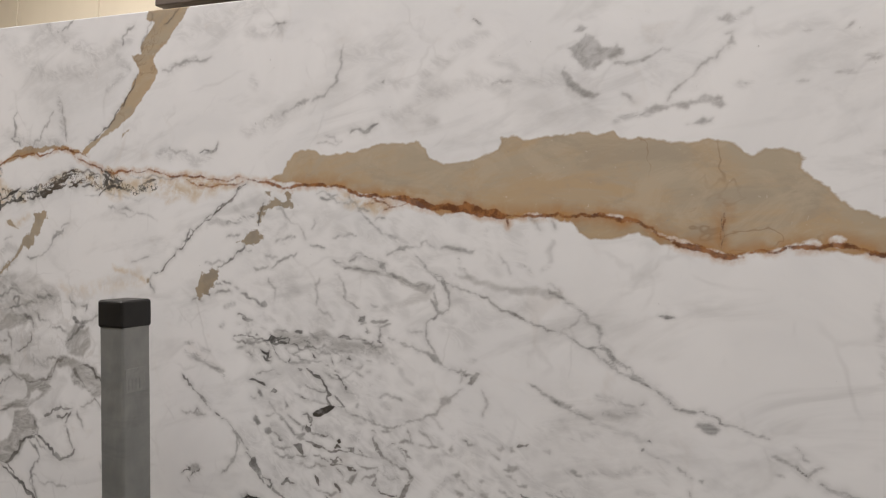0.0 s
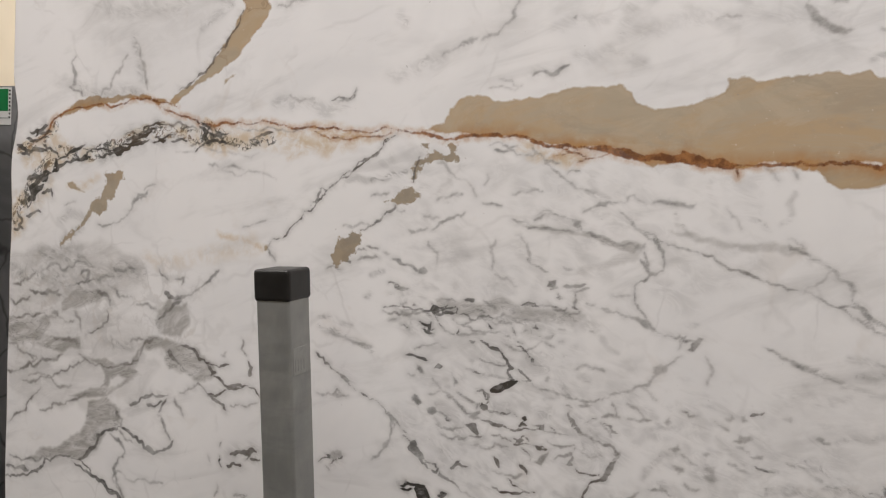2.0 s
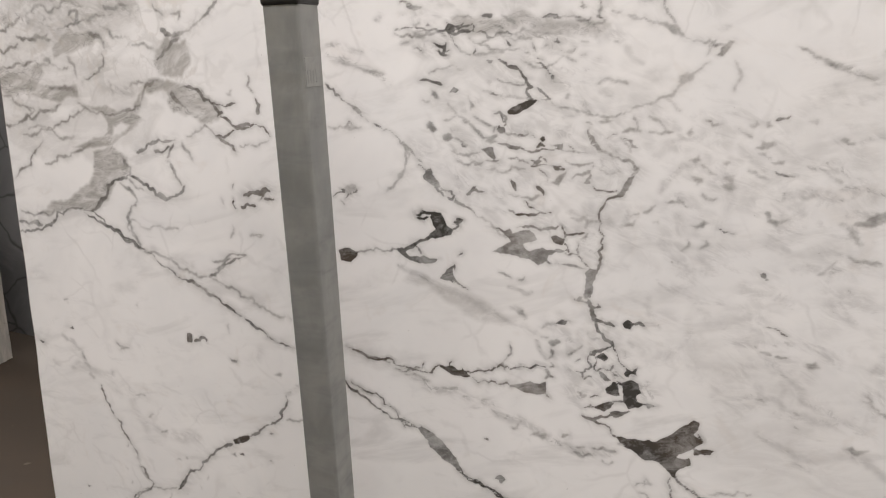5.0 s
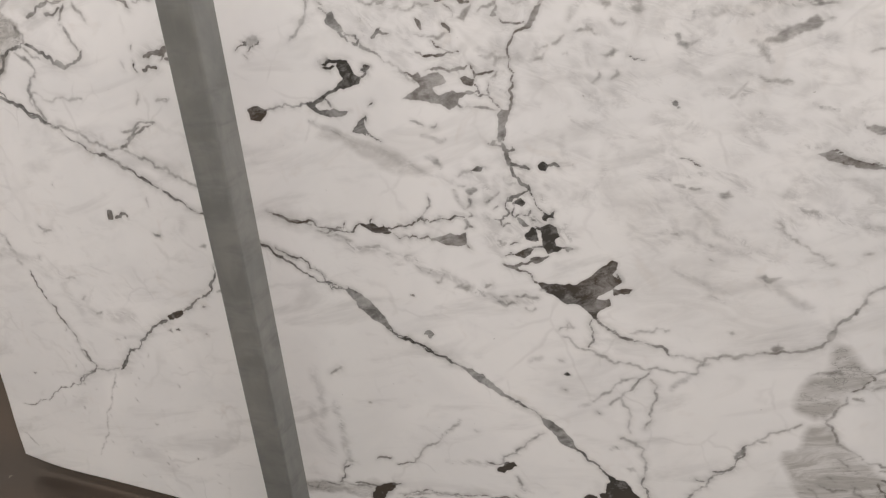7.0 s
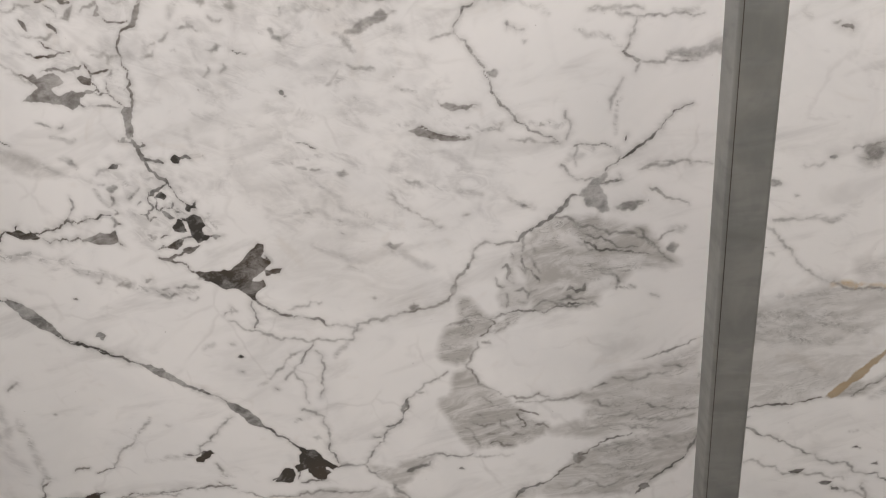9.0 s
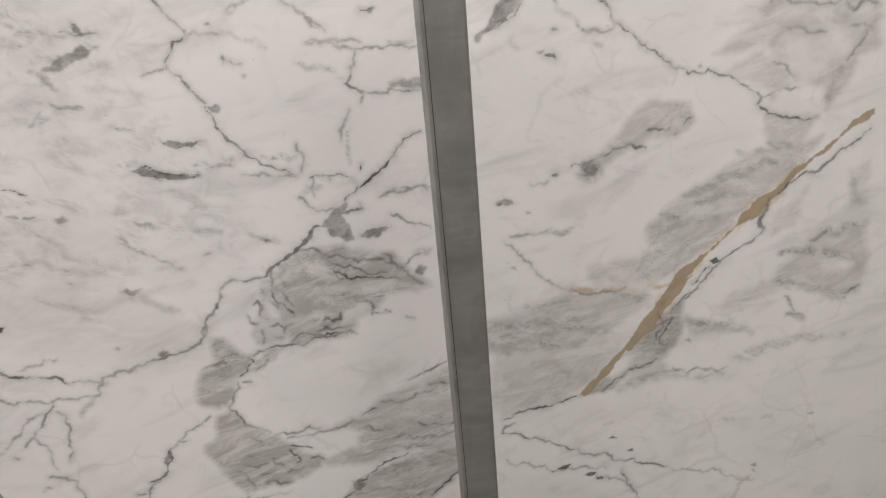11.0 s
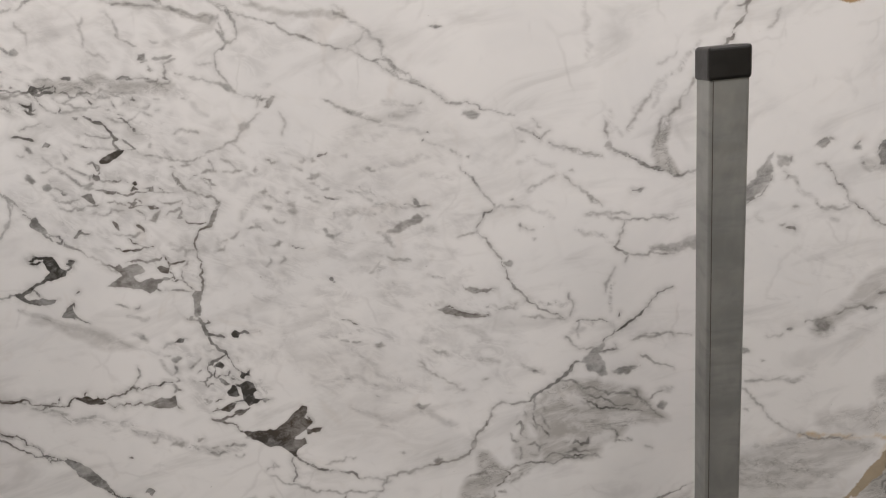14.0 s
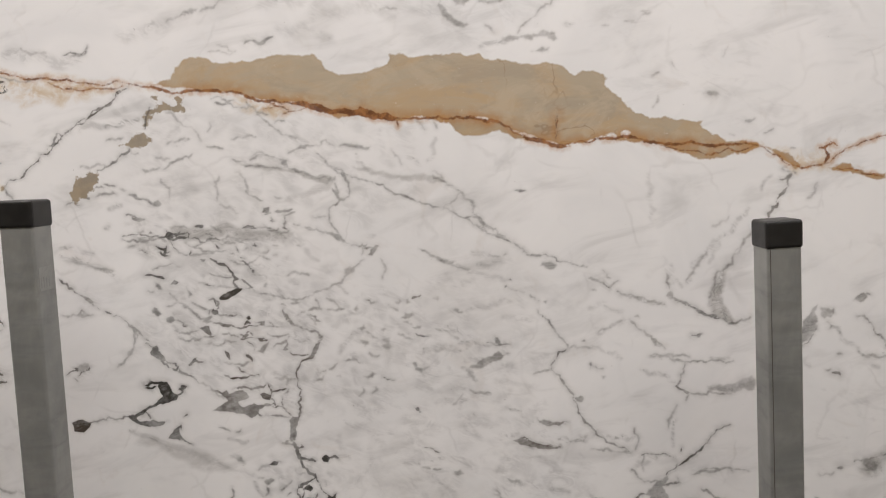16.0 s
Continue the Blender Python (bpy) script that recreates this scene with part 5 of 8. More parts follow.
patch(2, 0.35, 707, 1143, 713, 1147, 716, 1139)
haze(12.6, 0.26, 731, 1162, 764, 1188, 797, 1212, 814, 1243, 839, 1252, 872, 1243, 925, 1243, 957, 1249, 1020, 1264, 1046, 1176, 1007, 1156, 993, 1106, 966, 1066, 948, 1107, 892, 1113, 865, 1149, 828, 1178, 778, 1164)
haze(10.5, 0.2, 809, 1169, 866, 1139, 893, 1108, 850, 1104, 805, 1120, 761, 1131)
clear(12.9, 0.75, 857, 1189, 902, 1185, 957, 1189, 992, 1177, 980, 1157, 944, 1135, 912, 1123, 888, 1128, 863, 1158)
clear(10.8, 0.7, 824, 1220, 851, 1239, 895, 1233, 926, 1237, 950, 1224, 897, 1216, 855, 1214)
clear(11, 0.75, 869, 1105, 916, 1104, 946, 1105, 955, 1066, 923, 1057, 878, 1060, 849, 1077)
clear(11, 0.6, 970, 1235, 1002, 1243, 1019, 1225, 998, 1206, 974, 1216)
clear(11, 0.6, 928, 1201, 953, 1206, 965, 1189, 935, 1185)
crack(2.6, 0.35, 819, 1243, 843, 1252, 872, 1243, 915, 1241, 946, 1247, 978, 1252)
crack(3.8, 0.35, 934, 1258, 946, 1247)
crack(3.3, 0.3, 956, 1243, 981, 1235, 990, 1247, 1024, 1241)
crack(3.4, 0.3, 975, 1206, 997, 1210, 1020, 1204)
crack(2.8, 0.3, 1010, 1200, 997, 1173, 985, 1151)
crack(3.2, 0.3, 861, 1203, 901, 1195, 933, 1197)
crack(4.4, 0.3, 843, 1149, 870, 1143, 890, 1124)
wisp(9, 0.3, 908, 1148, 952, 1151)
wisp(9, 0.3, 977, 1137, 963, 1087)
haze(10.3, 0.28, 612, 1075, 652, 1086, 704, 1083, 720, 1053, 699, 1033, 648, 1025, 589, 997, 560, 973, 541, 953, 520, 960, 524, 990, 566, 1018)
wisp(12, 0.32, 520, 970, 546, 959, 549, 984)
crack(4, 0.42, 505, 980, 525, 986, 544, 989)
patch(2, 0.35, 528, 969, 547, 959, 552, 977, 538, 989, 520, 986)
crack(3.1, 0.42, 558, 996, 577, 1008, 598, 1011, 618, 1008, 635, 1009)
crack(3.2, 0.45, 632, 1037, 646, 1041, 667, 1036)
crack(3.7, 0.45, 698, 1045, 703, 1057, 713, 1059)
crack(3.2, 0.4, 671, 1038, 675, 1044)
crack(3.2, 0.5, 685, 1030, 687, 1032)
crack(2.5, 0.35, 435, 952, 451, 953, 466, 956)
crack(3.4, 0.42, 378, 920, 393, 926, 407, 921)
patch(2, 0.38, 379, 922, 395, 927, 407, 919, 392, 916)
crack(3, 0.45, 474, 966, 482, 967)
patch(2, 0.4, 432, 903, 440, 901, 434, 899)
crack(3, 0.4, 406, 860, 426, 860, 452, 861, 472, 868)
wisp(6.2, 0.32, 460, 865, 480, 868, 517, 870)
crack(2, 0.35, 396, 852, 413, 838, 428, 823, 449, 806, 458, 791)
crack(2.6, 0.35, 458, 789, 477, 772, 499, 760, 519, 750)
patch(2, 0.28, 405, 801, 414, 805, 421, 796)
crack(2.2, 0.4, 518, 752, 547, 741, 589, 744, 632, 747)
haze(14.4, 0.24, 363, 686, 444, 712, 526, 738, 589, 742, 677, 735, 691, 702, 629, 662, 575, 644, 556, 608, 365, 628)
haze(12.3, 0.2, 362, 702, 465, 703, 550, 691, 584, 677, 488, 663, 363, 663)
wisp(12.4, 0.3, 363, 688, 445, 687, 529, 686, 583, 689)
wisp(10.5, 0.25, 443, 723, 516, 730, 612, 729, 677, 728)
wisp(8.4, 0.3, 384, 650, 468, 647, 554, 643)
haze(13, 0.22, 553, 791, 648, 806, 724, 812, 758, 804, 729, 767, 653, 756, 567, 757)
haze(10.8, 0.26, 712, 920, 762, 949, 823, 988, 886, 1007, 930, 1015, 974, 1024, 919, 942, 878, 912, 837, 881, 785, 851, 746, 810, 668, 826, 654, 859)
wisp(9.9, 0.3, 722, 921, 784, 948, 838, 958, 891, 975)
wisp(9.7, 0.28, 683, 890, 756, 907, 822, 914)
wisp(9.9, 0.25, 663, 869, 738, 876, 794, 873)
wisp(8.8, 0.25, 810, 999, 864, 1007, 909, 1006)
clear(11, 0.55, 715, 888, 768, 901, 813, 893, 782, 879, 728, 871)
haze(10.8, 0.22, 851, 1099, 894, 1098, 957, 1056, 931, 1005, 890, 985, 850, 1028)
clear(12.9, 0.7, 805, 1040, 843, 1049, 863, 1018, 834, 988)
ochre(2, 0.3, 1064, 1070, 1037, 1054, 1008, 1023, 978, 997, 948, 973, 921, 955, 908, 936, 884, 916, 858, 897, 840, 881, 835, 864, 817, 845, 800, 824, 784, 808, 761, 791, 734, 775, 721, 752, 710, 730, 697, 708, 682, 685, 667, 658, 653, 634, 642, 616, 658, 610, 674, 627, 692, 651, 710, 675, 718, 700, 736, 719, 747, 743, 762, 767, 777, 790, 795, 811, 817, 834, 832, 853, 853, 865, 881, 877, 893, 900, 911, 919, 930, 941, 952, 964, 990, 994, 1019, 1025, 1068, 1059)
crack(3.5, 0.45, 1067, 1032, 1045, 1012, 1024, 997, 1000, 975, 974, 954, 941, 945, 924, 935, 905, 914, 890, 907)
crack(4.6, 0.4, 890, 907, 885, 881, 881, 863, 892, 850, 880, 835)
crack(3.5, 0.45, 880, 835, 857, 818, 836, 804, 816, 790, 802, 775, 794, 762)
patch(2, 0.6, 793, 791, 806, 797, 814, 788, 803, 784)
crack(4.6, 0.45, 794, 764, 783, 747, 771, 730, 757, 715)
crack(2.8, 0.5, 795, 778, 781, 763, 767, 744)
crack(2.9, 0.45, 769, 730, 746, 709, 733, 692)
clear(6.9, 0.8, 802, 806, 832, 838, 876, 862, 879, 844, 846, 817, 817, 796)
clear(9.2, 0.7, 940, 952, 971, 972, 1002, 990, 993, 977, 962, 959)
haze(11.3, 0.42, 699, 690, 738, 703, 756, 720, 756, 685, 764, 638, 737, 590, 645, 600, 676, 634)
crack(3.5, 0.42, 733, 687, 728, 653, 720, 618)
crack(2.8, 0.4, 704, 690, 720, 665, 710, 631)
crack(2.8, 0.4, 686, 645, 717, 665, 739, 675)
patch(2, 0.45, 774, 625, 781, 629, 785, 617)
haze(9.2, 0.26, 756, 685, 820, 663, 882, 641, 919, 628, 848, 630, 777, 641)
wisp(9.2, 0.32, 763, 666, 833, 653, 915, 629)
clear(11.1, 0.7, 610, 650, 638, 682, 675, 708, 687, 696, 662, 659, 643, 630, 616, 626)
haze(16.5, 0.26, 817, 692, 859, 721, 926, 741, 967, 784, 995, 828, 1063, 846, 1110, 844, 1137, 701, 1052, 708, 964, 726, 910, 696, 854, 677)
clear(14.7, 0.65, 1041, 772, 1076, 777, 1106, 763, 1094, 745, 1049, 751)
clear(16.5, 0.6, 852, 689, 932, 706, 970, 691, 988, 653, 944, 626, 869, 652)
clear(17.6, 0.6, 1019, 687, 1093, 686, 1144, 664, 1154, 614, 1067, 622)
wisp(10.8, 0.32, 941, 797, 999, 802, 1075, 784, 1113, 774)
wisp(11, 0.3, 950, 739, 1026, 719, 1104, 692)
crack(3.7, 0.35, 968, 703, 988, 685, 1002, 669)
wisp(9.9, 0.35, 986, 666, 1025, 650)
crack(3.8, 0.35, 982, 659, 1011, 664, 1025, 653)
crack(4.2, 0.35, 997, 819, 1014, 827, 1029, 837)
wisp(12.3, 0.3, 1017, 838, 1076, 846, 1109, 849)
crack(3.2, 0.35, 1097, 702, 1120, 712, 1134, 718)
haze(11.5, 0.2, 906, 877, 947, 908, 967, 929, 956, 853, 913, 833)
wisp(12.1, 0.25, 879, 579, 973, 594, 1070, 602, 1144, 615)
wisp(9.6, 0.2, 1059, 936, 1087, 890)
haze(12, 0.2, 1043, 958, 1084, 978, 1101, 889, 1069, 880)
crack(2.1, 0.42, -296, 1438, -275, 1439, -263, 1428, -249, 1421, -243, 1414)
crack(1.8, 0.38, -278, 1425, -264, 1414, -244, 1405, -216, 1397)
crack(1.8, 0.38, -264, 1429, -252, 1418, -238, 1417, -229, 1407)
crack(2.5, 0.45, -237, 1403, -223, 1400, -208, 1393)
crack(2.5, 0.45, -202, 1392, -193, 1386, -184, 1382, -176, 1373)
crack(1.6, 0.4, -176, 1370, -160, 1369, -146, 1369)
crack(1.8, 0.45, -142, 1371, -128, 1368, -117, 1365, -109, 1358)
crack(1.5, 0.4, -109, 1358, -92, 1357, -74, 1352, -56, 1350)
patch(2, 0.38, -147, 1350, -138, 1356, -124, 1356, -115, 1352, -120, 1344, -133, 1344)
wisp(6, 0.3, -139, 1360, -117, 1355)
wisp(5.8, 0.25, -283, 1369, -262, 1368, -241, 1366)
crack(1.5, 0.35, -249, 1367, -235, 1364, -226, 1363)
crack(1.8, 0.4, -220, 1366, -216, 1369)
wisp(5.6, 0.25, -271, 1346, -242, 1351, -227, 1357)
wisp(4.2, 0.3, -348, 1352, -327, 1348, -307, 1342, -286, 1337)
wisp(5.6, 0.2, -287, 1329, -252, 1324, -209, 1317)
patch(2, 0.5, -209, 1318, -204, 1321, -202, 1317)
patch(2, 0.5, -217, 1306, -211, 1309, -209, 1304, -215, 1301)
wisp(3.8, 0.3, -206, 1304, -188, 1300, -177, 1295)
crack(1.9, 0.4, -164, 1289, -155, 1286, -150, 1277)
patch(2, 0.45, -151, 1283, -145, 1280, -147, 1275)
patch(2, 0.4, -136, 1278, -131, 1280, -133, 1275)
crack(2.3, 0.42, -148, 1261, -139, 1251, -132, 1247)
crack(2.7, 0.42, -134, 1247, -123, 1237, -115, 1227, -109, 1217)
crack(2.3, 0.42, -109, 1217, -102, 1209, -92, 1201, -84, 1189)
crack(2.3, 0.5, -84, 1187, -96, 1179, -104, 1171, -110, 1159, -114, 1146)
crack(2.4, 0.45, -114, 1143, -107, 1136, -97, 1132, -92, 1122, -86, 1113, -77, 1102, -67, 1092)
crack(2, 0.4, -114, 1141, -132, 1139, -148, 1133)
crack(1.6, 0.3, -81, 1187, -65, 1189, -41, 1189)
patch(2, 0.45, -57, 1202, -51, 1207, -49, 1202)
wisp(4.8, 0.25, -41, 1189, -9, 1182, 23, 1171)
crack(1.6, 0.35, -51, 1328, -34, 1325, -22, 1321)
crack(2, 0.5, -22, 1321, -14, 1313, -8, 1308)
crack(2.4, 0.4, -8, 1311, 0, 1322, 8, 1326)
crack(2.3, 0.4, -24, 1346, -16, 1338, -9, 1330)
crack(2, 0.4, 7, 1305, 23, 1299, 44, 1294, 68, 1289, 84, 1286)
patch(2, 0.45, 97, 1280, 102, 1286, 106, 1280)
patch(2, 0.35, -46, 1306, -40, 1309, -35, 1305)
wisp(4.8, 0.3, 44, 1294, 68, 1286, 97, 1285)
patch(2, 0.45, 104, 1299, 109, 1308, 116, 1301, 111, 1295)
crack(2.5, 0.4, 110, 1314, 105, 1335, 102, 1343)
crack(1.8, 0.5, 121, 1291, 139, 1288, 151, 1283)
crack(2.1, 0.5, 151, 1283, 167, 1273, 184, 1267, 200, 1263, 222, 1260)
patch(2, 0.45, 193, 1265, 200, 1267, 203, 1260)
haze(6.8, 0.34, 188, 1312, 205, 1328, 218, 1353, 223, 1262, 198, 1265, 188, 1283)
crack(2.6, 0.35, 208, 1353, 196, 1320, 190, 1287)
wisp(6.6, 0.22, 191, 1416, 176, 1384, 151, 1344, 143, 1328)
wisp(5, 0.2, 201, 1409, 184, 1369)
wisp(4.8, 0.2, 99, 1351, 112, 1335, 134, 1319)
crack(2.2, 0.5, 160, 1223, 171, 1224, 176, 1228)
wisp(6.4, 0.22, -45, 1269, -21, 1281, 19, 1265)
patch(2, 0.4, 44, 1256, 51, 1260, 54, 1255)
crack(2, 0.42, 15, 1243, 21, 1248)
crack(2.5, 0.42, 36, 1248, 44, 1242, 49, 1238)
wisp(4.1, 0.28, 26, 1248, 10, 1242, -10, 1228, -24, 1217)
crack(1.6, 0.3, -27, 1219, -7, 1230)
crack(1.8, 0.38, 65, 1230, 76, 1220, 91, 1208, 109, 1194)
crack(2.1, 0.35, 78, 1179, 99, 1180, 119, 1178, 133, 1173, 150, 1169)
crack(2.6, 0.42, 150, 1169, 176, 1171, 211, 1174, 246, 1175)
wisp(5.2, 0.3, 202, 1179, 237, 1181)
patch(2, 0.42, 119, 1184, 126, 1187, 129, 1182)
crack(2.1, 0.42, 150, 1169, 150, 1150, 144, 1131, 139, 1120)
crack(2.6, 0.48, 135, 1120, 149, 1113, 163, 1107)
crack(2.3, 0.42, 163, 1107, 193, 1105, 220, 1108, 247, 1109)
crack(2.7, 0.35, 202, 1117, 227, 1118, 247, 1120)
wisp(7.2, 0.3, 202, 1119, 247, 1116)
crack(1.8, 0.35, 163, 1105, 158, 1091)
crack(2.3, 0.3, 140, 1081, 131, 1061, 127, 1033)
patch(2, 0.45, -41, 1157, -38, 1162, -33, 1155, -37, 1148)
crack(2, 0.4, -33, 1153, -22, 1148, -12, 1149)
patch(2, 0.35, -13, 1134, -6, 1134, -10, 1129)
wisp(5.1, 0.28, 64, 1151, 98, 1144, 132, 1127)
patch(2, 0.38, 108, 1142, 113, 1145, 115, 1140)
patch(2, 0.42, -277, 1140, -262, 1153, -241, 1163, -225, 1173, -198, 1172, -211, 1162, -231, 1155, -243, 1145, -259, 1140)
crack(2.6, 0.45, -230, 1203, -223, 1197, -221, 1189, -212, 1189)
crack(1.9, 0.45, -245, 1191, -228, 1187, -198, 1190)
patch(2, 0.45, -233, 1200, -221, 1199, -218, 1187, -228, 1190)
wisp(5.8, 0.3, -295, 1190, -258, 1189, -231, 1189)
wisp(5.8, 0.28, -343, 1214, -322, 1214, -293, 1207)
wisp(4.4, 0.35, -370, 1174, -334, 1174, -297, 1173)
crack(2.2, 0.35, -367, 1200, -357, 1200)
crack(3, 0.35, -279, 1127, -268, 1122, -266, 1115)
wisp(4.5, 0.3, -293, 1139, -279, 1136)
patch(2, 0.4, -313, 1254, -305, 1256, -303, 1251)
crack(1.8, 0.4, -310, 1253, -296, 1250)
wisp(7.2, 0.22, -288, 1253, -243, 1264, -176, 1267)
patch(2, 0.45, -66, 1088, -54, 1093, -46, 1089, -52, 1079, -61, 1081)
crack(2.9, 0.5, -68, 1088, -60, 1076, -56, 1063, -47, 1049)
crack(3.4, 0.5, -47, 1049, -36, 1036, -23, 1024, -8, 1009)
crack(2.1, 0.5, -8, 1009, 12, 997, 34, 989, 56, 981)
patch(2, 0.48, -137, 1043, -124, 1041, -107, 1035, -74, 1037, -94, 1029, -115, 1026, -128, 1032)
crack(2.1, 0.5, -74, 1037, -91, 1032, -123, 1032)
patch(2, 0.52, -183, 995, -166, 1001, -150, 997, -126, 989, -87, 985, -118, 981, -143, 984, -167, 987)
crack(2, 0.72, -169, 998, -153, 999, -139, 991, -126, 987)
crack(2.1, 0.7, -167, 991, -143, 984, -118, 985, -88, 987)
crack(1.8, 0.35, -25, 984, -1, 981, 34, 980, 54, 979)
wisp(5, 0.3, -92, 1002, -59, 999, -36, 999)
crack(1.8, 0.35, -50, 1009, -37, 1010, -42, 1000)
wisp(5.1, 0.35, 6, 1012, 35, 1013, 61, 1012)
crack(2.1, 0.4, 58, 1030, 66, 1015, 67, 997, 63, 986)
crack(2.6, 0.48, 77, 976, 95, 979, 121, 981, 136, 975, 148, 965)
crack(1.8, 0.35, 82, 972, 82, 943)
crack(2.2, 0.4, 59, 945, 69, 935, 83, 922, 99, 920, 113, 925)
crack(2.3, 0.58, 250, 1046, 235, 1039, 221, 1028, 212, 1017, 203, 1003)
crack(3.7, 0.52, 204, 1006, 197, 995, 188, 988)
crack(2.3, 0.58, 188, 988, 175, 977, 163, 966, 150, 957)
crack(4.1, 0.5, 150, 961, 139, 948, 130, 933)
patch(2, 0.46, 99, 902, 113, 917, 126, 932, 135, 939, 133, 925, 122, 912, 129, 900, 140, 880, 129, 873, 116, 881, 106, 894)
crack(2.7, 0.45, 130, 914, 144, 919, 159, 922)
crack(2.3, 0.4, 151, 932, 159, 922)
patch(2, 0.42, 151, 875, 175, 880, 199, 886, 184, 873, 162, 869)
crack(3.2, 0.38, 186, 942, 208, 949, 236, 951, 262, 950)
crack(2, 0.45, 201, 910, 222, 901, 240, 892, 269, 882)
crack(1.8, 0.45, 79, 893, 97, 894)
crack(2.7, 0.5, 79, 892, 71, 876, 57, 864, 44, 851)
crack(2.3, 0.5, 44, 851, 29, 840, 13, 831)
wisp(4.5, 0.3, 139, 996, 136, 1024, 140, 1051)
crack(1.8, 0.55, 156, 995, 155, 986)
crack(1.9, 0.55, -360, 973, -342, 970, -330, 964)
crack(2.3, 0.4, -362, 932, -347, 930)
crack(2.3, 0.45, -340, 929, -323, 930)
wisp(4.7, 0.3, -399, 941, -369, 938)
patch(2, 0.38, -300, 927, -287, 930, -280, 922, -290, 919)
wisp(6, 0.25, -352, 946, -321, 952)
wisp(6.6, 0.3, -189, 913, -165, 910, -115, 901, -65, 893)
patch(2, 0.36, -187, 913, -172, 916, -168, 910)
wisp(5.3, 0.3, -22, 888, -5, 881, 21, 872)
patch(2, 0.42, -8, 877, 4, 879, 14, 872, 2, 871)
wisp(7.8, 0.24, -334, 900, -304, 889, -267, 858, -203, 835)
crack(1.6, 0.4, -215, 891, -204, 884)
crack(1.7, 0.35, -216, 883, -184, 866, -152, 848, -128, 835)
wisp(6.2, 0.26, -379, 851, -354, 861, -316, 849)
crack(1.9, 0.4, -355, 855, -343, 852)
crack(2, 0.4, -301, 844, -293, 841)
crack(2.4, 0.45, -296, 821, -290, 818)
patch(2, 0.42, -223, 800, -208, 802, -193, 805, -204, 792, -215, 795)
wisp(9.6, 0.22, -317, 843, -269, 836, -204, 829)
wisp(8.3, 0.22, -223, 798, -175, 774, -141, 759)
wisp(6.6, 0.25, -285, 758, -264, 754)
wisp(6.2, 0.22, -345, 798, -323, 786, -259, 765)
wisp(7.5, 0.2, -411, 839, -365, 839, -318, 834)
wisp(6.2, 0.25, -228, 1018, -206, 1005, -173, 1009)
wisp(4.5, 0.3, -275, 1095, -245, 1091, -233, 1088)
wisp(4, 0.3, -201, 1063, -182, 1058, -170, 1056)
wisp(6, 0.25, -295, 1048, -288, 1074, -277, 1077)
crack(1.6, 0.45, -265, 1046, -260, 1042)
patch(2, 0.5, -375, 1048, -368, 1046, -373, 1043)
wisp(7.5, 0.2, -339, 1067, -308, 1074)
wisp(7, 0.24, 59, 943, 112, 978)
crack(2.2, 0.3, -93, 856, -84, 859)
wisp(9.9, 0.18, -202, 956, -145, 957, -95, 951)
crack(2.8, 0.55, 416, 482, 439, 493, 483, 502, 516, 507, 549, 518, 569, 521)
haze(9.2, 0.45, 575, 521, 586, 546, 610, 567, 630, 553, 654, 570, 675, 581, 657, 551, 627, 527, 594, 520)
ochre(2, 0.25, 566, 522, 583, 546, 604, 572, 623, 595, 642, 618, 655, 635, 663, 627, 648, 606, 632, 582, 612, 554, 598, 535, 576, 518)
crack(2.9, 0.45, 616, 526, 646, 552, 666, 570, 698, 578, 719, 589)
haze(11, 0.26, 404, 593, 471, 612, 545, 632, 600, 628, 627, 602, 600, 555, 558, 530, 482, 510, 417, 492)
wisp(8.6, 0.3, 402, 664, 487, 663, 573, 663, 619, 651)
wisp(8.6, 0.28, 405, 634, 479, 642, 565, 642)
haze(13.5, 0.3, 661, 600, 709, 646, 740, 715, 761, 667, 732, 583, 760, 556, 715, 547, 660, 538)
wisp(11.8, 0.26, 650, 526, 715, 547, 761, 549, 869, 541)
clear(11.8, 0.75, 755, 569, 779, 634, 835, 638, 861, 637, 877, 555, 843, 548, 772, 556)
crack(2.4, 0.35, 756, 564, 784, 552, 831, 552, 858, 545, 877, 556)
wisp(9.6, 0.25, 906, 585, 951, 594, 1020, 603)
crack(2.8, 0.4, 416, 453, 422, 466, 441, 474)
crack(2.3, 0.45, 416, 450, 455, 442, 491, 428, 527, 411, 577, 391)
crack(2.4, 0.4, 577, 391, 615, 371, 652, 365, 683, 348)
crack(2.8, 0.5, 683, 348, 719, 339, 755, 330, 783, 321)
crack(2, 0.25, 783, 321, 847, 301, 930, 272, 999, 253)
wisp(6.7, 0.25, 956, 270, 984, 261, 965, 232, 952, 196)
crack(2.4, 0.35, 428, 387, 474, 372, 510, 361, 594, 347, 644, 334)
patch(2, 0.65, 537, 350, 548, 354, 565, 356, 554, 345)
patch(2, 0.6, 597, 324, 611, 329, 623, 328, 615, 320)
crack(3.1, 0.55, 625, 316, 641, 309)
crack(2.2, 0.35, 640, 315, 673, 303, 692, 292)
crack(3.1, 0.35, 682, 328, 695, 289, 711, 270, 734, 237, 751, 208)
patch(2, 0.7, 642, 410, 649, 415, 657, 409)
patch(2, 0.7, 686, 373, 695, 378, 699, 372)
patch(2, 0.4, 983, 297, 996, 299, 1001, 289)
patch(2, 0.4, 987, 282, 994, 284, 999, 275)
wisp(4.7, 0.3, 628, 446, 641, 448)
wisp(6.3, 0.22, 885, 426, 915, 423)
wisp(6.4, 0.22, 983, 420, 1005, 421)
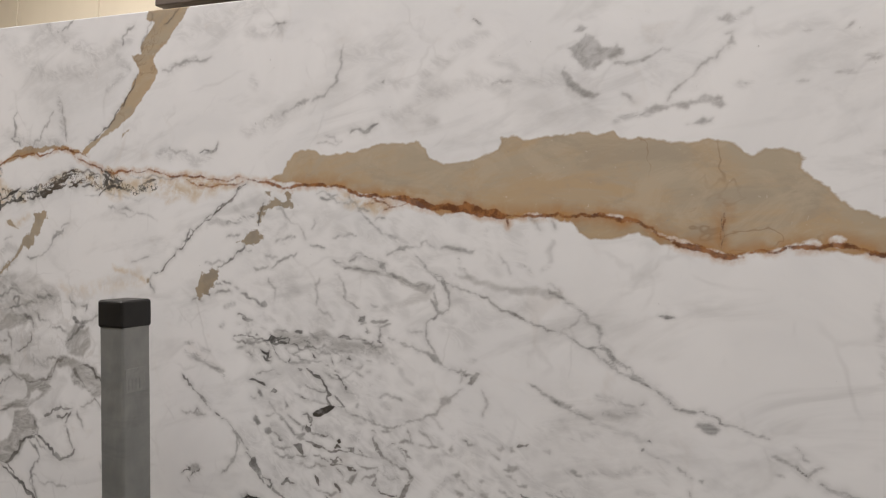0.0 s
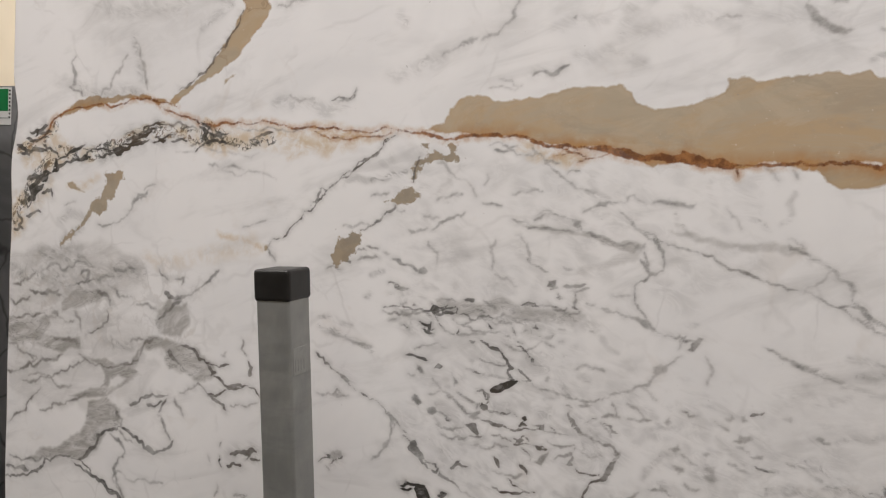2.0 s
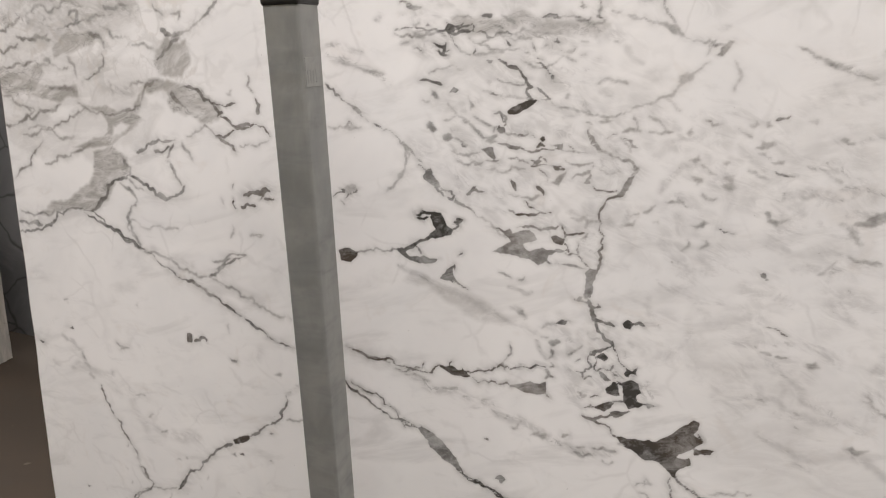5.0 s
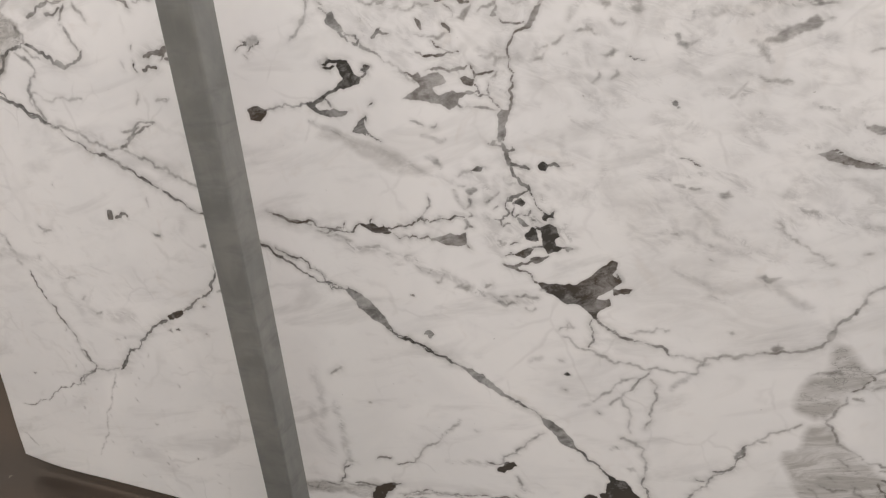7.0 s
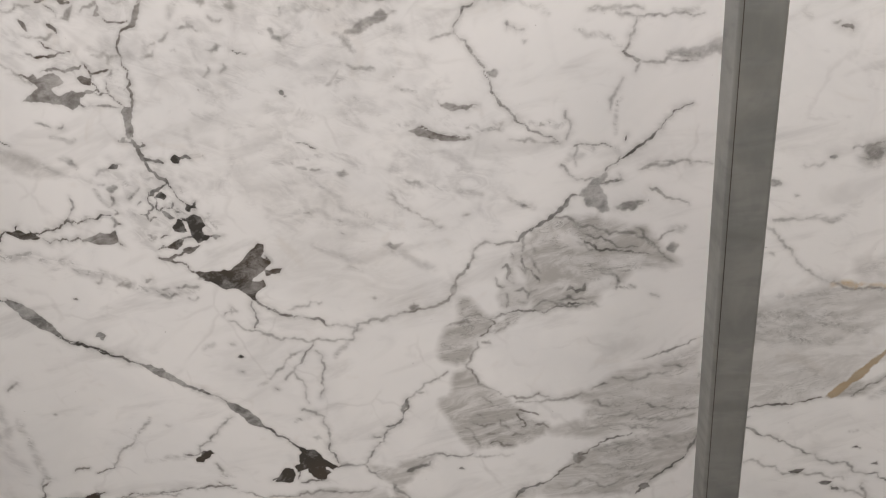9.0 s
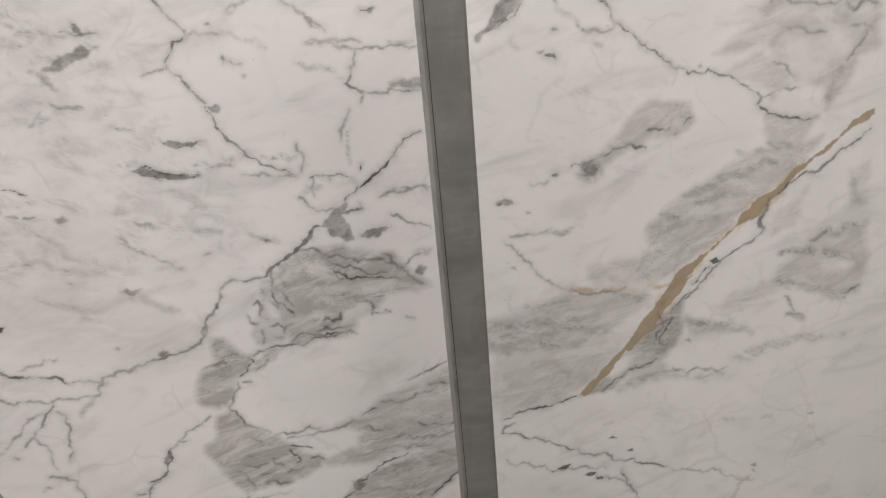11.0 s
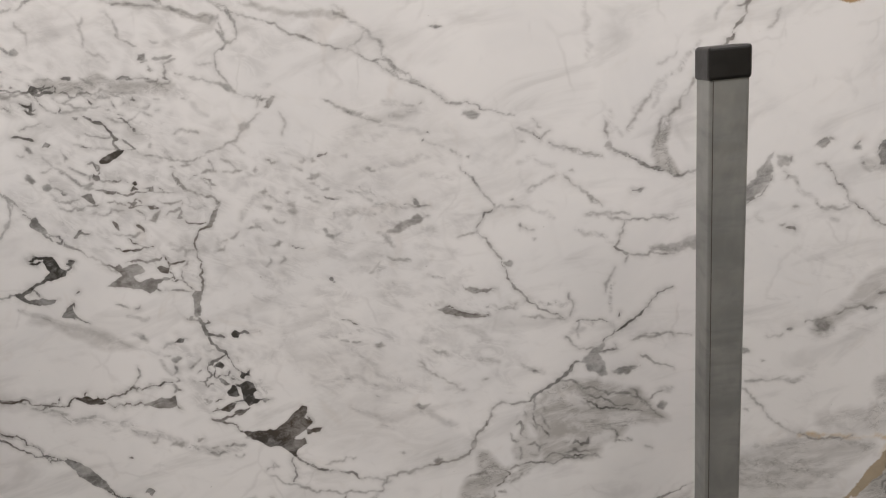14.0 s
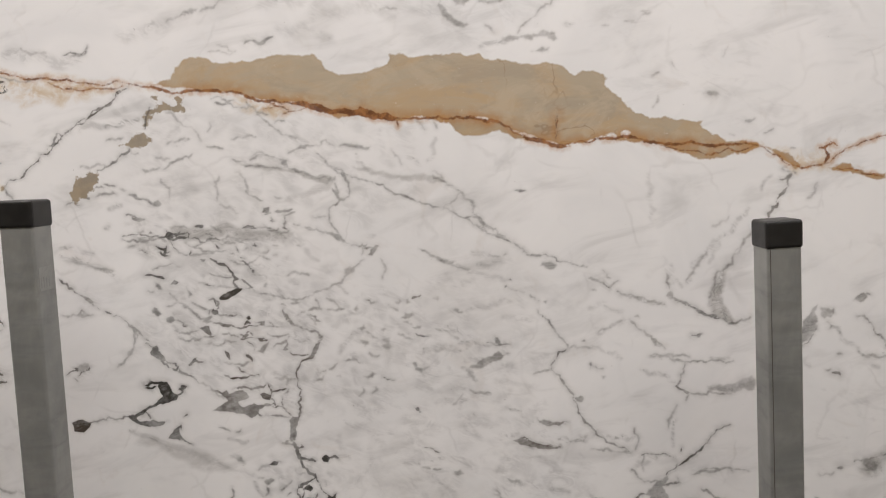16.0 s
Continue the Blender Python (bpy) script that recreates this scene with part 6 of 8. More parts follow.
# left side, web under the gold, upper left
haze(6.3, 0.5, -1821, 1269, -1761, 1273, -1716, 1284, -1700, 1265, -1722, 1245, -1700, 1240, -1625, 1250, -1622, 1225, -1669, 1211, -1714, 1215, -1761, 1223, -1821, 1223)
haze(6.2, 0.4, -1793, 1267, -1731, 1278, -1724, 1251, -1776, 1233)
haze(5.9, 0.45, -1677, 1313, -1656, 1332, -1628, 1352, -1584, 1350, -1556, 1344, -1577, 1323, -1612, 1314, -1641, 1305, -1674, 1293)
haze(5.2, 0.45, -1433, 1320, -1417, 1337, -1407, 1351, -1394, 1334, -1368, 1342, -1361, 1327, -1367, 1294, -1379, 1277, -1405, 1274, -1432, 1282, -1440, 1301)
haze(5.3, 0.45, -1468, 1256, -1438, 1271, -1392, 1265, -1353, 1256, -1327, 1246, -1302, 1233, -1295, 1218, -1323, 1198, -1345, 1198, -1377, 1207, -1403, 1212, -1417, 1235, -1457, 1241)
haze(5.3, 0.5, -1468, 1247, -1475, 1222, -1483, 1202, -1466, 1191, -1496, 1176, -1530, 1154, -1558, 1134, -1601, 1128, -1652, 1126, -1623, 1136, -1571, 1154, -1559, 1179, -1569, 1194, -1610, 1206, -1625, 1214, -1581, 1210, -1532, 1205, -1497, 1209, -1481, 1238)
haze(5.8, 0.5, -1601, 1122, -1551, 1137, -1519, 1117, -1516, 1089, -1549, 1069, -1563, 1048, -1594, 1019, -1620, 998, -1650, 1004, -1680, 993, -1757, 979, -1726, 1003, -1665, 1025, -1621, 1055, -1604, 1081)
clear(6, 0.9, -1706, 1189, -1669, 1208, -1639, 1205, -1653, 1184, -1691, 1176)
clear(5.6, 0.9, -1545, 1175, -1524, 1185, -1507, 1180, -1530, 1160, -1549, 1155)
clear(5.3, 0.9, -1464, 1240, -1417, 1249, -1410, 1236, -1430, 1223, -1459, 1222)
crack(3.2, 0.4, -1821, 1269, -1777, 1276, -1731, 1285, -1685, 1294)
crack(2.9, 0.45, -1611, 1252, -1590, 1263, -1568, 1276, -1555, 1291, -1558, 1308)
crack(3.6, 0.42, -1625, 1214, -1603, 1203, -1567, 1200, -1531, 1200, -1497, 1209, -1476, 1225)
crack(3.4, 0.4, -1476, 1225, -1468, 1245, -1458, 1260, -1431, 1269)
crack(4, 0.4, -1820, 1157, -1775, 1167, -1737, 1179, -1699, 1193, -1669, 1208)
crack(3.9, 0.4, -1775, 1141, -1729, 1154, -1683, 1167, -1653, 1180, -1632, 1192, -1610, 1206)
crack(3.2, 0.42, -1818, 1046, -1790, 1070, -1759, 1100, -1736, 1120, -1725, 1134)
crack(3.3, 0.4, -1727, 1086, -1682, 1105, -1637, 1120, -1594, 1138)
crack(3.1, 0.42, -1760, 1176, -1737, 1191, -1757, 1198)
crack(4.9, 0.4, -1805, 978, -1757, 979, -1718, 990)
crack(4.1, 0.5, -1817, 932, -1788, 935, -1756, 943, -1725, 963, -1710, 987, -1680, 997, -1642, 1003, -1620, 1000)
crack(6.5, 0.45, -1817, 954, -1788, 952, -1756, 953)
crack(3.7, 0.6, -1620, 1000, -1598, 990, -1576, 973, -1547, 958, -1511, 937)
crack(4.4, 0.5, -1620, 1000, -1600, 1013, -1589, 1028, -1572, 1047, -1561, 1063, -1538, 1073, -1513, 1082)
crack(4.2, 0.5, -1513, 1082, -1491, 1074, -1479, 1067)
crack(5.5, 0.5, -1480, 1071, -1463, 1063, -1457, 1050)
crack(6.7, 0.48, -1457, 1050, -1435, 1045, -1412, 1053, -1393, 1065, -1388, 1077)
crack(5.2, 0.42, -1396, 1078, -1407, 1091, -1413, 1108, -1424, 1119)
crack(4.6, 0.45, -1424, 1126, -1417, 1140, -1407, 1155)
crack(4.1, 0.5, -1495, 1133, -1468, 1148, -1441, 1159, -1415, 1158, -1404, 1162)
crack(4.1, 0.45, -1495, 1129, -1473, 1139)
crack(4, 0.5, -1454, 1137, -1435, 1135, -1414, 1147)
crack(5, 0.38, -1541, 1066, -1515, 1052, -1503, 1033, -1517, 1022, -1528, 1002, -1533, 978)
crack(2.8, 0.38, -1533, 978, -1521, 962, -1501, 946)
crack(3.5, 0.4, -1521, 1076, -1499, 1059, -1485, 1057)
crack(4.2, 0.38, -1529, 1115, -1513, 1099, -1516, 1081)
crack(3.9, 0.45, -1432, 1304, -1417, 1318, -1399, 1335, -1381, 1347)
crack(4.5, 0.42, -1399, 1339, -1376, 1352, -1354, 1362, -1336, 1374)
crack(3.7, 0.42, -1336, 1374, -1317, 1390, -1298, 1409)
crack(3.9, 0.45, -1421, 1358, -1410, 1349, -1394, 1346)
crack(3.8, 0.4, -1395, 1384, -1377, 1388, -1382, 1372)
crack(3.3, 0.4, -1435, 1400, -1427, 1388, -1413, 1380)
crack(3.3, 0.35, -1486, 1327, -1460, 1331, -1439, 1324)
crack(5.1, 0.42, -1404, 1250, -1393, 1232, -1377, 1224)
crack(3.9, 0.5, -1379, 1260, -1359, 1258, -1340, 1247, -1324, 1239)
crack(3.1, 0.6, -1324, 1239, -1307, 1232, -1289, 1230, -1270, 1237)
crack(3.1, 0.5, -1317, 1231, -1299, 1219, -1308, 1211)
crack(3.1, 0.55, -1301, 1212, -1282, 1204, -1257, 1199, -1233, 1202)
crack(4.4, 0.65, -1315, 1178, -1300, 1176, -1285, 1182, -1273, 1190)
crack(3, 0.6, -1273, 1190, -1251, 1195, -1227, 1203, -1208, 1193, -1200, 1184)
crack(3.1, 0.5, -1312, 1174, -1292, 1165, -1272, 1151)
crack(2.4, 0.4, -1262, 1162, -1232, 1165, -1203, 1177)
crack(3.2, 0.45, -1345, 1185, -1336, 1195, -1323, 1186, -1312, 1172)
crack(3.2, 0.38, -1376, 1170, -1357, 1181, -1343, 1189)
crack(3.2, 0.35, -1388, 1157, -1375, 1142, -1367, 1126)
crack(3.5, 0.45, -1242, 1286, -1244, 1269, -1232, 1258)
crack(4.7, 0.5, -1229, 1250, -1221, 1237, -1226, 1222)
patch(2, 0.35, -1288, 1253, -1276, 1261, -1278, 1250)
crack(3.6, 0.6, -1283, 1066, -1280, 1049, -1275, 1044)
crack(4.9, 0.6, -1259, 1072, -1240, 1080, -1220, 1081, -1204, 1086)
crack(4.3, 0.65, -1265, 1050, -1251, 1057, -1234, 1055)
crack(3, 0.5, -1225, 1068, -1215, 1080)
crack(3, 0.6, -1216, 1071, -1196, 1072)
crack(3.1, 0.45, -1282, 1083, -1279, 1092)
crack(2.4, 0.5, -1241, 997, -1225, 1002)
crack(2.2, 0.3, -1308, 1062, -1303, 1050)
crack(2.8, 0.28, -1526, 991, -1464, 989, -1410, 990)
crack(2.5, 0.3, -1286, 1012, -1291, 988)
patch(2, 0.45, -1701, 1334, -1683, 1340, -1689, 1328)
crack(4.6, 0.4, -1762, 1331, -1731, 1327, -1701, 1332, -1671, 1325)
crack(4.4, 0.38, -1657, 1349, -1628, 1358, -1599, 1365, -1571, 1374, -1543, 1377)
crack(4.3, 0.38, -1628, 1374, -1607, 1383, -1613, 1364)
crack(4.7, 0.38, -1810, 1339, -1778, 1353, -1748, 1367)
crack(4.4, 0.35, -1717, 1379, -1687, 1390, -1658, 1388, -1629, 1399)
crack(4.1, 0.35, -1556, 1358, -1535, 1351, -1528, 1338, -1500, 1341)
crack(4.1, 0.38, -1543, 1392, -1515, 1390, -1488, 1396)
crack(4.2, 0.4, -1584, 1344, -1556, 1336, -1550, 1320)
crack(4.7, 0.4, -1822, 1312, -1787, 1308, -1762, 1317)
crack(4, 0.35, -1821, 1217, -1792, 1213, -1767, 1199, -1745, 1185)
crack(5.3, 0.35, -1700, 1242, -1655, 1242, -1625, 1234)
crack(4.4, 0.35, -1641, 1300, -1626, 1284, -1623, 1262)
crack(4.4, 0.35, -1700, 1290, -1670, 1280, -1641, 1280)
crack(2.8, 0.3, -1547, 1259, -1539, 1237)
crack(4.1, 0.35, -1498, 1253, -1468, 1261)
crack(3.9, 0.3, -1760, 1153, -1698, 1156, -1638, 1150)
wisp(21, 0.3, -1733, 1412, -1658, 1406, -1600, 1388)
wisp(21.7, 0.28, -1810, 1372, -1732, 1366, -1657, 1349)
wisp(20, 0.28, -1642, 1362, -1557, 1380, -1475, 1391)
wisp(14.8, 0.25, -1703, 1425, -1629, 1424)
wisp(14.1, 0.25, -1554, 1247, -1498, 1242)
haze(9.5, 0.2, -1817, 1406, -1673, 1427, -1475, 1408, -1461, 1366, -1556, 1336, -1671, 1314, -1815, 1300)
haze(9.5, 0.14, -1815, 1289, -1612, 1302, -1472, 1300, -1417, 1240, -1468, 1146, -1667, 1095, -1807, 1123)
crack(2.1, 0.4, -1250, 1490, -1204, 1504)
ochre(2, 0.55, -1576, 1576, -1555, 1579, -1527, 1584, -1526, 1567, -1540, 1554, -1547, 1528, -1566, 1527, -1566, 1506, -1581, 1494, -1602, 1496, -1619, 1478, -1644, 1456, -1650, 1442, -1673, 1436, -1685, 1424, -1674, 1448, -1647, 1461, -1622, 1486, -1611, 1509, -1600, 1527, -1580, 1533, -1572, 1553)
ochre(2, 0.1, -1670, 1554, -1655, 1558, -1643, 1548, -1623, 1537, -1646, 1539, -1664, 1545)
stain(11.6, 0.5, -1664, 1547, -1632, 1555, -1611, 1564, -1590, 1569, -1632, 1546)
stain(9.5, 0.5, -1822, 1523, -1781, 1530, -1777, 1478, -1795, 1443, -1820, 1430)
stain(12, 0.4, -1765, 1514, -1720, 1527, -1713, 1561, -1735, 1515, -1765, 1485)
shard(2, 0.85, -1554, 1623, -1535, 1631, -1508, 1636, -1513, 1623, -1532, 1616, -1552, 1616)
crack(5.2, 0.75, -1706, 1584, -1688, 1587, -1662, 1594, -1633, 1599, -1612, 1606)
crack(5.8, 0.8, -1700, 1600, -1694, 1584, -1709, 1575)
crack(4.4, 0.7, -1697, 1600, -1677, 1605, -1662, 1616, -1639, 1623, -1626, 1630)
crack(4.4, 0.7, -1648, 1610, -1636, 1601, -1622, 1604, -1619, 1617, -1602, 1624)
crack(4.2, 0.7, -1605, 1622, -1582, 1624, -1563, 1618, -1554, 1616)
crack(4.1, 0.7, -1590, 1611, -1568, 1614, -1552, 1618)
crack(5.4, 0.75, -1514, 1632, -1487, 1636, -1468, 1643)
crack(4.1, 0.7, -1522, 1642, -1501, 1647, -1479, 1658, -1456, 1664)
crack(3.4, 0.65, -1525, 1651, -1503, 1655, -1480, 1666, -1456, 1673, -1430, 1671)
crack(4.6, 0.75, -1460, 1637, -1442, 1643, -1429, 1642)
crack(3.8, 0.65, -1455, 1647, -1429, 1648, -1409, 1652)
crack(3.2, 0.6, -1416, 1640, -1398, 1644, -1378, 1642)
crack(2.6, 0.45, -1430, 1673, -1392, 1671, -1354, 1663)
crack(7.5, 0.72, -1765, 1530, -1757, 1546, -1742, 1560, -1721, 1570)
crack(7.5, 0.7, -1771, 1513, -1759, 1521, -1750, 1537, -1732, 1549)
crack(6.1, 0.65, -1775, 1557, -1751, 1564, -1730, 1572, -1706, 1573)
crack(4.6, 0.6, -1781, 1511, -1774, 1499, -1765, 1514)
crack(4.5, 0.6, -1735, 1531, -1711, 1539, -1708, 1523)
crack(4.7, 0.6, -1802, 1486, -1789, 1471, -1799, 1463, -1786, 1455)
crack(4.6, 0.55, -1780, 1483, -1759, 1489, -1737, 1492)
crack(4.7, 0.5, -1814, 1453, -1795, 1457)
crack(6.1, 0.62, -1810, 1627, -1792, 1620, -1773, 1616, -1749, 1619, -1724, 1615)
crack(5.3, 0.6, -1783, 1641, -1764, 1635, -1743, 1639, -1722, 1646)
crack(4.6, 0.6, -1774, 1653, -1752, 1657, -1731, 1651, -1713, 1655)
crack(5.2, 0.65, -1758, 1644, -1749, 1655, -1725, 1667)
crack(4.7, 0.6, -1798, 1611, -1773, 1607, -1761, 1619)
crack(4.5, 0.6, -1737, 1630, -1718, 1622, -1706, 1615, -1694, 1604)
crack(4.3, 0.6, -1354, 1669, -1339, 1659, -1346, 1649, -1333, 1645)
crack(4.3, 0.65, -1334, 1659, -1319, 1651, -1309, 1659)
crack(4.8, 0.7, -1340, 1641, -1321, 1643, -1308, 1639, -1289, 1641)
crack(3.7, 0.6, -1362, 1622, -1350, 1632, -1335, 1639)
crack(3.6, 0.55, -1324, 1667, -1309, 1653, -1299, 1647)
crack(3.5, 0.5, -1303, 1635, -1284, 1638, -1267, 1638)
crack(3.5, 0.55, -1244, 1646, -1230, 1652, -1219, 1656, -1198, 1660)
crack(3.5, 0.5, -1241, 1638, -1225, 1642)
crack(2.5, 0.4, -1373, 1634, -1358, 1640, -1362, 1628)
crack(2.2, 0.3, -1329, 1600, -1290, 1597, -1254, 1592)
crack(3.4, 0.4, -1587, 1475, -1559, 1477, -1537, 1482, -1521, 1492, -1510, 1503)
crack(4, 0.38, -1510, 1505, -1500, 1523, -1490, 1538, -1466, 1548)
crack(4, 0.38, -1492, 1532, -1471, 1535)
crack(3.9, 0.35, -1476, 1547, -1463, 1556, -1450, 1559)
wisp(11.8, 0.25, -1689, 1478, -1645, 1490, -1616, 1487)
crack(2.6, 0.3, -1675, 1509, -1646, 1517)
crack(2.8, 0.3, -1593, 1719, -1566, 1739, -1546, 1770, -1526, 1802)
wisp(11.8, 0.28, -1688, 1424, -1659, 1451, -1630, 1466)
crack(1.6, 0.62, -960, 1659, -1031, 1602, -1079, 1566, -1093, 1548, -1146, 1501, -1197, 1458)
crack(2, 0.5, -972, 1650, -1011, 1618, -1052, 1586, -1083, 1562, -1114, 1534)
crack(2.8, 0.4, -1199, 1456, -1187, 1443, -1180, 1434)
ochre(2, 0.2, -1204, 1460, -1195, 1463, -1197, 1450, -1204, 1450)
ochre(2, 0.75, -914, 1645, -900, 1645, -902, 1631, -882, 1631, -865, 1632, -870, 1646, -853, 1644, -856, 1632, -838, 1623, -846, 1620, -872, 1619, -891, 1618, -907, 1613, -918, 1598, -914, 1612, -909, 1624, -902, 1631)
ochre(2, 0.75, -930, 1605, -919, 1618, -911, 1623, -912, 1613, -918, 1600, -923, 1585, -928, 1576, -933, 1585, -925, 1594)
ochre(2, 0.75, -961, 1554, -952, 1564, -938, 1572, -926, 1576, -920, 1565, -910, 1562, -919, 1552, -933, 1546, -948, 1543, -955, 1547, -975, 1546)
ochre(2, 0.75, -1069, 1457, -1061, 1473, -1049, 1485, -1030, 1494, -1016, 1497, -1013, 1482, -1021, 1470, -1031, 1454, -1039, 1444, -1051, 1439, -1058, 1433, -1067, 1442, -1078, 1456)
crack(3.9, 0.5, -915, 1625, -920, 1612, -925, 1598, -925, 1583)
crack(3, 0.5, -955, 1545, -962, 1533, -974, 1527)
crack(2.5, 0.45, -974, 1527, -986, 1515, -1002, 1505, -1020, 1497)
crack(2.1, 0.3, -1050, 1504, -1027, 1504, -1002, 1509)
crack(2.5, 0.4, -951, 1534, -938, 1535)
crack(2.1, 0.35, -1000, 1556, -984, 1559, -968, 1563)
crack(2.1, 0.4, -1020, 1447, -1003, 1454, -981, 1454)
crack(2.6, 0.45, -1004, 1473, -992, 1470, -983, 1469)
crack(2.6, 0.45, -1021, 1464, -1004, 1465)
patch(2, 0.5, -1041, 1444, -1026, 1447, -1032, 1438)
crack(2.2, 0.45, -1077, 1429, -1066, 1434, -1051, 1429)
wisp(7.4, 0.3, -1051, 1575, -1010, 1582, -969, 1591, -939, 1599)
crack(2.4, 0.3, -882, 1555, -860, 1562, -849, 1568)
wisp(5.7, 0.3, -863, 1551, -841, 1566)
crack(2.5, 0.35, -929, 1504, -909, 1505, -897, 1509)
crack(3.3, 0.42, -889, 1506, -876, 1518, -867, 1522)
crack(2.4, 0.4, -867, 1522, -852, 1528, -834, 1538)
crack(1.8, 0.3, -904, 1527, -890, 1524, -877, 1527)
crack(2.5, 0.45, -960, 1414, -940, 1408, -924, 1407)
crack(3, 0.42, -954, 1454, -936, 1446, -917, 1443, -905, 1437)
patch(2, 0.45, -909, 1440, -898, 1447, -892, 1438, -903, 1433)
crack(2, 0.3, -973, 1464, -963, 1461)
wisp(6.2, 0.3, -994, 1424, -971, 1432)
crack(2.4, 0.28, -894, 1487, -878, 1470, -877, 1452)
crack(1.9, 0.25, -885, 1615, -866, 1605, -842, 1589, -823, 1578)
crack(1.9, 0.28, -823, 1578, -817, 1564)
crack(1.9, 0.28, -805, 1582, -800, 1599)
crack(2.3, 0.4, -805, 1553, -790, 1554, -774, 1551)
crack(2, 0.28, -784, 1450, -784, 1468, -788, 1485, -781, 1496)
crack(1.8, 0.28, -748, 1507, -731, 1494, -724, 1472)
crack(1.8, 0.25, -778, 1443, -760, 1439, -741, 1426)
crack(1.8, 0.3, -759, 1569, -737, 1572, -711, 1576)
crack(1.9, 0.4, -728, 1470, -713, 1460, -695, 1453)
crack(2.6, 0.35, -672, 1462, -658, 1459)
crack(3.4, 0.45, -693, 1438, -683, 1440, -684, 1431)
patch(2, 0.45, -697, 1430, -693, 1438, -682, 1438, -685, 1429)
crack(2.6, 0.45, -670, 1433, -655, 1434, -638, 1439)
crack(2.5, 0.45, -656, 1430, -651, 1420, -652, 1410)
crack(2.6, 0.4, -678, 1420, -671, 1415)
crack(1.9, 0.42, -756, 1531, -744, 1528, -728, 1526)
crack(3.1, 0.42, -721, 1531, -709, 1540, -696, 1544, -682, 1540, -666, 1536, -651, 1531)
patch(2, 0.42, -658, 1536, -649, 1533, -647, 1521, -655, 1523, -662, 1527)
crack(2.6, 0.38, -716, 1540, -708, 1547, -696, 1546)
crack(1.9, 0.42, -738, 1521, -712, 1519, -685, 1518, -662, 1517, -648, 1520)
crack(3.3, 0.4, -647, 1518, -626, 1512, -605, 1507, -586, 1501, -563, 1503)
haze(3.6, 0.35, -744, 1525, -703, 1523, -660, 1516, -635, 1517, -601, 1506, -561, 1505, -568, 1491, -584, 1493, -617, 1501, -651, 1513, -703, 1515)
haze(4.8, 0.2, -592, 1489, -560, 1495, -567, 1479, -615, 1463, -647, 1452, -673, 1451, -640, 1467)
crack(1.9, 0.4, -731, 1643, -722, 1633, -709, 1619, -691, 1606, -678, 1596)
crack(2.3, 0.4, -799, 1645, -772, 1644, -754, 1644)
crack(2.3, 0.4, -790, 1638, -766, 1637, -745, 1632)
crack(1.8, 0.4, -713, 1624, -700, 1623, -687, 1620)
crack(2.1, 0.4, -675, 1603, -667, 1610, -657, 1609)
crack(1.8, 0.35, -745, 1632, -730, 1629, -725, 1634)
stain(7, 0.5, -754, 1644, -701, 1635, -659, 1636, -642, 1631, -674, 1612, -709, 1623, -744, 1629)
rust(1.5, -661, 1622, -642, 1628, -626, 1631, -602, 1635)
rust(1.4, -696, 1630, -676, 1635, -659, 1641)
crack(1.8, 0.35, -678, 1596, -656, 1582, -630, 1578)
wisp(6.6, 0.2, -655, 1570, -639, 1579, -605, 1564)
crack(2.9, 0.38, -647, 1548, -637, 1554, -624, 1561, -611, 1564)
crack(1.8, 0.3, -611, 1564, -589, 1563, -557, 1564)
crack(2.7, 0.38, -549, 1565, -534, 1568, -518, 1566, -511, 1565)
patch(2, 0.36, -529, 1570, -511, 1568, -488, 1567, -498, 1560, -514, 1563)
crack(2, 0.35, -596, 1551, -584, 1543, -574, 1532, -562, 1523)
crack(1.7, 0.35, -562, 1523, -554, 1517, -546, 1512)
crack(1.7, 0.42, -562, 1523, -538, 1513, -506, 1503, -476, 1497, -461, 1494)
crack(2, 0.42, -461, 1494, -445, 1482, -427, 1477, -401, 1468, -372, 1461, -343, 1454)
crack(1.8, 0.42, -343, 1454, -322, 1446, -301, 1436, -288, 1430)
crack(1.7, 0.42, -288, 1430, -274, 1421, -256, 1412)
crack(1.4, 0.28, -343, 1452, -330, 1463, -318, 1474, -311, 1486)
haze(3.8, 0.3, -523, 1527, -493, 1527, -462, 1521, -447, 1515, -418, 1514, -376, 1517, -344, 1514, -340, 1502, -375, 1504, -418, 1504, -447, 1506, -477, 1512, -508, 1520)
crack(2, 0.38, -366, 1517, -355, 1512, -343, 1506, -339, 1504)
crack(1.5, 0.38, -339, 1500, -319, 1491, -305, 1483, -291, 1472)
crack(3.9, 0.34, -291, 1472, -283, 1459, -284, 1447)
crack(2.3, 0.4, -282, 1444, -271, 1433, -261, 1423)
crack(2.1, 0.35, -367, 1525, -355, 1519, -348, 1514)
wisp(5.1, 0.26, -414, 1549, -399, 1543, -391, 1534)
crack(1.5, 0.3, -448, 1563, -435, 1551, -427, 1535)
wisp(5.8, 0.2, -470, 1578, -470, 1601)
wisp(4.9, 0.2, -378, 1543, -365, 1559, -363, 1590)
crack(1.4, 0.3, -405, 1621, -390, 1612, -385, 1604)
crack(1.4, 0.28, -368, 1620, -362, 1608)
wisp(4.5, 0.25, -516, 1551, -512, 1535, -492, 1520)
crack(2.7, 0.4, -544, 1514, -536, 1506, -529, 1495, -527, 1484, -527, 1471)
crack(2.3, 0.42, -527, 1469, -538, 1460, -550, 1453, -562, 1447)
patch(2, 0.34, -569, 1504, -555, 1507, -559, 1495, -571, 1491)
crack(2.3, 0.4, -557, 1495, -552, 1484, -548, 1476, -554, 1471)
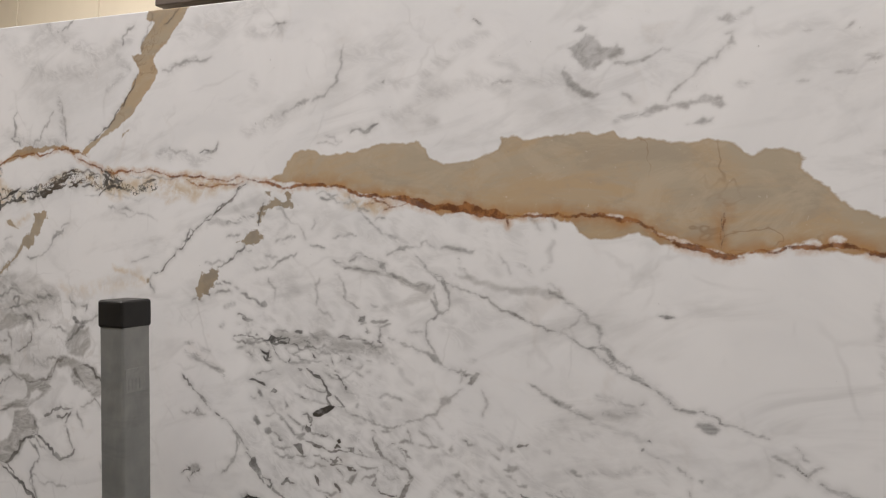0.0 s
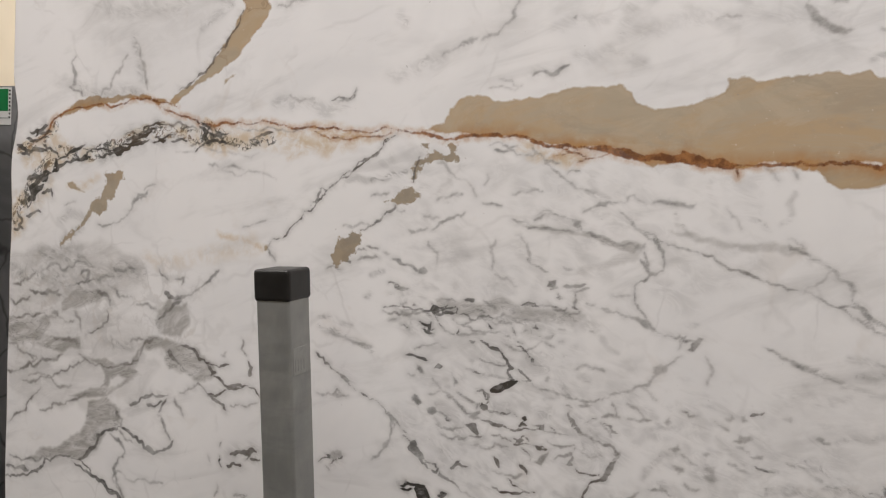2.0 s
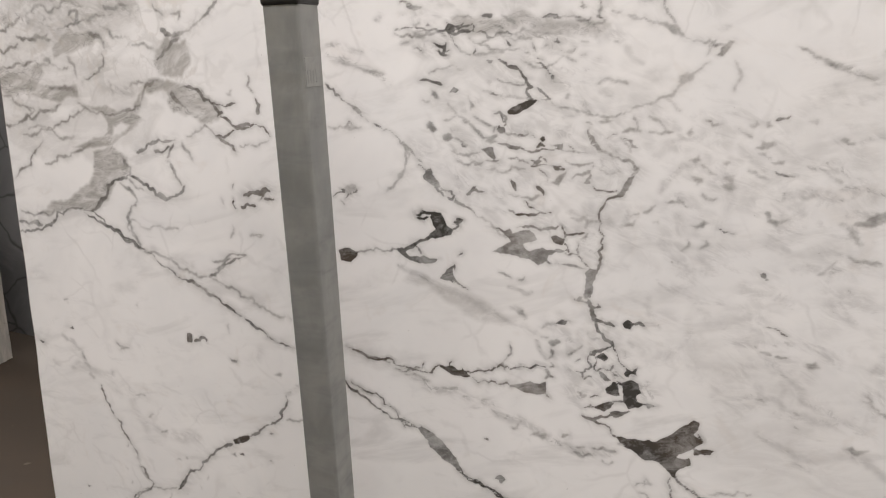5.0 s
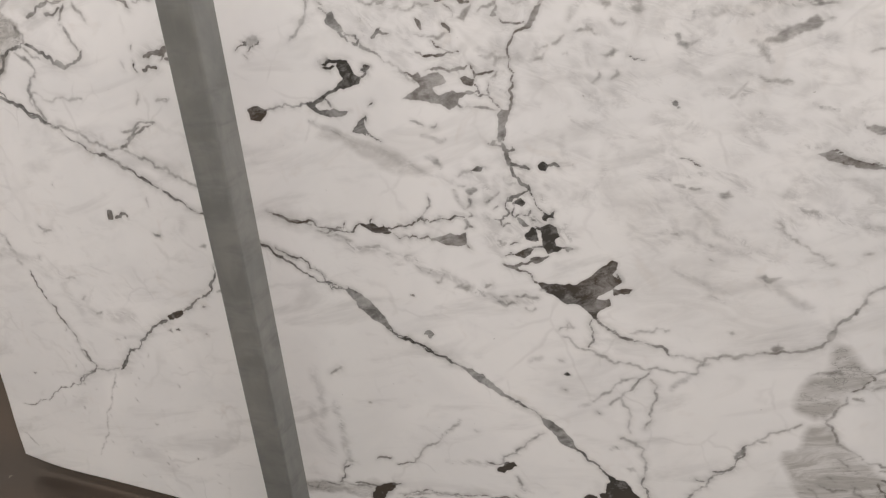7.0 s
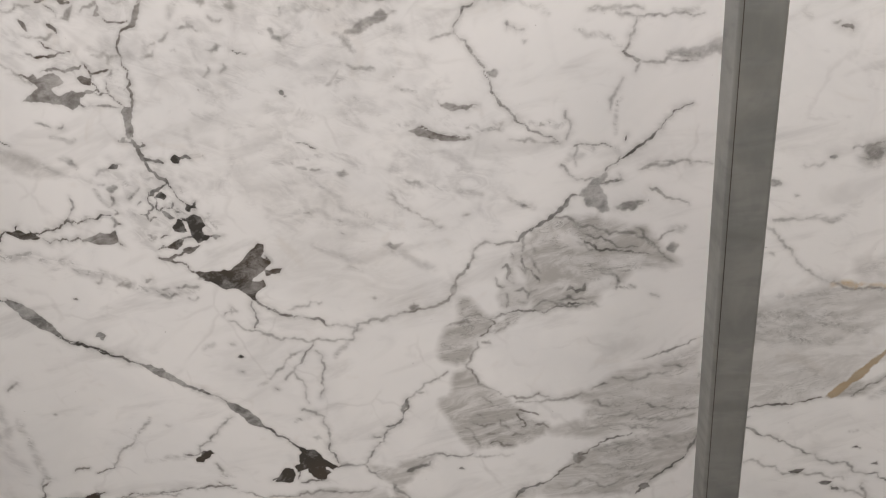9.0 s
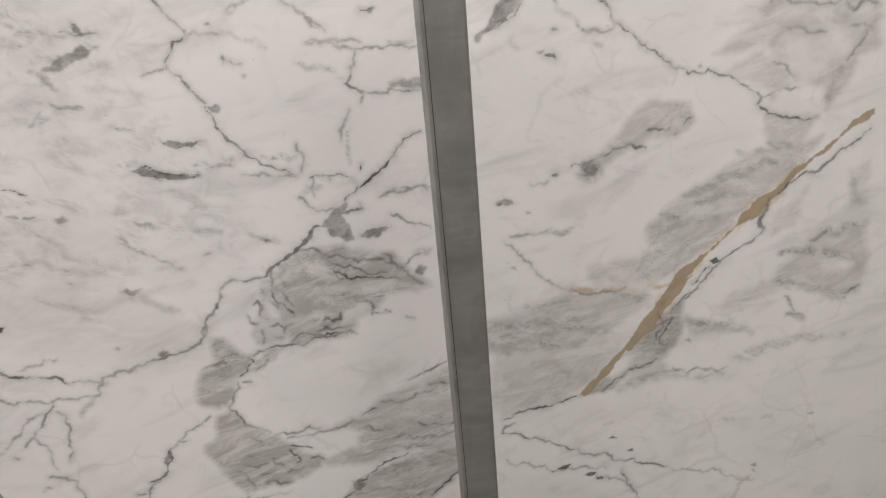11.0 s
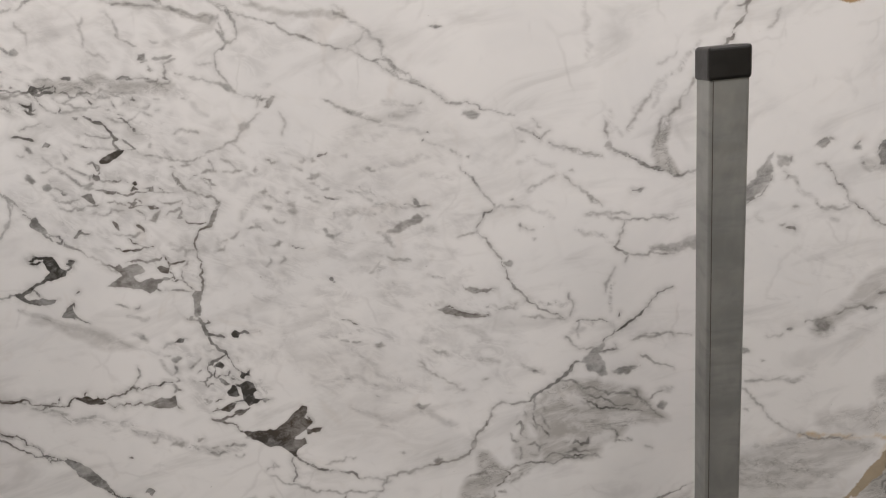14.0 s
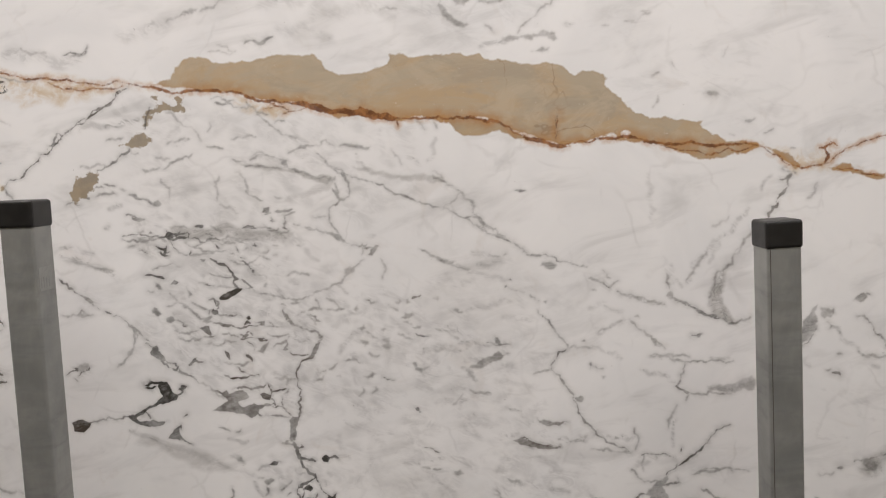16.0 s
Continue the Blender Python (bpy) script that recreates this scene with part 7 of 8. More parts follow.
crack(2.7, 0.4, -561, 1483, -551, 1472, -536, 1464)
crack(2.7, 0.42, -562, 1447, -566, 1435, -564, 1421, -558, 1409)
crack(3.9, 0.42, -556, 1409, -548, 1400, -541, 1392)
patch(2, 0.4, -572, 1397, -554, 1396, -544, 1397, -536, 1386, -529, 1378, -545, 1381, -561, 1390)
crack(2, 0.4, -611, 1405, -594, 1400, -570, 1397)
crack(2, 0.3, -596, 1425, -580, 1427, -567, 1429)
crack(1.7, 0.4, -529, 1377, -513, 1375, -498, 1375, -467, 1375)
patch(2, 0.45, -487, 1356, -482, 1367, -473, 1376, -467, 1375, -472, 1363, -478, 1356)
crack(2.3, 0.38, -499, 1355, -497, 1368, -490, 1376)
wisp(4.5, 0.25, -491, 1394, -475, 1394)
ochre(2, 0.1, -1249, 2005, -1205, 2013, -1127, 2006, -1139, 1998, -1158, 1973, -1177, 1950, -1198, 1931, -1218, 1914, -1223, 1898, -1209, 1877, -1222, 1852, -1240, 1835, -1258, 1814, -1276, 1791, -1298, 1778, -1324, 1761, -1354, 1747, -1380, 1730, -1397, 1718, -1410, 1709, -1425, 1711, -1412, 1728, -1388, 1740, -1365, 1752, -1345, 1766, -1333, 1783, -1314, 1804, -1299, 1825, -1284, 1843, -1279, 1861, -1264, 1879, -1275, 1898, -1290, 1915, -1260, 1916, -1265, 1930, -1245, 1957, -1227, 1978, -1254, 1987)
crack(4.1, 0.5, -1267, 1875, -1275, 1854, -1290, 1836, -1301, 1815, -1320, 1801, -1329, 1783, -1348, 1766, -1371, 1750, -1402, 1735)
crack(3, 0.4, -1160, 2002, -1177, 1986, -1201, 1972)
crack(3.2, 0.35, -1245, 2003, -1234, 1986, -1246, 1970, -1257, 1946, -1261, 1921)
ochre(2, 0.3, -1302, 1752, -1277, 1763, -1302, 1745)
crack(3.8, 0.4, -1513, 1980, -1491, 1991, -1474, 2004)
wisp(9.6, 0.3, -1563, 1998, -1532, 1978, -1500, 1956)
wisp(14.8, 0.22, -1492, 1956, -1435, 1938, -1406, 1922, -1346, 1928, -1296, 1948)
crack(3.4, 0.35, -1316, 1938, -1320, 1952, -1305, 1968, -1286, 1976)
wisp(10.2, 0.24, -1331, 1915, -1291, 1890, -1323, 1868, -1355, 1845)
wisp(11.3, 0.25, -1511, 1838, -1505, 1812, -1491, 1787, -1481, 1750)
crack(3.7, 0.3, -1506, 1825, -1496, 1800, -1482, 1762, -1476, 1738)
crack(4, 0.35, -1661, 1738, -1655, 1764, -1666, 1790, -1655, 1803)
crack(5.1, 0.4, -1670, 1743, -1644, 1735, -1635, 1725)
wisp(14.2, 0.25, -1658, 1751, -1627, 1725, -1587, 1730, -1529, 1738, -1490, 1728)
wisp(19.5, 0.2, -1603, 1904, -1524, 1888, -1395, 1895)
wisp(24.9, 0.14, -1690, 1947, -1608, 1956, -1531, 1963)
crack(2.8, 0.38, -1075, 1714, -1052, 1716, -1041, 1720, -1037, 1736)
crack(3.1, 0.3, -1196, 1881, -1163, 1888, -1118, 1895, -1068, 1901)
wisp(7.6, 0.25, -1178, 1887, -1103, 1894)
crack(3.1, 0.32, -886, 1787, -862, 1797, -847, 1805)
patch(2, 0.32, -857, 1803, -843, 1813, -826, 1814, -837, 1804)
crack(3.1, 0.32, -823, 1808, -811, 1816, -794, 1821)
crack(2.4, 0.3, -794, 1821, -779, 1835, -771, 1856, -766, 1885, -763, 1905)
wisp(7.8, 0.28, -919, 1775, -912, 1783)
crack(3.3, 0.35, -921, 1951, -900, 1952, -892, 1953)
wisp(13.5, 0.2, -979, 1943, -938, 1940, -899, 1944)
wisp(20.4, 0.14, -1109, 1970, -1010, 1983, -929, 1987)
wisp(10.6, 0.22, -963, 1854, -951, 1839)
wisp(21.8, 0.14, -1217, 1978, -1137, 1949, -1036, 1964)
wisp(13.5, 0.18, -977, 1759, -911, 1775, -886, 1785)
wisp(12.4, 0.22, -1194, 1710, -1117, 1709, -1057, 1705)
crack(2.7, 0.28, -1164, 1724, -1117, 1718)
crack(2.4, 0.25, -789, 1748, -759, 1736)
# soft mottling about the crackle
mottle(300, 34, 12, 0.19, -25, -960, 1400, -640, 1420, -540, 1240, -590, 1030, -780, 1040, -930, 1180)
mottle(170, 40, 13, 0.16, -15, -600, 1300, -160, 1260, -150, 900, -420, 860, -580, 1000)
mottle(100, 24, 10, 0.21, -50, -700, 960, -540, 940, -500, 820, -640, 790)
mottle(130, 46, 13, 0.13, -25, -1000, 1640, -420, 1620, -420, 1420, -960, 1410)
# lower left corner and flakes
crack(3.3, 0.55, -1638, 995, -1617, 988, -1590, 975, -1556, 963, -1516, 945, -1476, 929)
crack(3.6, 0.6, -1476, 929, -1437, 904, -1398, 887, -1372, 879, -1347, 867, -1321, 857, -1291, 841, -1273, 832)
crack(6, 0.42, -1385, 886, -1354, 875, -1329, 860)
crack(3.1, 0.65, -1271, 830, -1246, 815, -1209, 796, -1178, 788, -1158, 785)
crack(2.8, 0.42, -1520, 954, -1516, 940, -1503, 935)
crack(3, 0.38, -1528, 985, -1511, 959, -1502, 942)
crack(3.1, 0.35, -1502, 942, -1462, 931, -1422, 918, -1384, 905, -1350, 901)
crack(2.8, 0.36, -1344, 902, -1307, 887, -1269, 872, -1232, 858, -1183, 845, -1164, 844)
crack(4.6, 0.45, -1342, 905, -1323, 914, -1310, 930, -1294, 946)
crack(2.6, 0.45, -1335, 935, -1304, 944, -1278, 955, -1258, 958)
crack(2.5, 0.35, -1247, 997, -1220, 1002)
wisp(11.1, 0.2, -1475, 941, -1436, 923, -1383, 915)
shard(2, 0.75, -1404, 772, -1393, 772, -1394, 754, -1405, 752)
crack(4.1, 0.6, -1388, 758, -1363, 770, -1358, 761)
crack(2.7, 0.4, -1304, 735, -1288, 735)
crack(2.6, 0.35, -1305, 810, -1304, 791)
patch(2, 0.45, -1722, 793, -1706, 798, -1710, 787)
patch(2, 0.6, -1712, 729, -1705, 733, -1703, 728)
crack(4.2, 0.6, -1805, 683, -1792, 682)
patch(2, 0.5, -1529, 812, -1523, 816, -1523, 808)
crack(3, 0.35, -1588, 718, -1568, 711)
crack(3.1, 0.4, -1578, 704, -1556, 711)
wisp(6.5, 0.3, -1734, 707, -1707, 698, -1685, 676, -1678, 655)
crack(3.2, 0.4, -1684, 678, -1680, 663)
wisp(6.4, 0.3, -1681, 655, -1668, 637, -1661, 621)
crack(3.5, 0.5, -1641, 606, -1634, 582, -1630, 567, -1622, 555, -1612, 535)
crack(3.5, 0.5, -1612, 535, -1596, 510, -1577, 484, -1563, 464, -1559, 448)
wisp(6.4, 0.3, -1559, 445, -1549, 419, -1533, 394)
crack(3.5, 0.45, -1552, 424, -1535, 405, -1521, 389, -1529, 375, -1559, 352, -1579, 334)
crack(3.2, 0.4, -1522, 380, -1494, 381, -1460, 394)
crack(5.5, 0.6, -1454, 392, -1438, 414, -1425, 435, -1406, 454)
crack(3.7, 0.55, -1406, 454, -1375, 484, -1354, 509, -1330, 531)
crack(4.2, 0.55, -1330, 531, -1308, 542)
shard(2, 0.7, -1307, 550, -1291, 562, -1269, 572, -1266, 565, -1286, 550, -1302, 543)
crack(3.4, 0.5, -1266, 570, -1241, 589, -1215, 608, -1191, 627)
crack(3.9, 0.55, -1191, 627, -1183, 651, -1175, 670, -1179, 684)
crack(3.2, 0.35, -1178, 627, -1143, 635)
wisp(6.4, 0.25, -1174, 683, -1157, 699, -1149, 713)
crack(2.7, 0.5, -1218, 587, -1210, 589)
patch(2, 0.4, -1312, 516, -1303, 521, -1301, 514)
patch(2, 0.55, -1290, 522, -1284, 526, -1281, 521)
patch(2, 0.5, -1222, 523, -1217, 527, -1214, 523)
patch(2, 0.55, -1713, 334, -1703, 333, -1710, 328)
patch(2, 0.3, -1204, 721, -1186, 727, -1189, 716)
wisp(15.4, 0.2, -1497, 531, -1453, 528, -1395, 534)
crack(3.8, 0.3, -1488, 525, -1473, 534)
crack(3.9, 0.28, -1550, 601, -1525, 606)
crack(3.1, 0.28, -1518, 556, -1506, 565)
wisp(9.8, 0.22, -1715, 634, -1606, 643)
wisp(12.5, 0.16, -1564, 611, -1527, 524)
wisp(13, 0.14, -1262, 738, -1235, 768)
crack(2.2, 0.38, -493, 1347, -505, 1337, -515, 1329, -527, 1322)
patch(2, 0.36, -532, 1326, -522, 1332, -512, 1329, -515, 1318, -526, 1314)
crack(1.9, 0.36, -526, 1316, -534, 1306, -545, 1296, -559, 1287, -574, 1283)
crack(1.9, 0.38, -574, 1283, -590, 1277, -601, 1268)
crack(1.9, 0.3, -544, 1293, -531, 1284, -524, 1278)
crack(2.5, 0.32, -461, 1349, -453, 1338, -450, 1330, -455, 1319, -456, 1311)
crack(2.4, 0.36, -363, 1359, -351, 1355, -340, 1349, -323, 1344, -314, 1342)
wisp(3.9, 0.28, -314, 1342, -302, 1339, -290, 1334)
crack(2.3, 0.42, -487, 1267, -477, 1261, -467, 1263)
crack(2.2, 0.4, -442, 1258, -434, 1253, -424, 1248)
patch(2, 0.34, -429, 1265, -421, 1272, -417, 1266, -424, 1261)
patch(2, 0.36, -410, 1266, -404, 1273, -400, 1267, -406, 1262)
crack(2.1, 0.5, -397, 1274, -388, 1277, -380, 1281)
patch(2, 0.32, -355, 1275, -347, 1279, -342, 1275, -350, 1273)
patch(2, 0.4, -419, 1233, -411, 1238, -411, 1244, -403, 1243, -390, 1242, -399, 1236, -407, 1232)
patch(2, 0.36, -412, 1227, -402, 1229, -395, 1222, -405, 1224)
patch(2, 0.4, -394, 1216, -385, 1221, -376, 1221, -378, 1214, -390, 1213)
patch(2, 0.36, -502, 1209, -493, 1213, -489, 1218, -486, 1210, -494, 1206)
crack(3, 0.36, -484, 1204, -476, 1200, -468, 1192, -457, 1189)
patch(2, 0.36, -460, 1187, -450, 1191, -437, 1194, -438, 1184, -434, 1175, -444, 1170, -454, 1176, -444, 1182)
patch(2, 0.32, -456, 1210, -447, 1211, -451, 1206)
crack(3.1, 0.32, -494, 1185, -482, 1181, -486, 1176)
crack(2.1, 0.5, -388, 1204, -377, 1200, -359, 1200)
crack(2.2, 0.32, -420, 1201, -407, 1195, -393, 1192)
wisp(4.9, 0.3, -347, 1214, -333, 1214)
crack(2, 0.3, -322, 1209, -312, 1202, -303, 1197)
wisp(6.8, 0.25, -333, 1215, -307, 1223)
patch(2, 0.42, -528, 1144, -512, 1147, -510, 1154, -500, 1150, -491, 1140, -500, 1140, -512, 1144)
crack(2.8, 0.38, -555, 1125, -546, 1130, -540, 1137)
crack(2.5, 0.4, -574, 1116, -563, 1122)
patch(2, 0.38, -580, 1101, -569, 1106, -565, 1112, -567, 1101)
patch(2, 0.34, -540, 1111, -534, 1115, -532, 1110)
crack(2.3, 0.35, -476, 1160, -466, 1154, -457, 1157)
patch(2, 0.4, -485, 1113, -476, 1114, -469, 1122, -461, 1119, -468, 1112, -478, 1110)
crack(2.7, 0.55, -448, 1114, -439, 1108, -425, 1108)
crack(2.3, 0.36, -494, 1073, -484, 1082, -487, 1090)
crack(2.4, 0.34, -468, 1080, -459, 1087, -462, 1093)
patch(2, 0.42, -392, 1145, -384, 1146, -381, 1136, -365, 1136, -355, 1139, -364, 1131, -378, 1128, -385, 1131)
wisp(8.7, 0.22, -411, 1164, -361, 1173, -304, 1174)
wisp(5.4, 0.22, -300, 1187, -253, 1190)
crack(2, 0.28, -278, 1131, -271, 1121, -264, 1113)
wisp(4.8, 0.3, -284, 1138, -274, 1130, -262, 1114)
crack(1.8, 0.28, -273, 1094, -254, 1092, -239, 1087)
crack(1.8, 0.26, -306, 1064, -293, 1076, -288, 1085)
wisp(4.2, 0.22, -327, 1061, -307, 1071)
patch(2, 0.6, -381, 1051, -377, 1055, -374, 1047)
crack(1.9, 0.5, -383, 1054, -377, 1048)
wisp(8, 0.22, -535, 1159, -515, 1194, -486, 1205)
wisp(7, 0.22, -564, 1264, -540, 1263, -523, 1251)
crack(2.7, 0.34, -564, 1267, -551, 1262, -538, 1248)
crack(2.4, 0.36, -562, 1245, -546, 1243, -530, 1247)
patch(2, 0.34, -510, 1247, -504, 1256, -501, 1248, -506, 1243)
wisp(7, 0.25, -522, 1240, -491, 1239)
wisp(7.3, 0.2, -452, 1280, -407, 1276)
wisp(8.7, 0.2, -437, 1234, -403, 1205, -379, 1192)
wisp(8.1, 0.18, -358, 1317, -315, 1305, -278, 1315)
wisp(8.1, 0.16, -319, 1252, -305, 1252)
# upper right and top
crack(2.2, 0.38, 16, 1298, 38, 1297, 61, 1293, 97, 1284)
patch(2, 0.38, 105, 1300, 111, 1311, 118, 1302, 115, 1293)
crack(2.8, 0.42, 112, 1300, 128, 1292, 146, 1286)
patch(2, 0.5, 146, 1288, 155, 1284, 149, 1279)
crack(2.8, 0.45, 156, 1281, 174, 1271, 193, 1265, 208, 1263)
haze(5.5, 0.42, 191, 1321, 199, 1331, 215, 1329, 217, 1298, 225, 1281, 238, 1260, 247, 1251, 227, 1253, 200, 1263, 191, 1285)
crack(3.4, 0.42, 206, 1263, 225, 1255, 243, 1251, 256, 1259, 273, 1264)
crack(2.8, 0.35, 207, 1320, 214, 1342, 219, 1361, 229, 1379, 238, 1399)
crack(3.3, 0.36, 233, 1388, 247, 1408, 259, 1427, 269, 1441)
wisp(6.8, 0.3, 201, 1331, 217, 1365)
wisp(5.5, 0.25, 146, 1328, 159, 1362, 177, 1392, 197, 1415)
wisp(5.6, 0.26, 197, 1415, 225, 1434, 238, 1459, 252, 1477)
crack(2.3, 0.28, 141, 1328, 157, 1360, 179, 1395)
crack(2.3, 0.25, 186, 1441, 206, 1453, 216, 1460)
wisp(4.4, 0.25, 276, 1516, 283, 1536, 294, 1545)
crack(3.3, 0.42, 323, 1540, 331, 1549, 328, 1525)
crack(3.9, 0.5, 328, 1525, 318, 1511, 308, 1500, 311, 1489)
crack(3.3, 0.5, 311, 1493, 299, 1475, 294, 1461)
crack(2.8, 0.45, 310, 1537, 323, 1540, 331, 1544)
crack(2.2, 0.35, 312, 1559, 326, 1553, 339, 1551)
wisp(5.5, 0.25, 385, 1531, 373, 1513, 366, 1502)
crack(2.2, 0.28, 383, 1534, 368, 1504)
wisp(5.5, 0.18, 52, 1535, 57, 1491, 69, 1448)
wisp(5.5, 0.2, 110, 1360, 117, 1327)
patch(2, 0.4, 169, 1223, 180, 1228, 176, 1219)
crack(2.5, 0.35, 37, 1247, 51, 1234, 70, 1221, 84, 1211, 101, 1198)
crack(2.3, 0.3, 80, 1176, 113, 1182, 158, 1179)
patch(2, 0.35, 154, 1700, 167, 1702, 179, 1696, 164, 1694)
crack(3.3, 0.4, 150, 1697, 170, 1694)
crack(2.8, 0.35, 52, 1727, 61, 1732)
crack(2.8, 0.3, 235, 1647, 252, 1652)
crack(2.8, 0.35, 280, 1629, 289, 1634)
patch(2, 0.35, -363, 1876, -350, 1883, -337, 1896, -324, 1891, -315, 1879, -301, 1874, -290, 1879, -280, 1872, -279, 1863, -290, 1858, -306, 1856, -317, 1840, -334, 1842, -348, 1858)
patch(2, 0.28, -355, 1900, -347, 1909, -336, 1904, -343, 1898)
patch(2, 0.33, -371, 1837, -365, 1849, -355, 1835, -344, 1823, -328, 1812, -308, 1807, -319, 1799, -338, 1804, -354, 1817)
haze(5.1, 0.14, -363, 1830, -335, 1799, -309, 1779, -284, 1775, -326, 1788, -361, 1805)
patch(2, 0.32, -242, 1786, -230, 1790, -215, 1787, -200, 1791, -178, 1794, -155, 1798, -143, 1799, -139, 1787, -144, 1782, -158, 1790, -178, 1788, -199, 1782, -229, 1778, -245, 1776)
wisp(5.6, 0.28, -284, 1767, -260, 1775, -237, 1776)
patch(2, 0.3, -189, 1761, -175, 1764, -166, 1772, -153, 1770, -154, 1763, -164, 1761)
crack(1.5, 0.36, -214, 1795, -210, 1806, -195, 1818, -181, 1831, -167, 1846, -152, 1859, -140, 1864)
patch(2, 0.36, -143, 1866, -137, 1881, -132, 1868)
crack(2.1, 0.32, -144, 1883, -137, 1885)
patch(2, 0.3, -156, 1906, -143, 1911, -136, 1905, -142, 1898, -151, 1900)
wisp(4.9, 0.25, -142, 1898, -129, 1904, -116, 1915)
crack(2.4, 0.32, -277, 1806, -267, 1801, -260, 1793)
crack(1.8, 0.3, -290, 1850, -274, 1849, -258, 1853, -235, 1862, -217, 1865)
wisp(4, 0.25, -274, 1848, -243, 1857)
crack(2.4, 0.4, -519, 1931, -511, 1925, -505, 1921)
crack(3.5, 0.42, -737, 1752, -714, 1755, -696, 1761, -683, 1767)
patch(2, 0.45, -682, 1837, -676, 1841, -676, 1835)
wisp(7.5, 0.2, -635, 1785, -623, 1794, -624, 1785)
wisp(10.3, 0.18, -608, 1803, -600, 1830, -592, 1858, -562, 1865)
wisp(12.3, 0.16, -609, 1817, -558, 1820, -500, 1827, -453, 1829)
wisp(10.8, 0.18, -671, 1781, -618, 1784, -575, 1770)
haze(10.3, 0.14, -606, 1775, -575, 1779, -564, 1761, -592, 1752)
wisp(10, 0.15, -553, 1883, -524, 1894, -496, 1906)
wisp(9.3, 0.15, -483, 1866, -455, 1860, -435, 1837)
wisp(11.1, 0.14, -453, 1834, -407, 1830, -363, 1825)
wisp(11, 0.14, -708, 1825, -664, 1833, -632, 1831)
wisp(9.5, 0.14, -520, 1845, -490, 1826, -452, 1816)
wisp(16.5, 0.12, -772, 1895, -702, 1882, -636, 1883)
crack(1.9, 0.25, -480, 1826, -462, 1829, -449, 1830)
wisp(5.4, 0.2, -122, 1813, -109, 1816)
crack(1.8, 0.22, -127, 1815, -116, 1816)
wisp(8.1, 0.12, -106, 1880, -41, 1890, 22, 1871)
# finishing strokes
island(1, 0, -601, 1758, -593, 1736, -579, 1720, -558, 1707, -529, 1704, -499, 1711, -473, 1722, -460, 1733, -464, 1757)
ochre(2, 0, 16, 1644, 60, 1642, 104, 1641, 152, 1644, 146, 1630, 173, 1618, 199, 1604, 107, 1596, 19, 1597)
crack(2.3, 0.5, -1089, 1281, -1076, 1274, -1064, 1264)
crack(1.9, 0.35, -1085, 1211, -1060, 1212, -1024, 1215)
wisp(8.4, 0.3, -1087, 1330, -1045, 1319, -1005, 1305, -974, 1287)
crack(2.6, 0.3, -1066, 1318, -1025, 1310, -992, 1301)
wisp(6.3, 0.28, -1087, 1344, -1056, 1342, -1025, 1336)
crack(2.7, 0.6, -1076, 1091, -1063, 1100, -1041, 1099)
crack(2.3, 0.55, -781, 1071, -765, 1066, -754, 1060)
crack(2.1, 0.5, -649, 1236, -645, 1224, -632, 1215, -625, 1211)
crack(2, 0.5, -575, 1220, -586, 1229, -597, 1233)
crack(2.9, 0.5, -879, 1128, -860, 1123, -853, 1112)
crack(2, 0.4, -856, 1173, -833, 1170, -815, 1174)
crack(2, 0.42, -790, 1228, -772, 1226, -754, 1222)
crack(2, 0.4, -847, 1241, -825, 1225, -812, 1214)
crack(2.4, 0.5, -920, 1162, -908, 1155, -896, 1145)
crack(1.9, 0.4, -805, 1166, -777, 1163, -741, 1172)
crack(2.3, 0.4, -765, 1129, -742, 1127, -715, 1133)
crack(2.1, 0.45, -669, 1163, -653, 1172, -640, 1180)
crack(1.9, 0.45, -796, 1307, -773, 1301, -751, 1301)
crack(1.9, 0.4, -710, 1278, -688, 1271, -662, 1267, -643, 1262)
crack(1.8, 0.4, -643, 1262, -624, 1261, -605, 1269)
crack(1.9, 0.4, -907, 1309, -879, 1319, -851, 1317)
crack(2.1, 0.42, -967, 1366, -938, 1362, -909, 1367, -881, 1365)
crack(2, 0.4, -845, 1366, -809, 1366, -783, 1370, -748, 1368)
crack(1.8, 0.4, -826, 1355, -799, 1351, -764, 1353)
crack(1.7, 0.38, -754, 1334, -736, 1327, -703, 1341, -678, 1339)
crack(2.1, 0.4, -863, 1189, -834, 1185, -816, 1192)
crack(2, 0.45, -769, 1187, -746, 1186, -732, 1180)
crack(1.9, 0.42, -680, 1191, -654, 1187, -638, 1192)
crack(1.7, 0.4, -628, 1183, -611, 1176, -595, 1181)
# gold seam on the grey flow
haze(11, 0.3, 658, 816, 741, 854, 823, 908, 893, 964, 935, 984, 923, 958, 838, 879, 789, 818, 728, 769, 653, 756)
haze(10.3, 0.26, 374, 663, 444, 698, 548, 725, 644, 734, 689, 723, 649, 677, 597, 651, 555, 622, 375, 631)
stain(11.3, 0.75, 698, 702, 725, 756, 789, 818, 836, 859, 857, 902, 908, 938, 938, 962, 920, 931, 882, 885, 821, 834, 772, 779, 734, 721, 705, 676)
stain(4.2, 0.6, 525, 749, 589, 748, 675, 753, 741, 752, 808, 759, 743, 741, 676, 744, 589, 740, 525, 740)
ochre(2, 0.2, 692, 691, 708, 714, 727, 742, 745, 759, 765, 764, 750, 736, 735, 714, 717, 693, 697, 667, 676, 634, 655, 617, 663, 645)
cut_clasts()


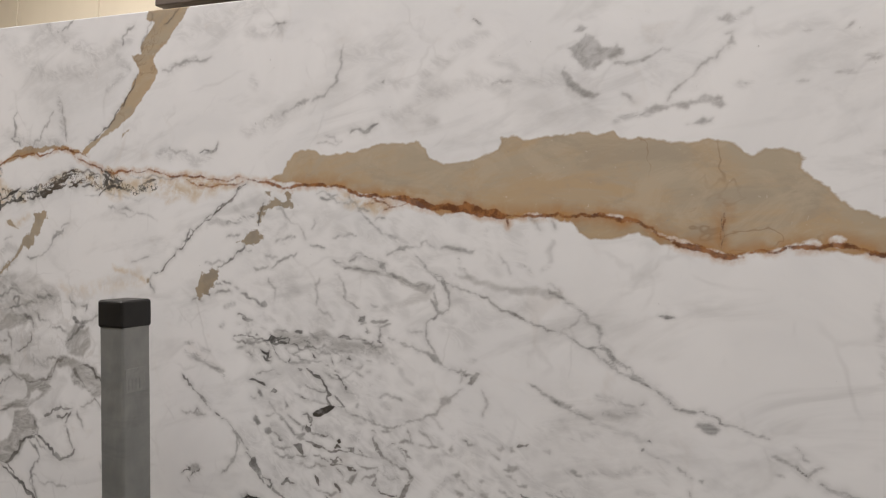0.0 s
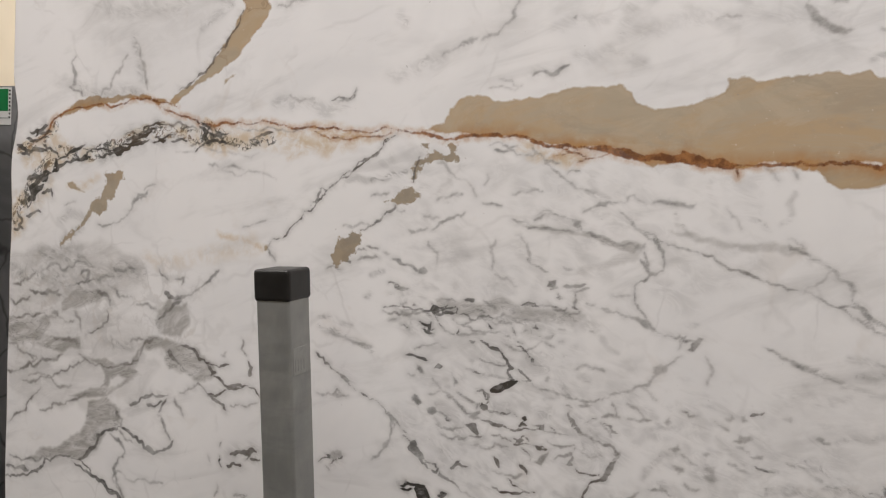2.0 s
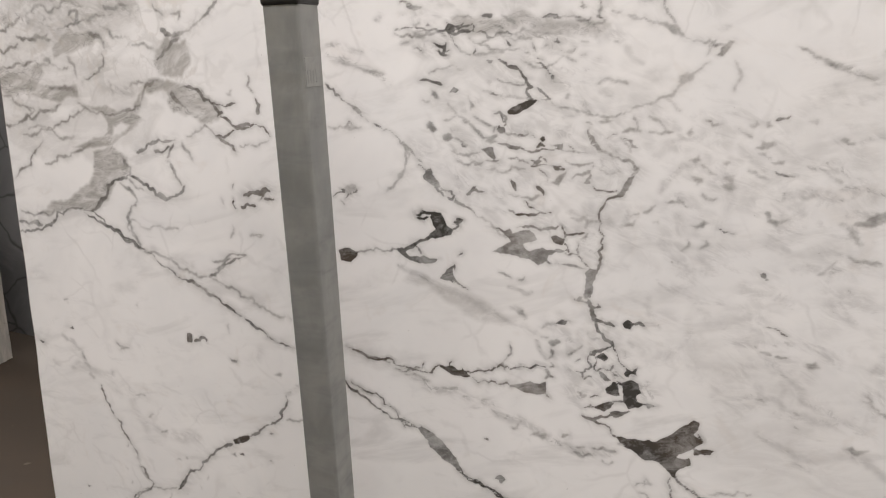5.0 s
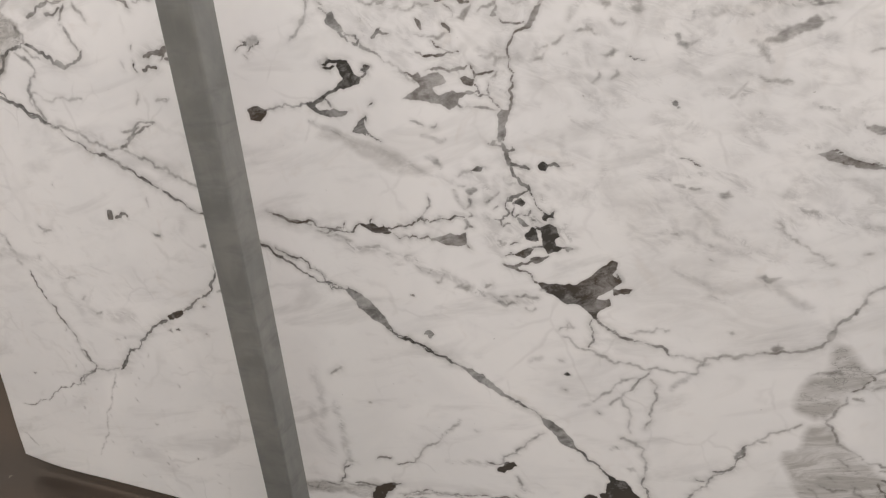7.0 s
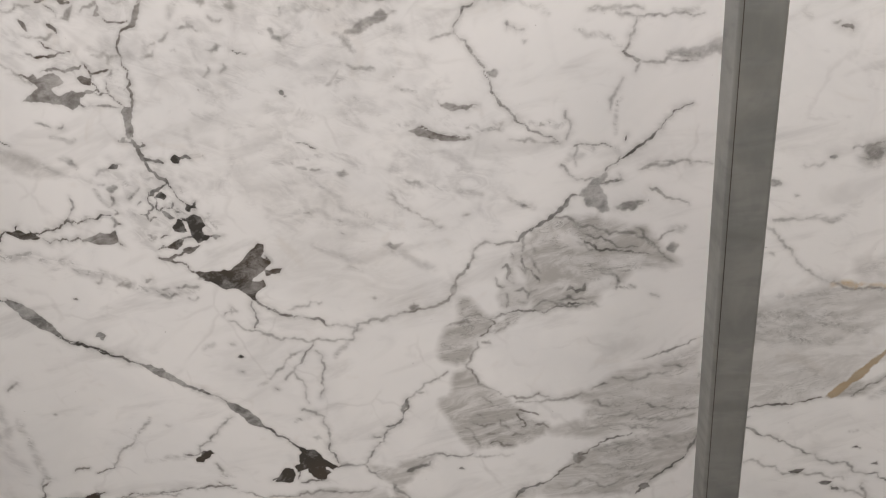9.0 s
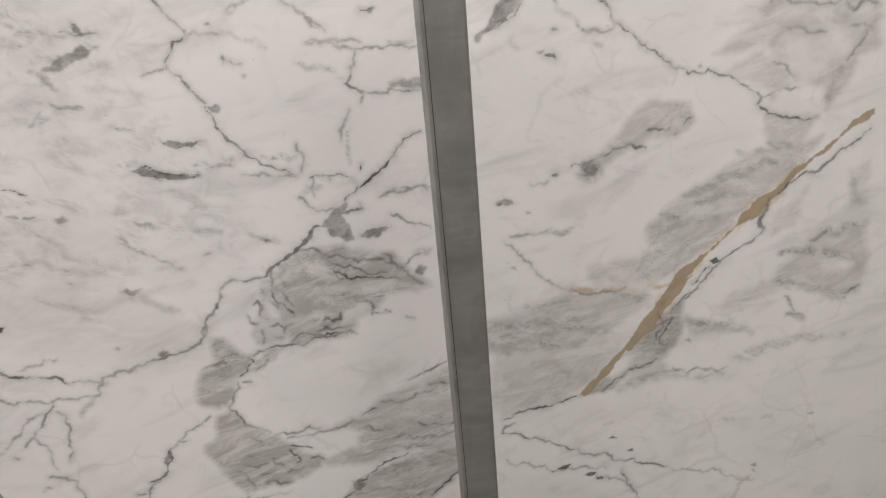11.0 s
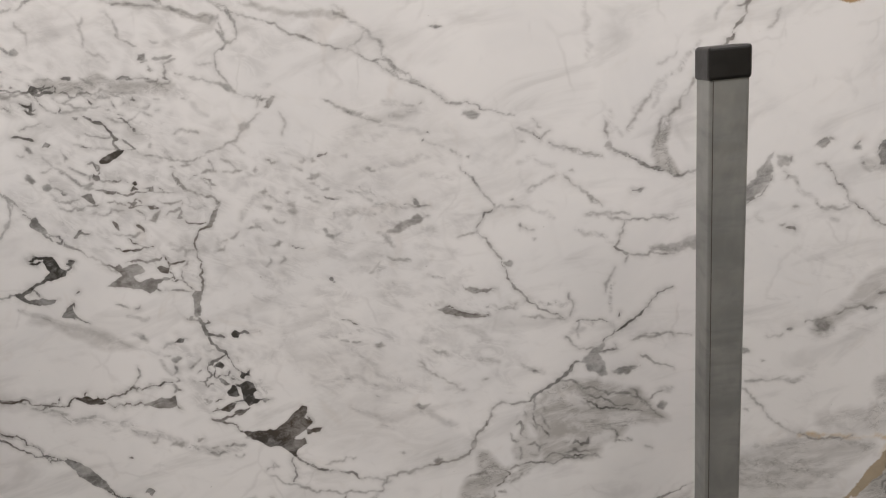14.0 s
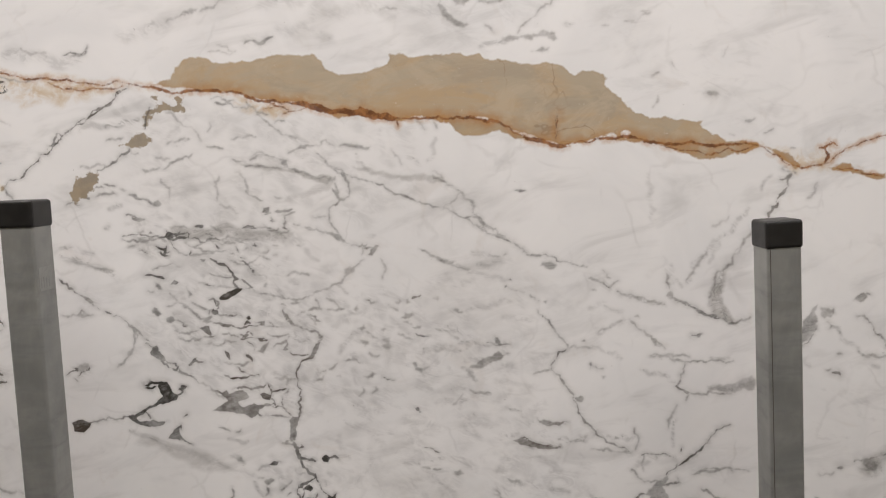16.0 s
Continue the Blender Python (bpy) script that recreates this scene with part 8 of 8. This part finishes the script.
def slab_mesh():
    """A front face of small squares that carries the veining, and plain sides and back."""
    x, z = np.meshgrid(GX / 1000, GZ / 1000)
    # the raw left edge is a little uneven, and the lower left corner is worn
    wob = 0.0015 * np.sin(z * 9 + 1) + 0.0012 * np.sin(z * 31) + 0.013 * np.exp(-((z - 1.69) / 0.06) ** 2) - 0.006 * np.exp(-((z - 1.58) / 0.03) ** 2)
    x = x + wob * np.clip(1 - (x - LEFT / 1000) / 0.06, 0, 1)
    low = 0.004 + 0.003 * np.sin(x * 7) + 0.024 * np.exp(-((x + 1.86) / 0.10) ** 2)
    z = z + low * np.clip(1 - (z - FOOT / 1000) / 0.06, 0, 1)
    # softly rounded upper left corner
    corner = np.hypot(np.clip(LEFT / 1000 + 0.07 - x, 0, 1), np.clip(z - 1.934, 0, 1))
    over = np.clip(corner - 0.07, 0, 1)
    x = x + over * 0.75
    z = z - over * 0.75
    n = NX * NZ
    front = np.stack([x, np.full_like(x, FACE), z], axis=-1).reshape(-1, 3)
    idx = np.arange(n).reshape(NZ, NX)
    quads = np.stack([idx[:-1, :-1], idx[:-1, 1:], idx[1:, 1:], idx[1:, :-1]], axis=-1).reshape(-1, 4)
    rim = np.concatenate([idx[0, :], idx[1:, -1], idx[-1, -2::-1], idx[-2:0:-1, 0]])
    lip = front[rim] + np.array([0, 0.0015, 0])
    back = front[rim] + np.array([0, 0.020, 0])
    m = len(rim)
    a = np.arange(m)
    b = (a + 1) % m
    sides = np.stack([rim[b], rim[a], n + a, n + b], axis=-1)
    sides2 = np.stack([n + b, n + a, n + m + a, n + m + b], axis=-1)
    verts = np.concatenate([front, lip, back])
    faces = np.concatenate([quads, sides, sides2])
    loops = np.concatenate([faces.ravel(), n + m + a[::-1]])
    starts = np.concatenate([np.arange(len(faces)) * 4, [len(faces) * 4]])
    me = bpy.data.meshes.new("stone_slab")
    me.vertices.add(len(verts))
    me.vertices.foreach_set("co", verts.astype(np.float32).ravel())
    me.loops.add(len(loops))
    me.loops.foreach_set("vertex_index", loops.astype(np.int32))
    me.polygons.add(len(starts))
    me.polygons.foreach_set("loop_start", starts.astype(np.int32))
    me.update(calc_edges=True)
    me.validate()
    for key, field in FIELD.items():
        flat = field.ravel()
        data = np.concatenate([flat, flat[rim], flat[rim]])
        if key in ("vein", "ochre", "rust"):
            data = np.clip(data, -FAR, FAR) / 1000
        me.attributes.new(key, "FLOAT", "POINT").data.foreach_set("value", data.astype(np.float32))
    me.materials.append(MARBLE)
    return me


slab = tagged(new("stone_slab", slab_mesh()), "polished white marble slab with grey veins and gold seam, standing on the floor", "stone slab")


# ---- square posts in front of the slab ----
def post(x, y, top, lean, nod, turn, group="posts that hold the slab"):
    length = (top - 0.002) / (math.cos(radians(lean)) * math.cos(radians(nod)))
    ob = thing("post", pose(x, y, top, nod, lean, turn), "square galvanised steel post with a black plastic cap, leaning", "post", group)
    h = 0.0283
    tube = block((-h, -h, -length), (h, h, -0.036), 0.0)
    bmesh.ops.bevel(tube, geom=[e for e in tube.edges if abs(e.verts[0].co.z - e.verts[1].co.z) > 0.1], offset=0.005, segments=4, affect="EDGES", profile=0.5)
    for f in tube.faces:
        f.smooth = False
    part("tube", tube, STEEL, ob)
    k = 0.0305
    cap = block((-k, -k, -0.047), (k, k, 0.0), 0.0)
    bmesh.ops.bevel(cap, geom=list(cap.edges), offset=0.0055, segments=3, affect="EDGES", profile=0.5)
    part("cap", cap, RUBBER, ob, "black moulded plastic end cap")
    return ob, h


post_a, half = post(-1.0566, 0.828, 1.441, -3.86, 1.62, -0.86)
label_a = part("sticker", block((half - 0.0002, -0.022, -0.155), (half + 0.0006, 0.016, -0.115), 0.0003, 1), STICKER, post_a, "worn grey sticker with faded bars")
for i in range(4):
    part("printed_bar", block((half + 0.0006, -0.018 + i * 0.0075, -0.15), (half + 0.0009, -0.0155 + i * 0.0075, -0.132)), STEEL, label_a)
post_b, half = post(0.2146, 0.806, 1.463, -6.42, 1.94, -1.44)
part("weld_seam", block((-half + 0.0046, -half - 0.0003, -1.46), (-half + 0.0056, -half + 0.001, -0.047), 0.0), BEAM, post_b, "dark seam along the edge")


# ---- neighbouring slabs ----
def neighbour(name, lo, hi, material, label, group):
    bm = block(lo, hi)
    long = [e for e in bm.edges if e.calc_length() > 0.5]
    bmesh.ops.subdivide_edges(bm, edges=long, cuts=24)
    for v in bm.verts:
        s = noise.noise(Vector((v.co.x * 6, v.co.y * 20, v.co.z * 9)))
        v.co += Vector((0.003 * s, 0.0, 0.002 * s))
    return tagged(part(name, bm, material), label, "stone slab", group)


BACK = "slabs stacked behind"
y = 1.752
for thick, right, top in ((0.03, -3.05, 1.945), (0.03, -3.045, 1.955), (0.055, -3.055, 1.95), (0.027, -3.06, 1.962)):
    neighbour("stone_slab", (right - 1.9, y, 0.0), (right, y + thick, top), SAWN, "grey stone slab stacked upright with its sawn edge showing", BACK)
    y += thick + 0.002
neighbour("stone_slab", (-5.2, 2.10, 0.0), (-3.10, 2.12, 1.965), DARK_MARBLE, "dark grey marble slab with black veins, upright", BACK)
neighbour("stone_slab", (-5.2, 2.124, 0.0), (-3.07, 2.144, 1.975), DARK_MARBLE, "dark grey marble slab with black veins, upright", BACK)

# hand-drawn marks on the sawn edge that cannot be read
for i, (z, tall) in enumerate(((1.50, 0.03), (1.44, 0.022), (1.39, 0.03), (1.34, 0.022), (1.30, 0.034), (1.25, 0.02), (1.21, 0.03))):
    bar = part("ink_mark", block((-3.0530, 1.830, z), (-3.0505, 1.834 + 0.006 * (i % 3), z + tall)), INK)
    tagged(bar, "short black hand-drawn mark on the slab edge", "ink mark", "marks on the slab edge")

sheet = thing("paper_label", pose(-3.235, 2.0965, 1.85), "white paper label with a green block, stuck on dark marble", "label")
part("paper", block((-0.085, -0.0015, -0.043), (0.024, 0.0, 0.113), 0.0), PAPER, sheet)
part("green_block", block((-0.080, -0.0035, 0.015), (0.006, -0.0016, 0.108), 0.0), GREEN, sheet, "green printed block")
part("line", block((-0.080, -0.0030, -0.016), (0.008, -0.0016, -0.0135), 0.0), INK, sheet)
for i in range(8):
    part("printed_bar", block((0.011, -0.0030, 0.096 - i * 0.016), (0.019, -0.0016, 0.104 - i * 0.016), 0.0), INK, sheet)
for x in (-0.9, 0.0, 0.9):
    tagged(part("timber_bearer", block((x - 0.05, 1.001, 0.0), (x + 0.05, 1.10, 0.0448), 0.003), WOOD), "short rough timber block under the marble slab", "timber block", "blocks under the slab")
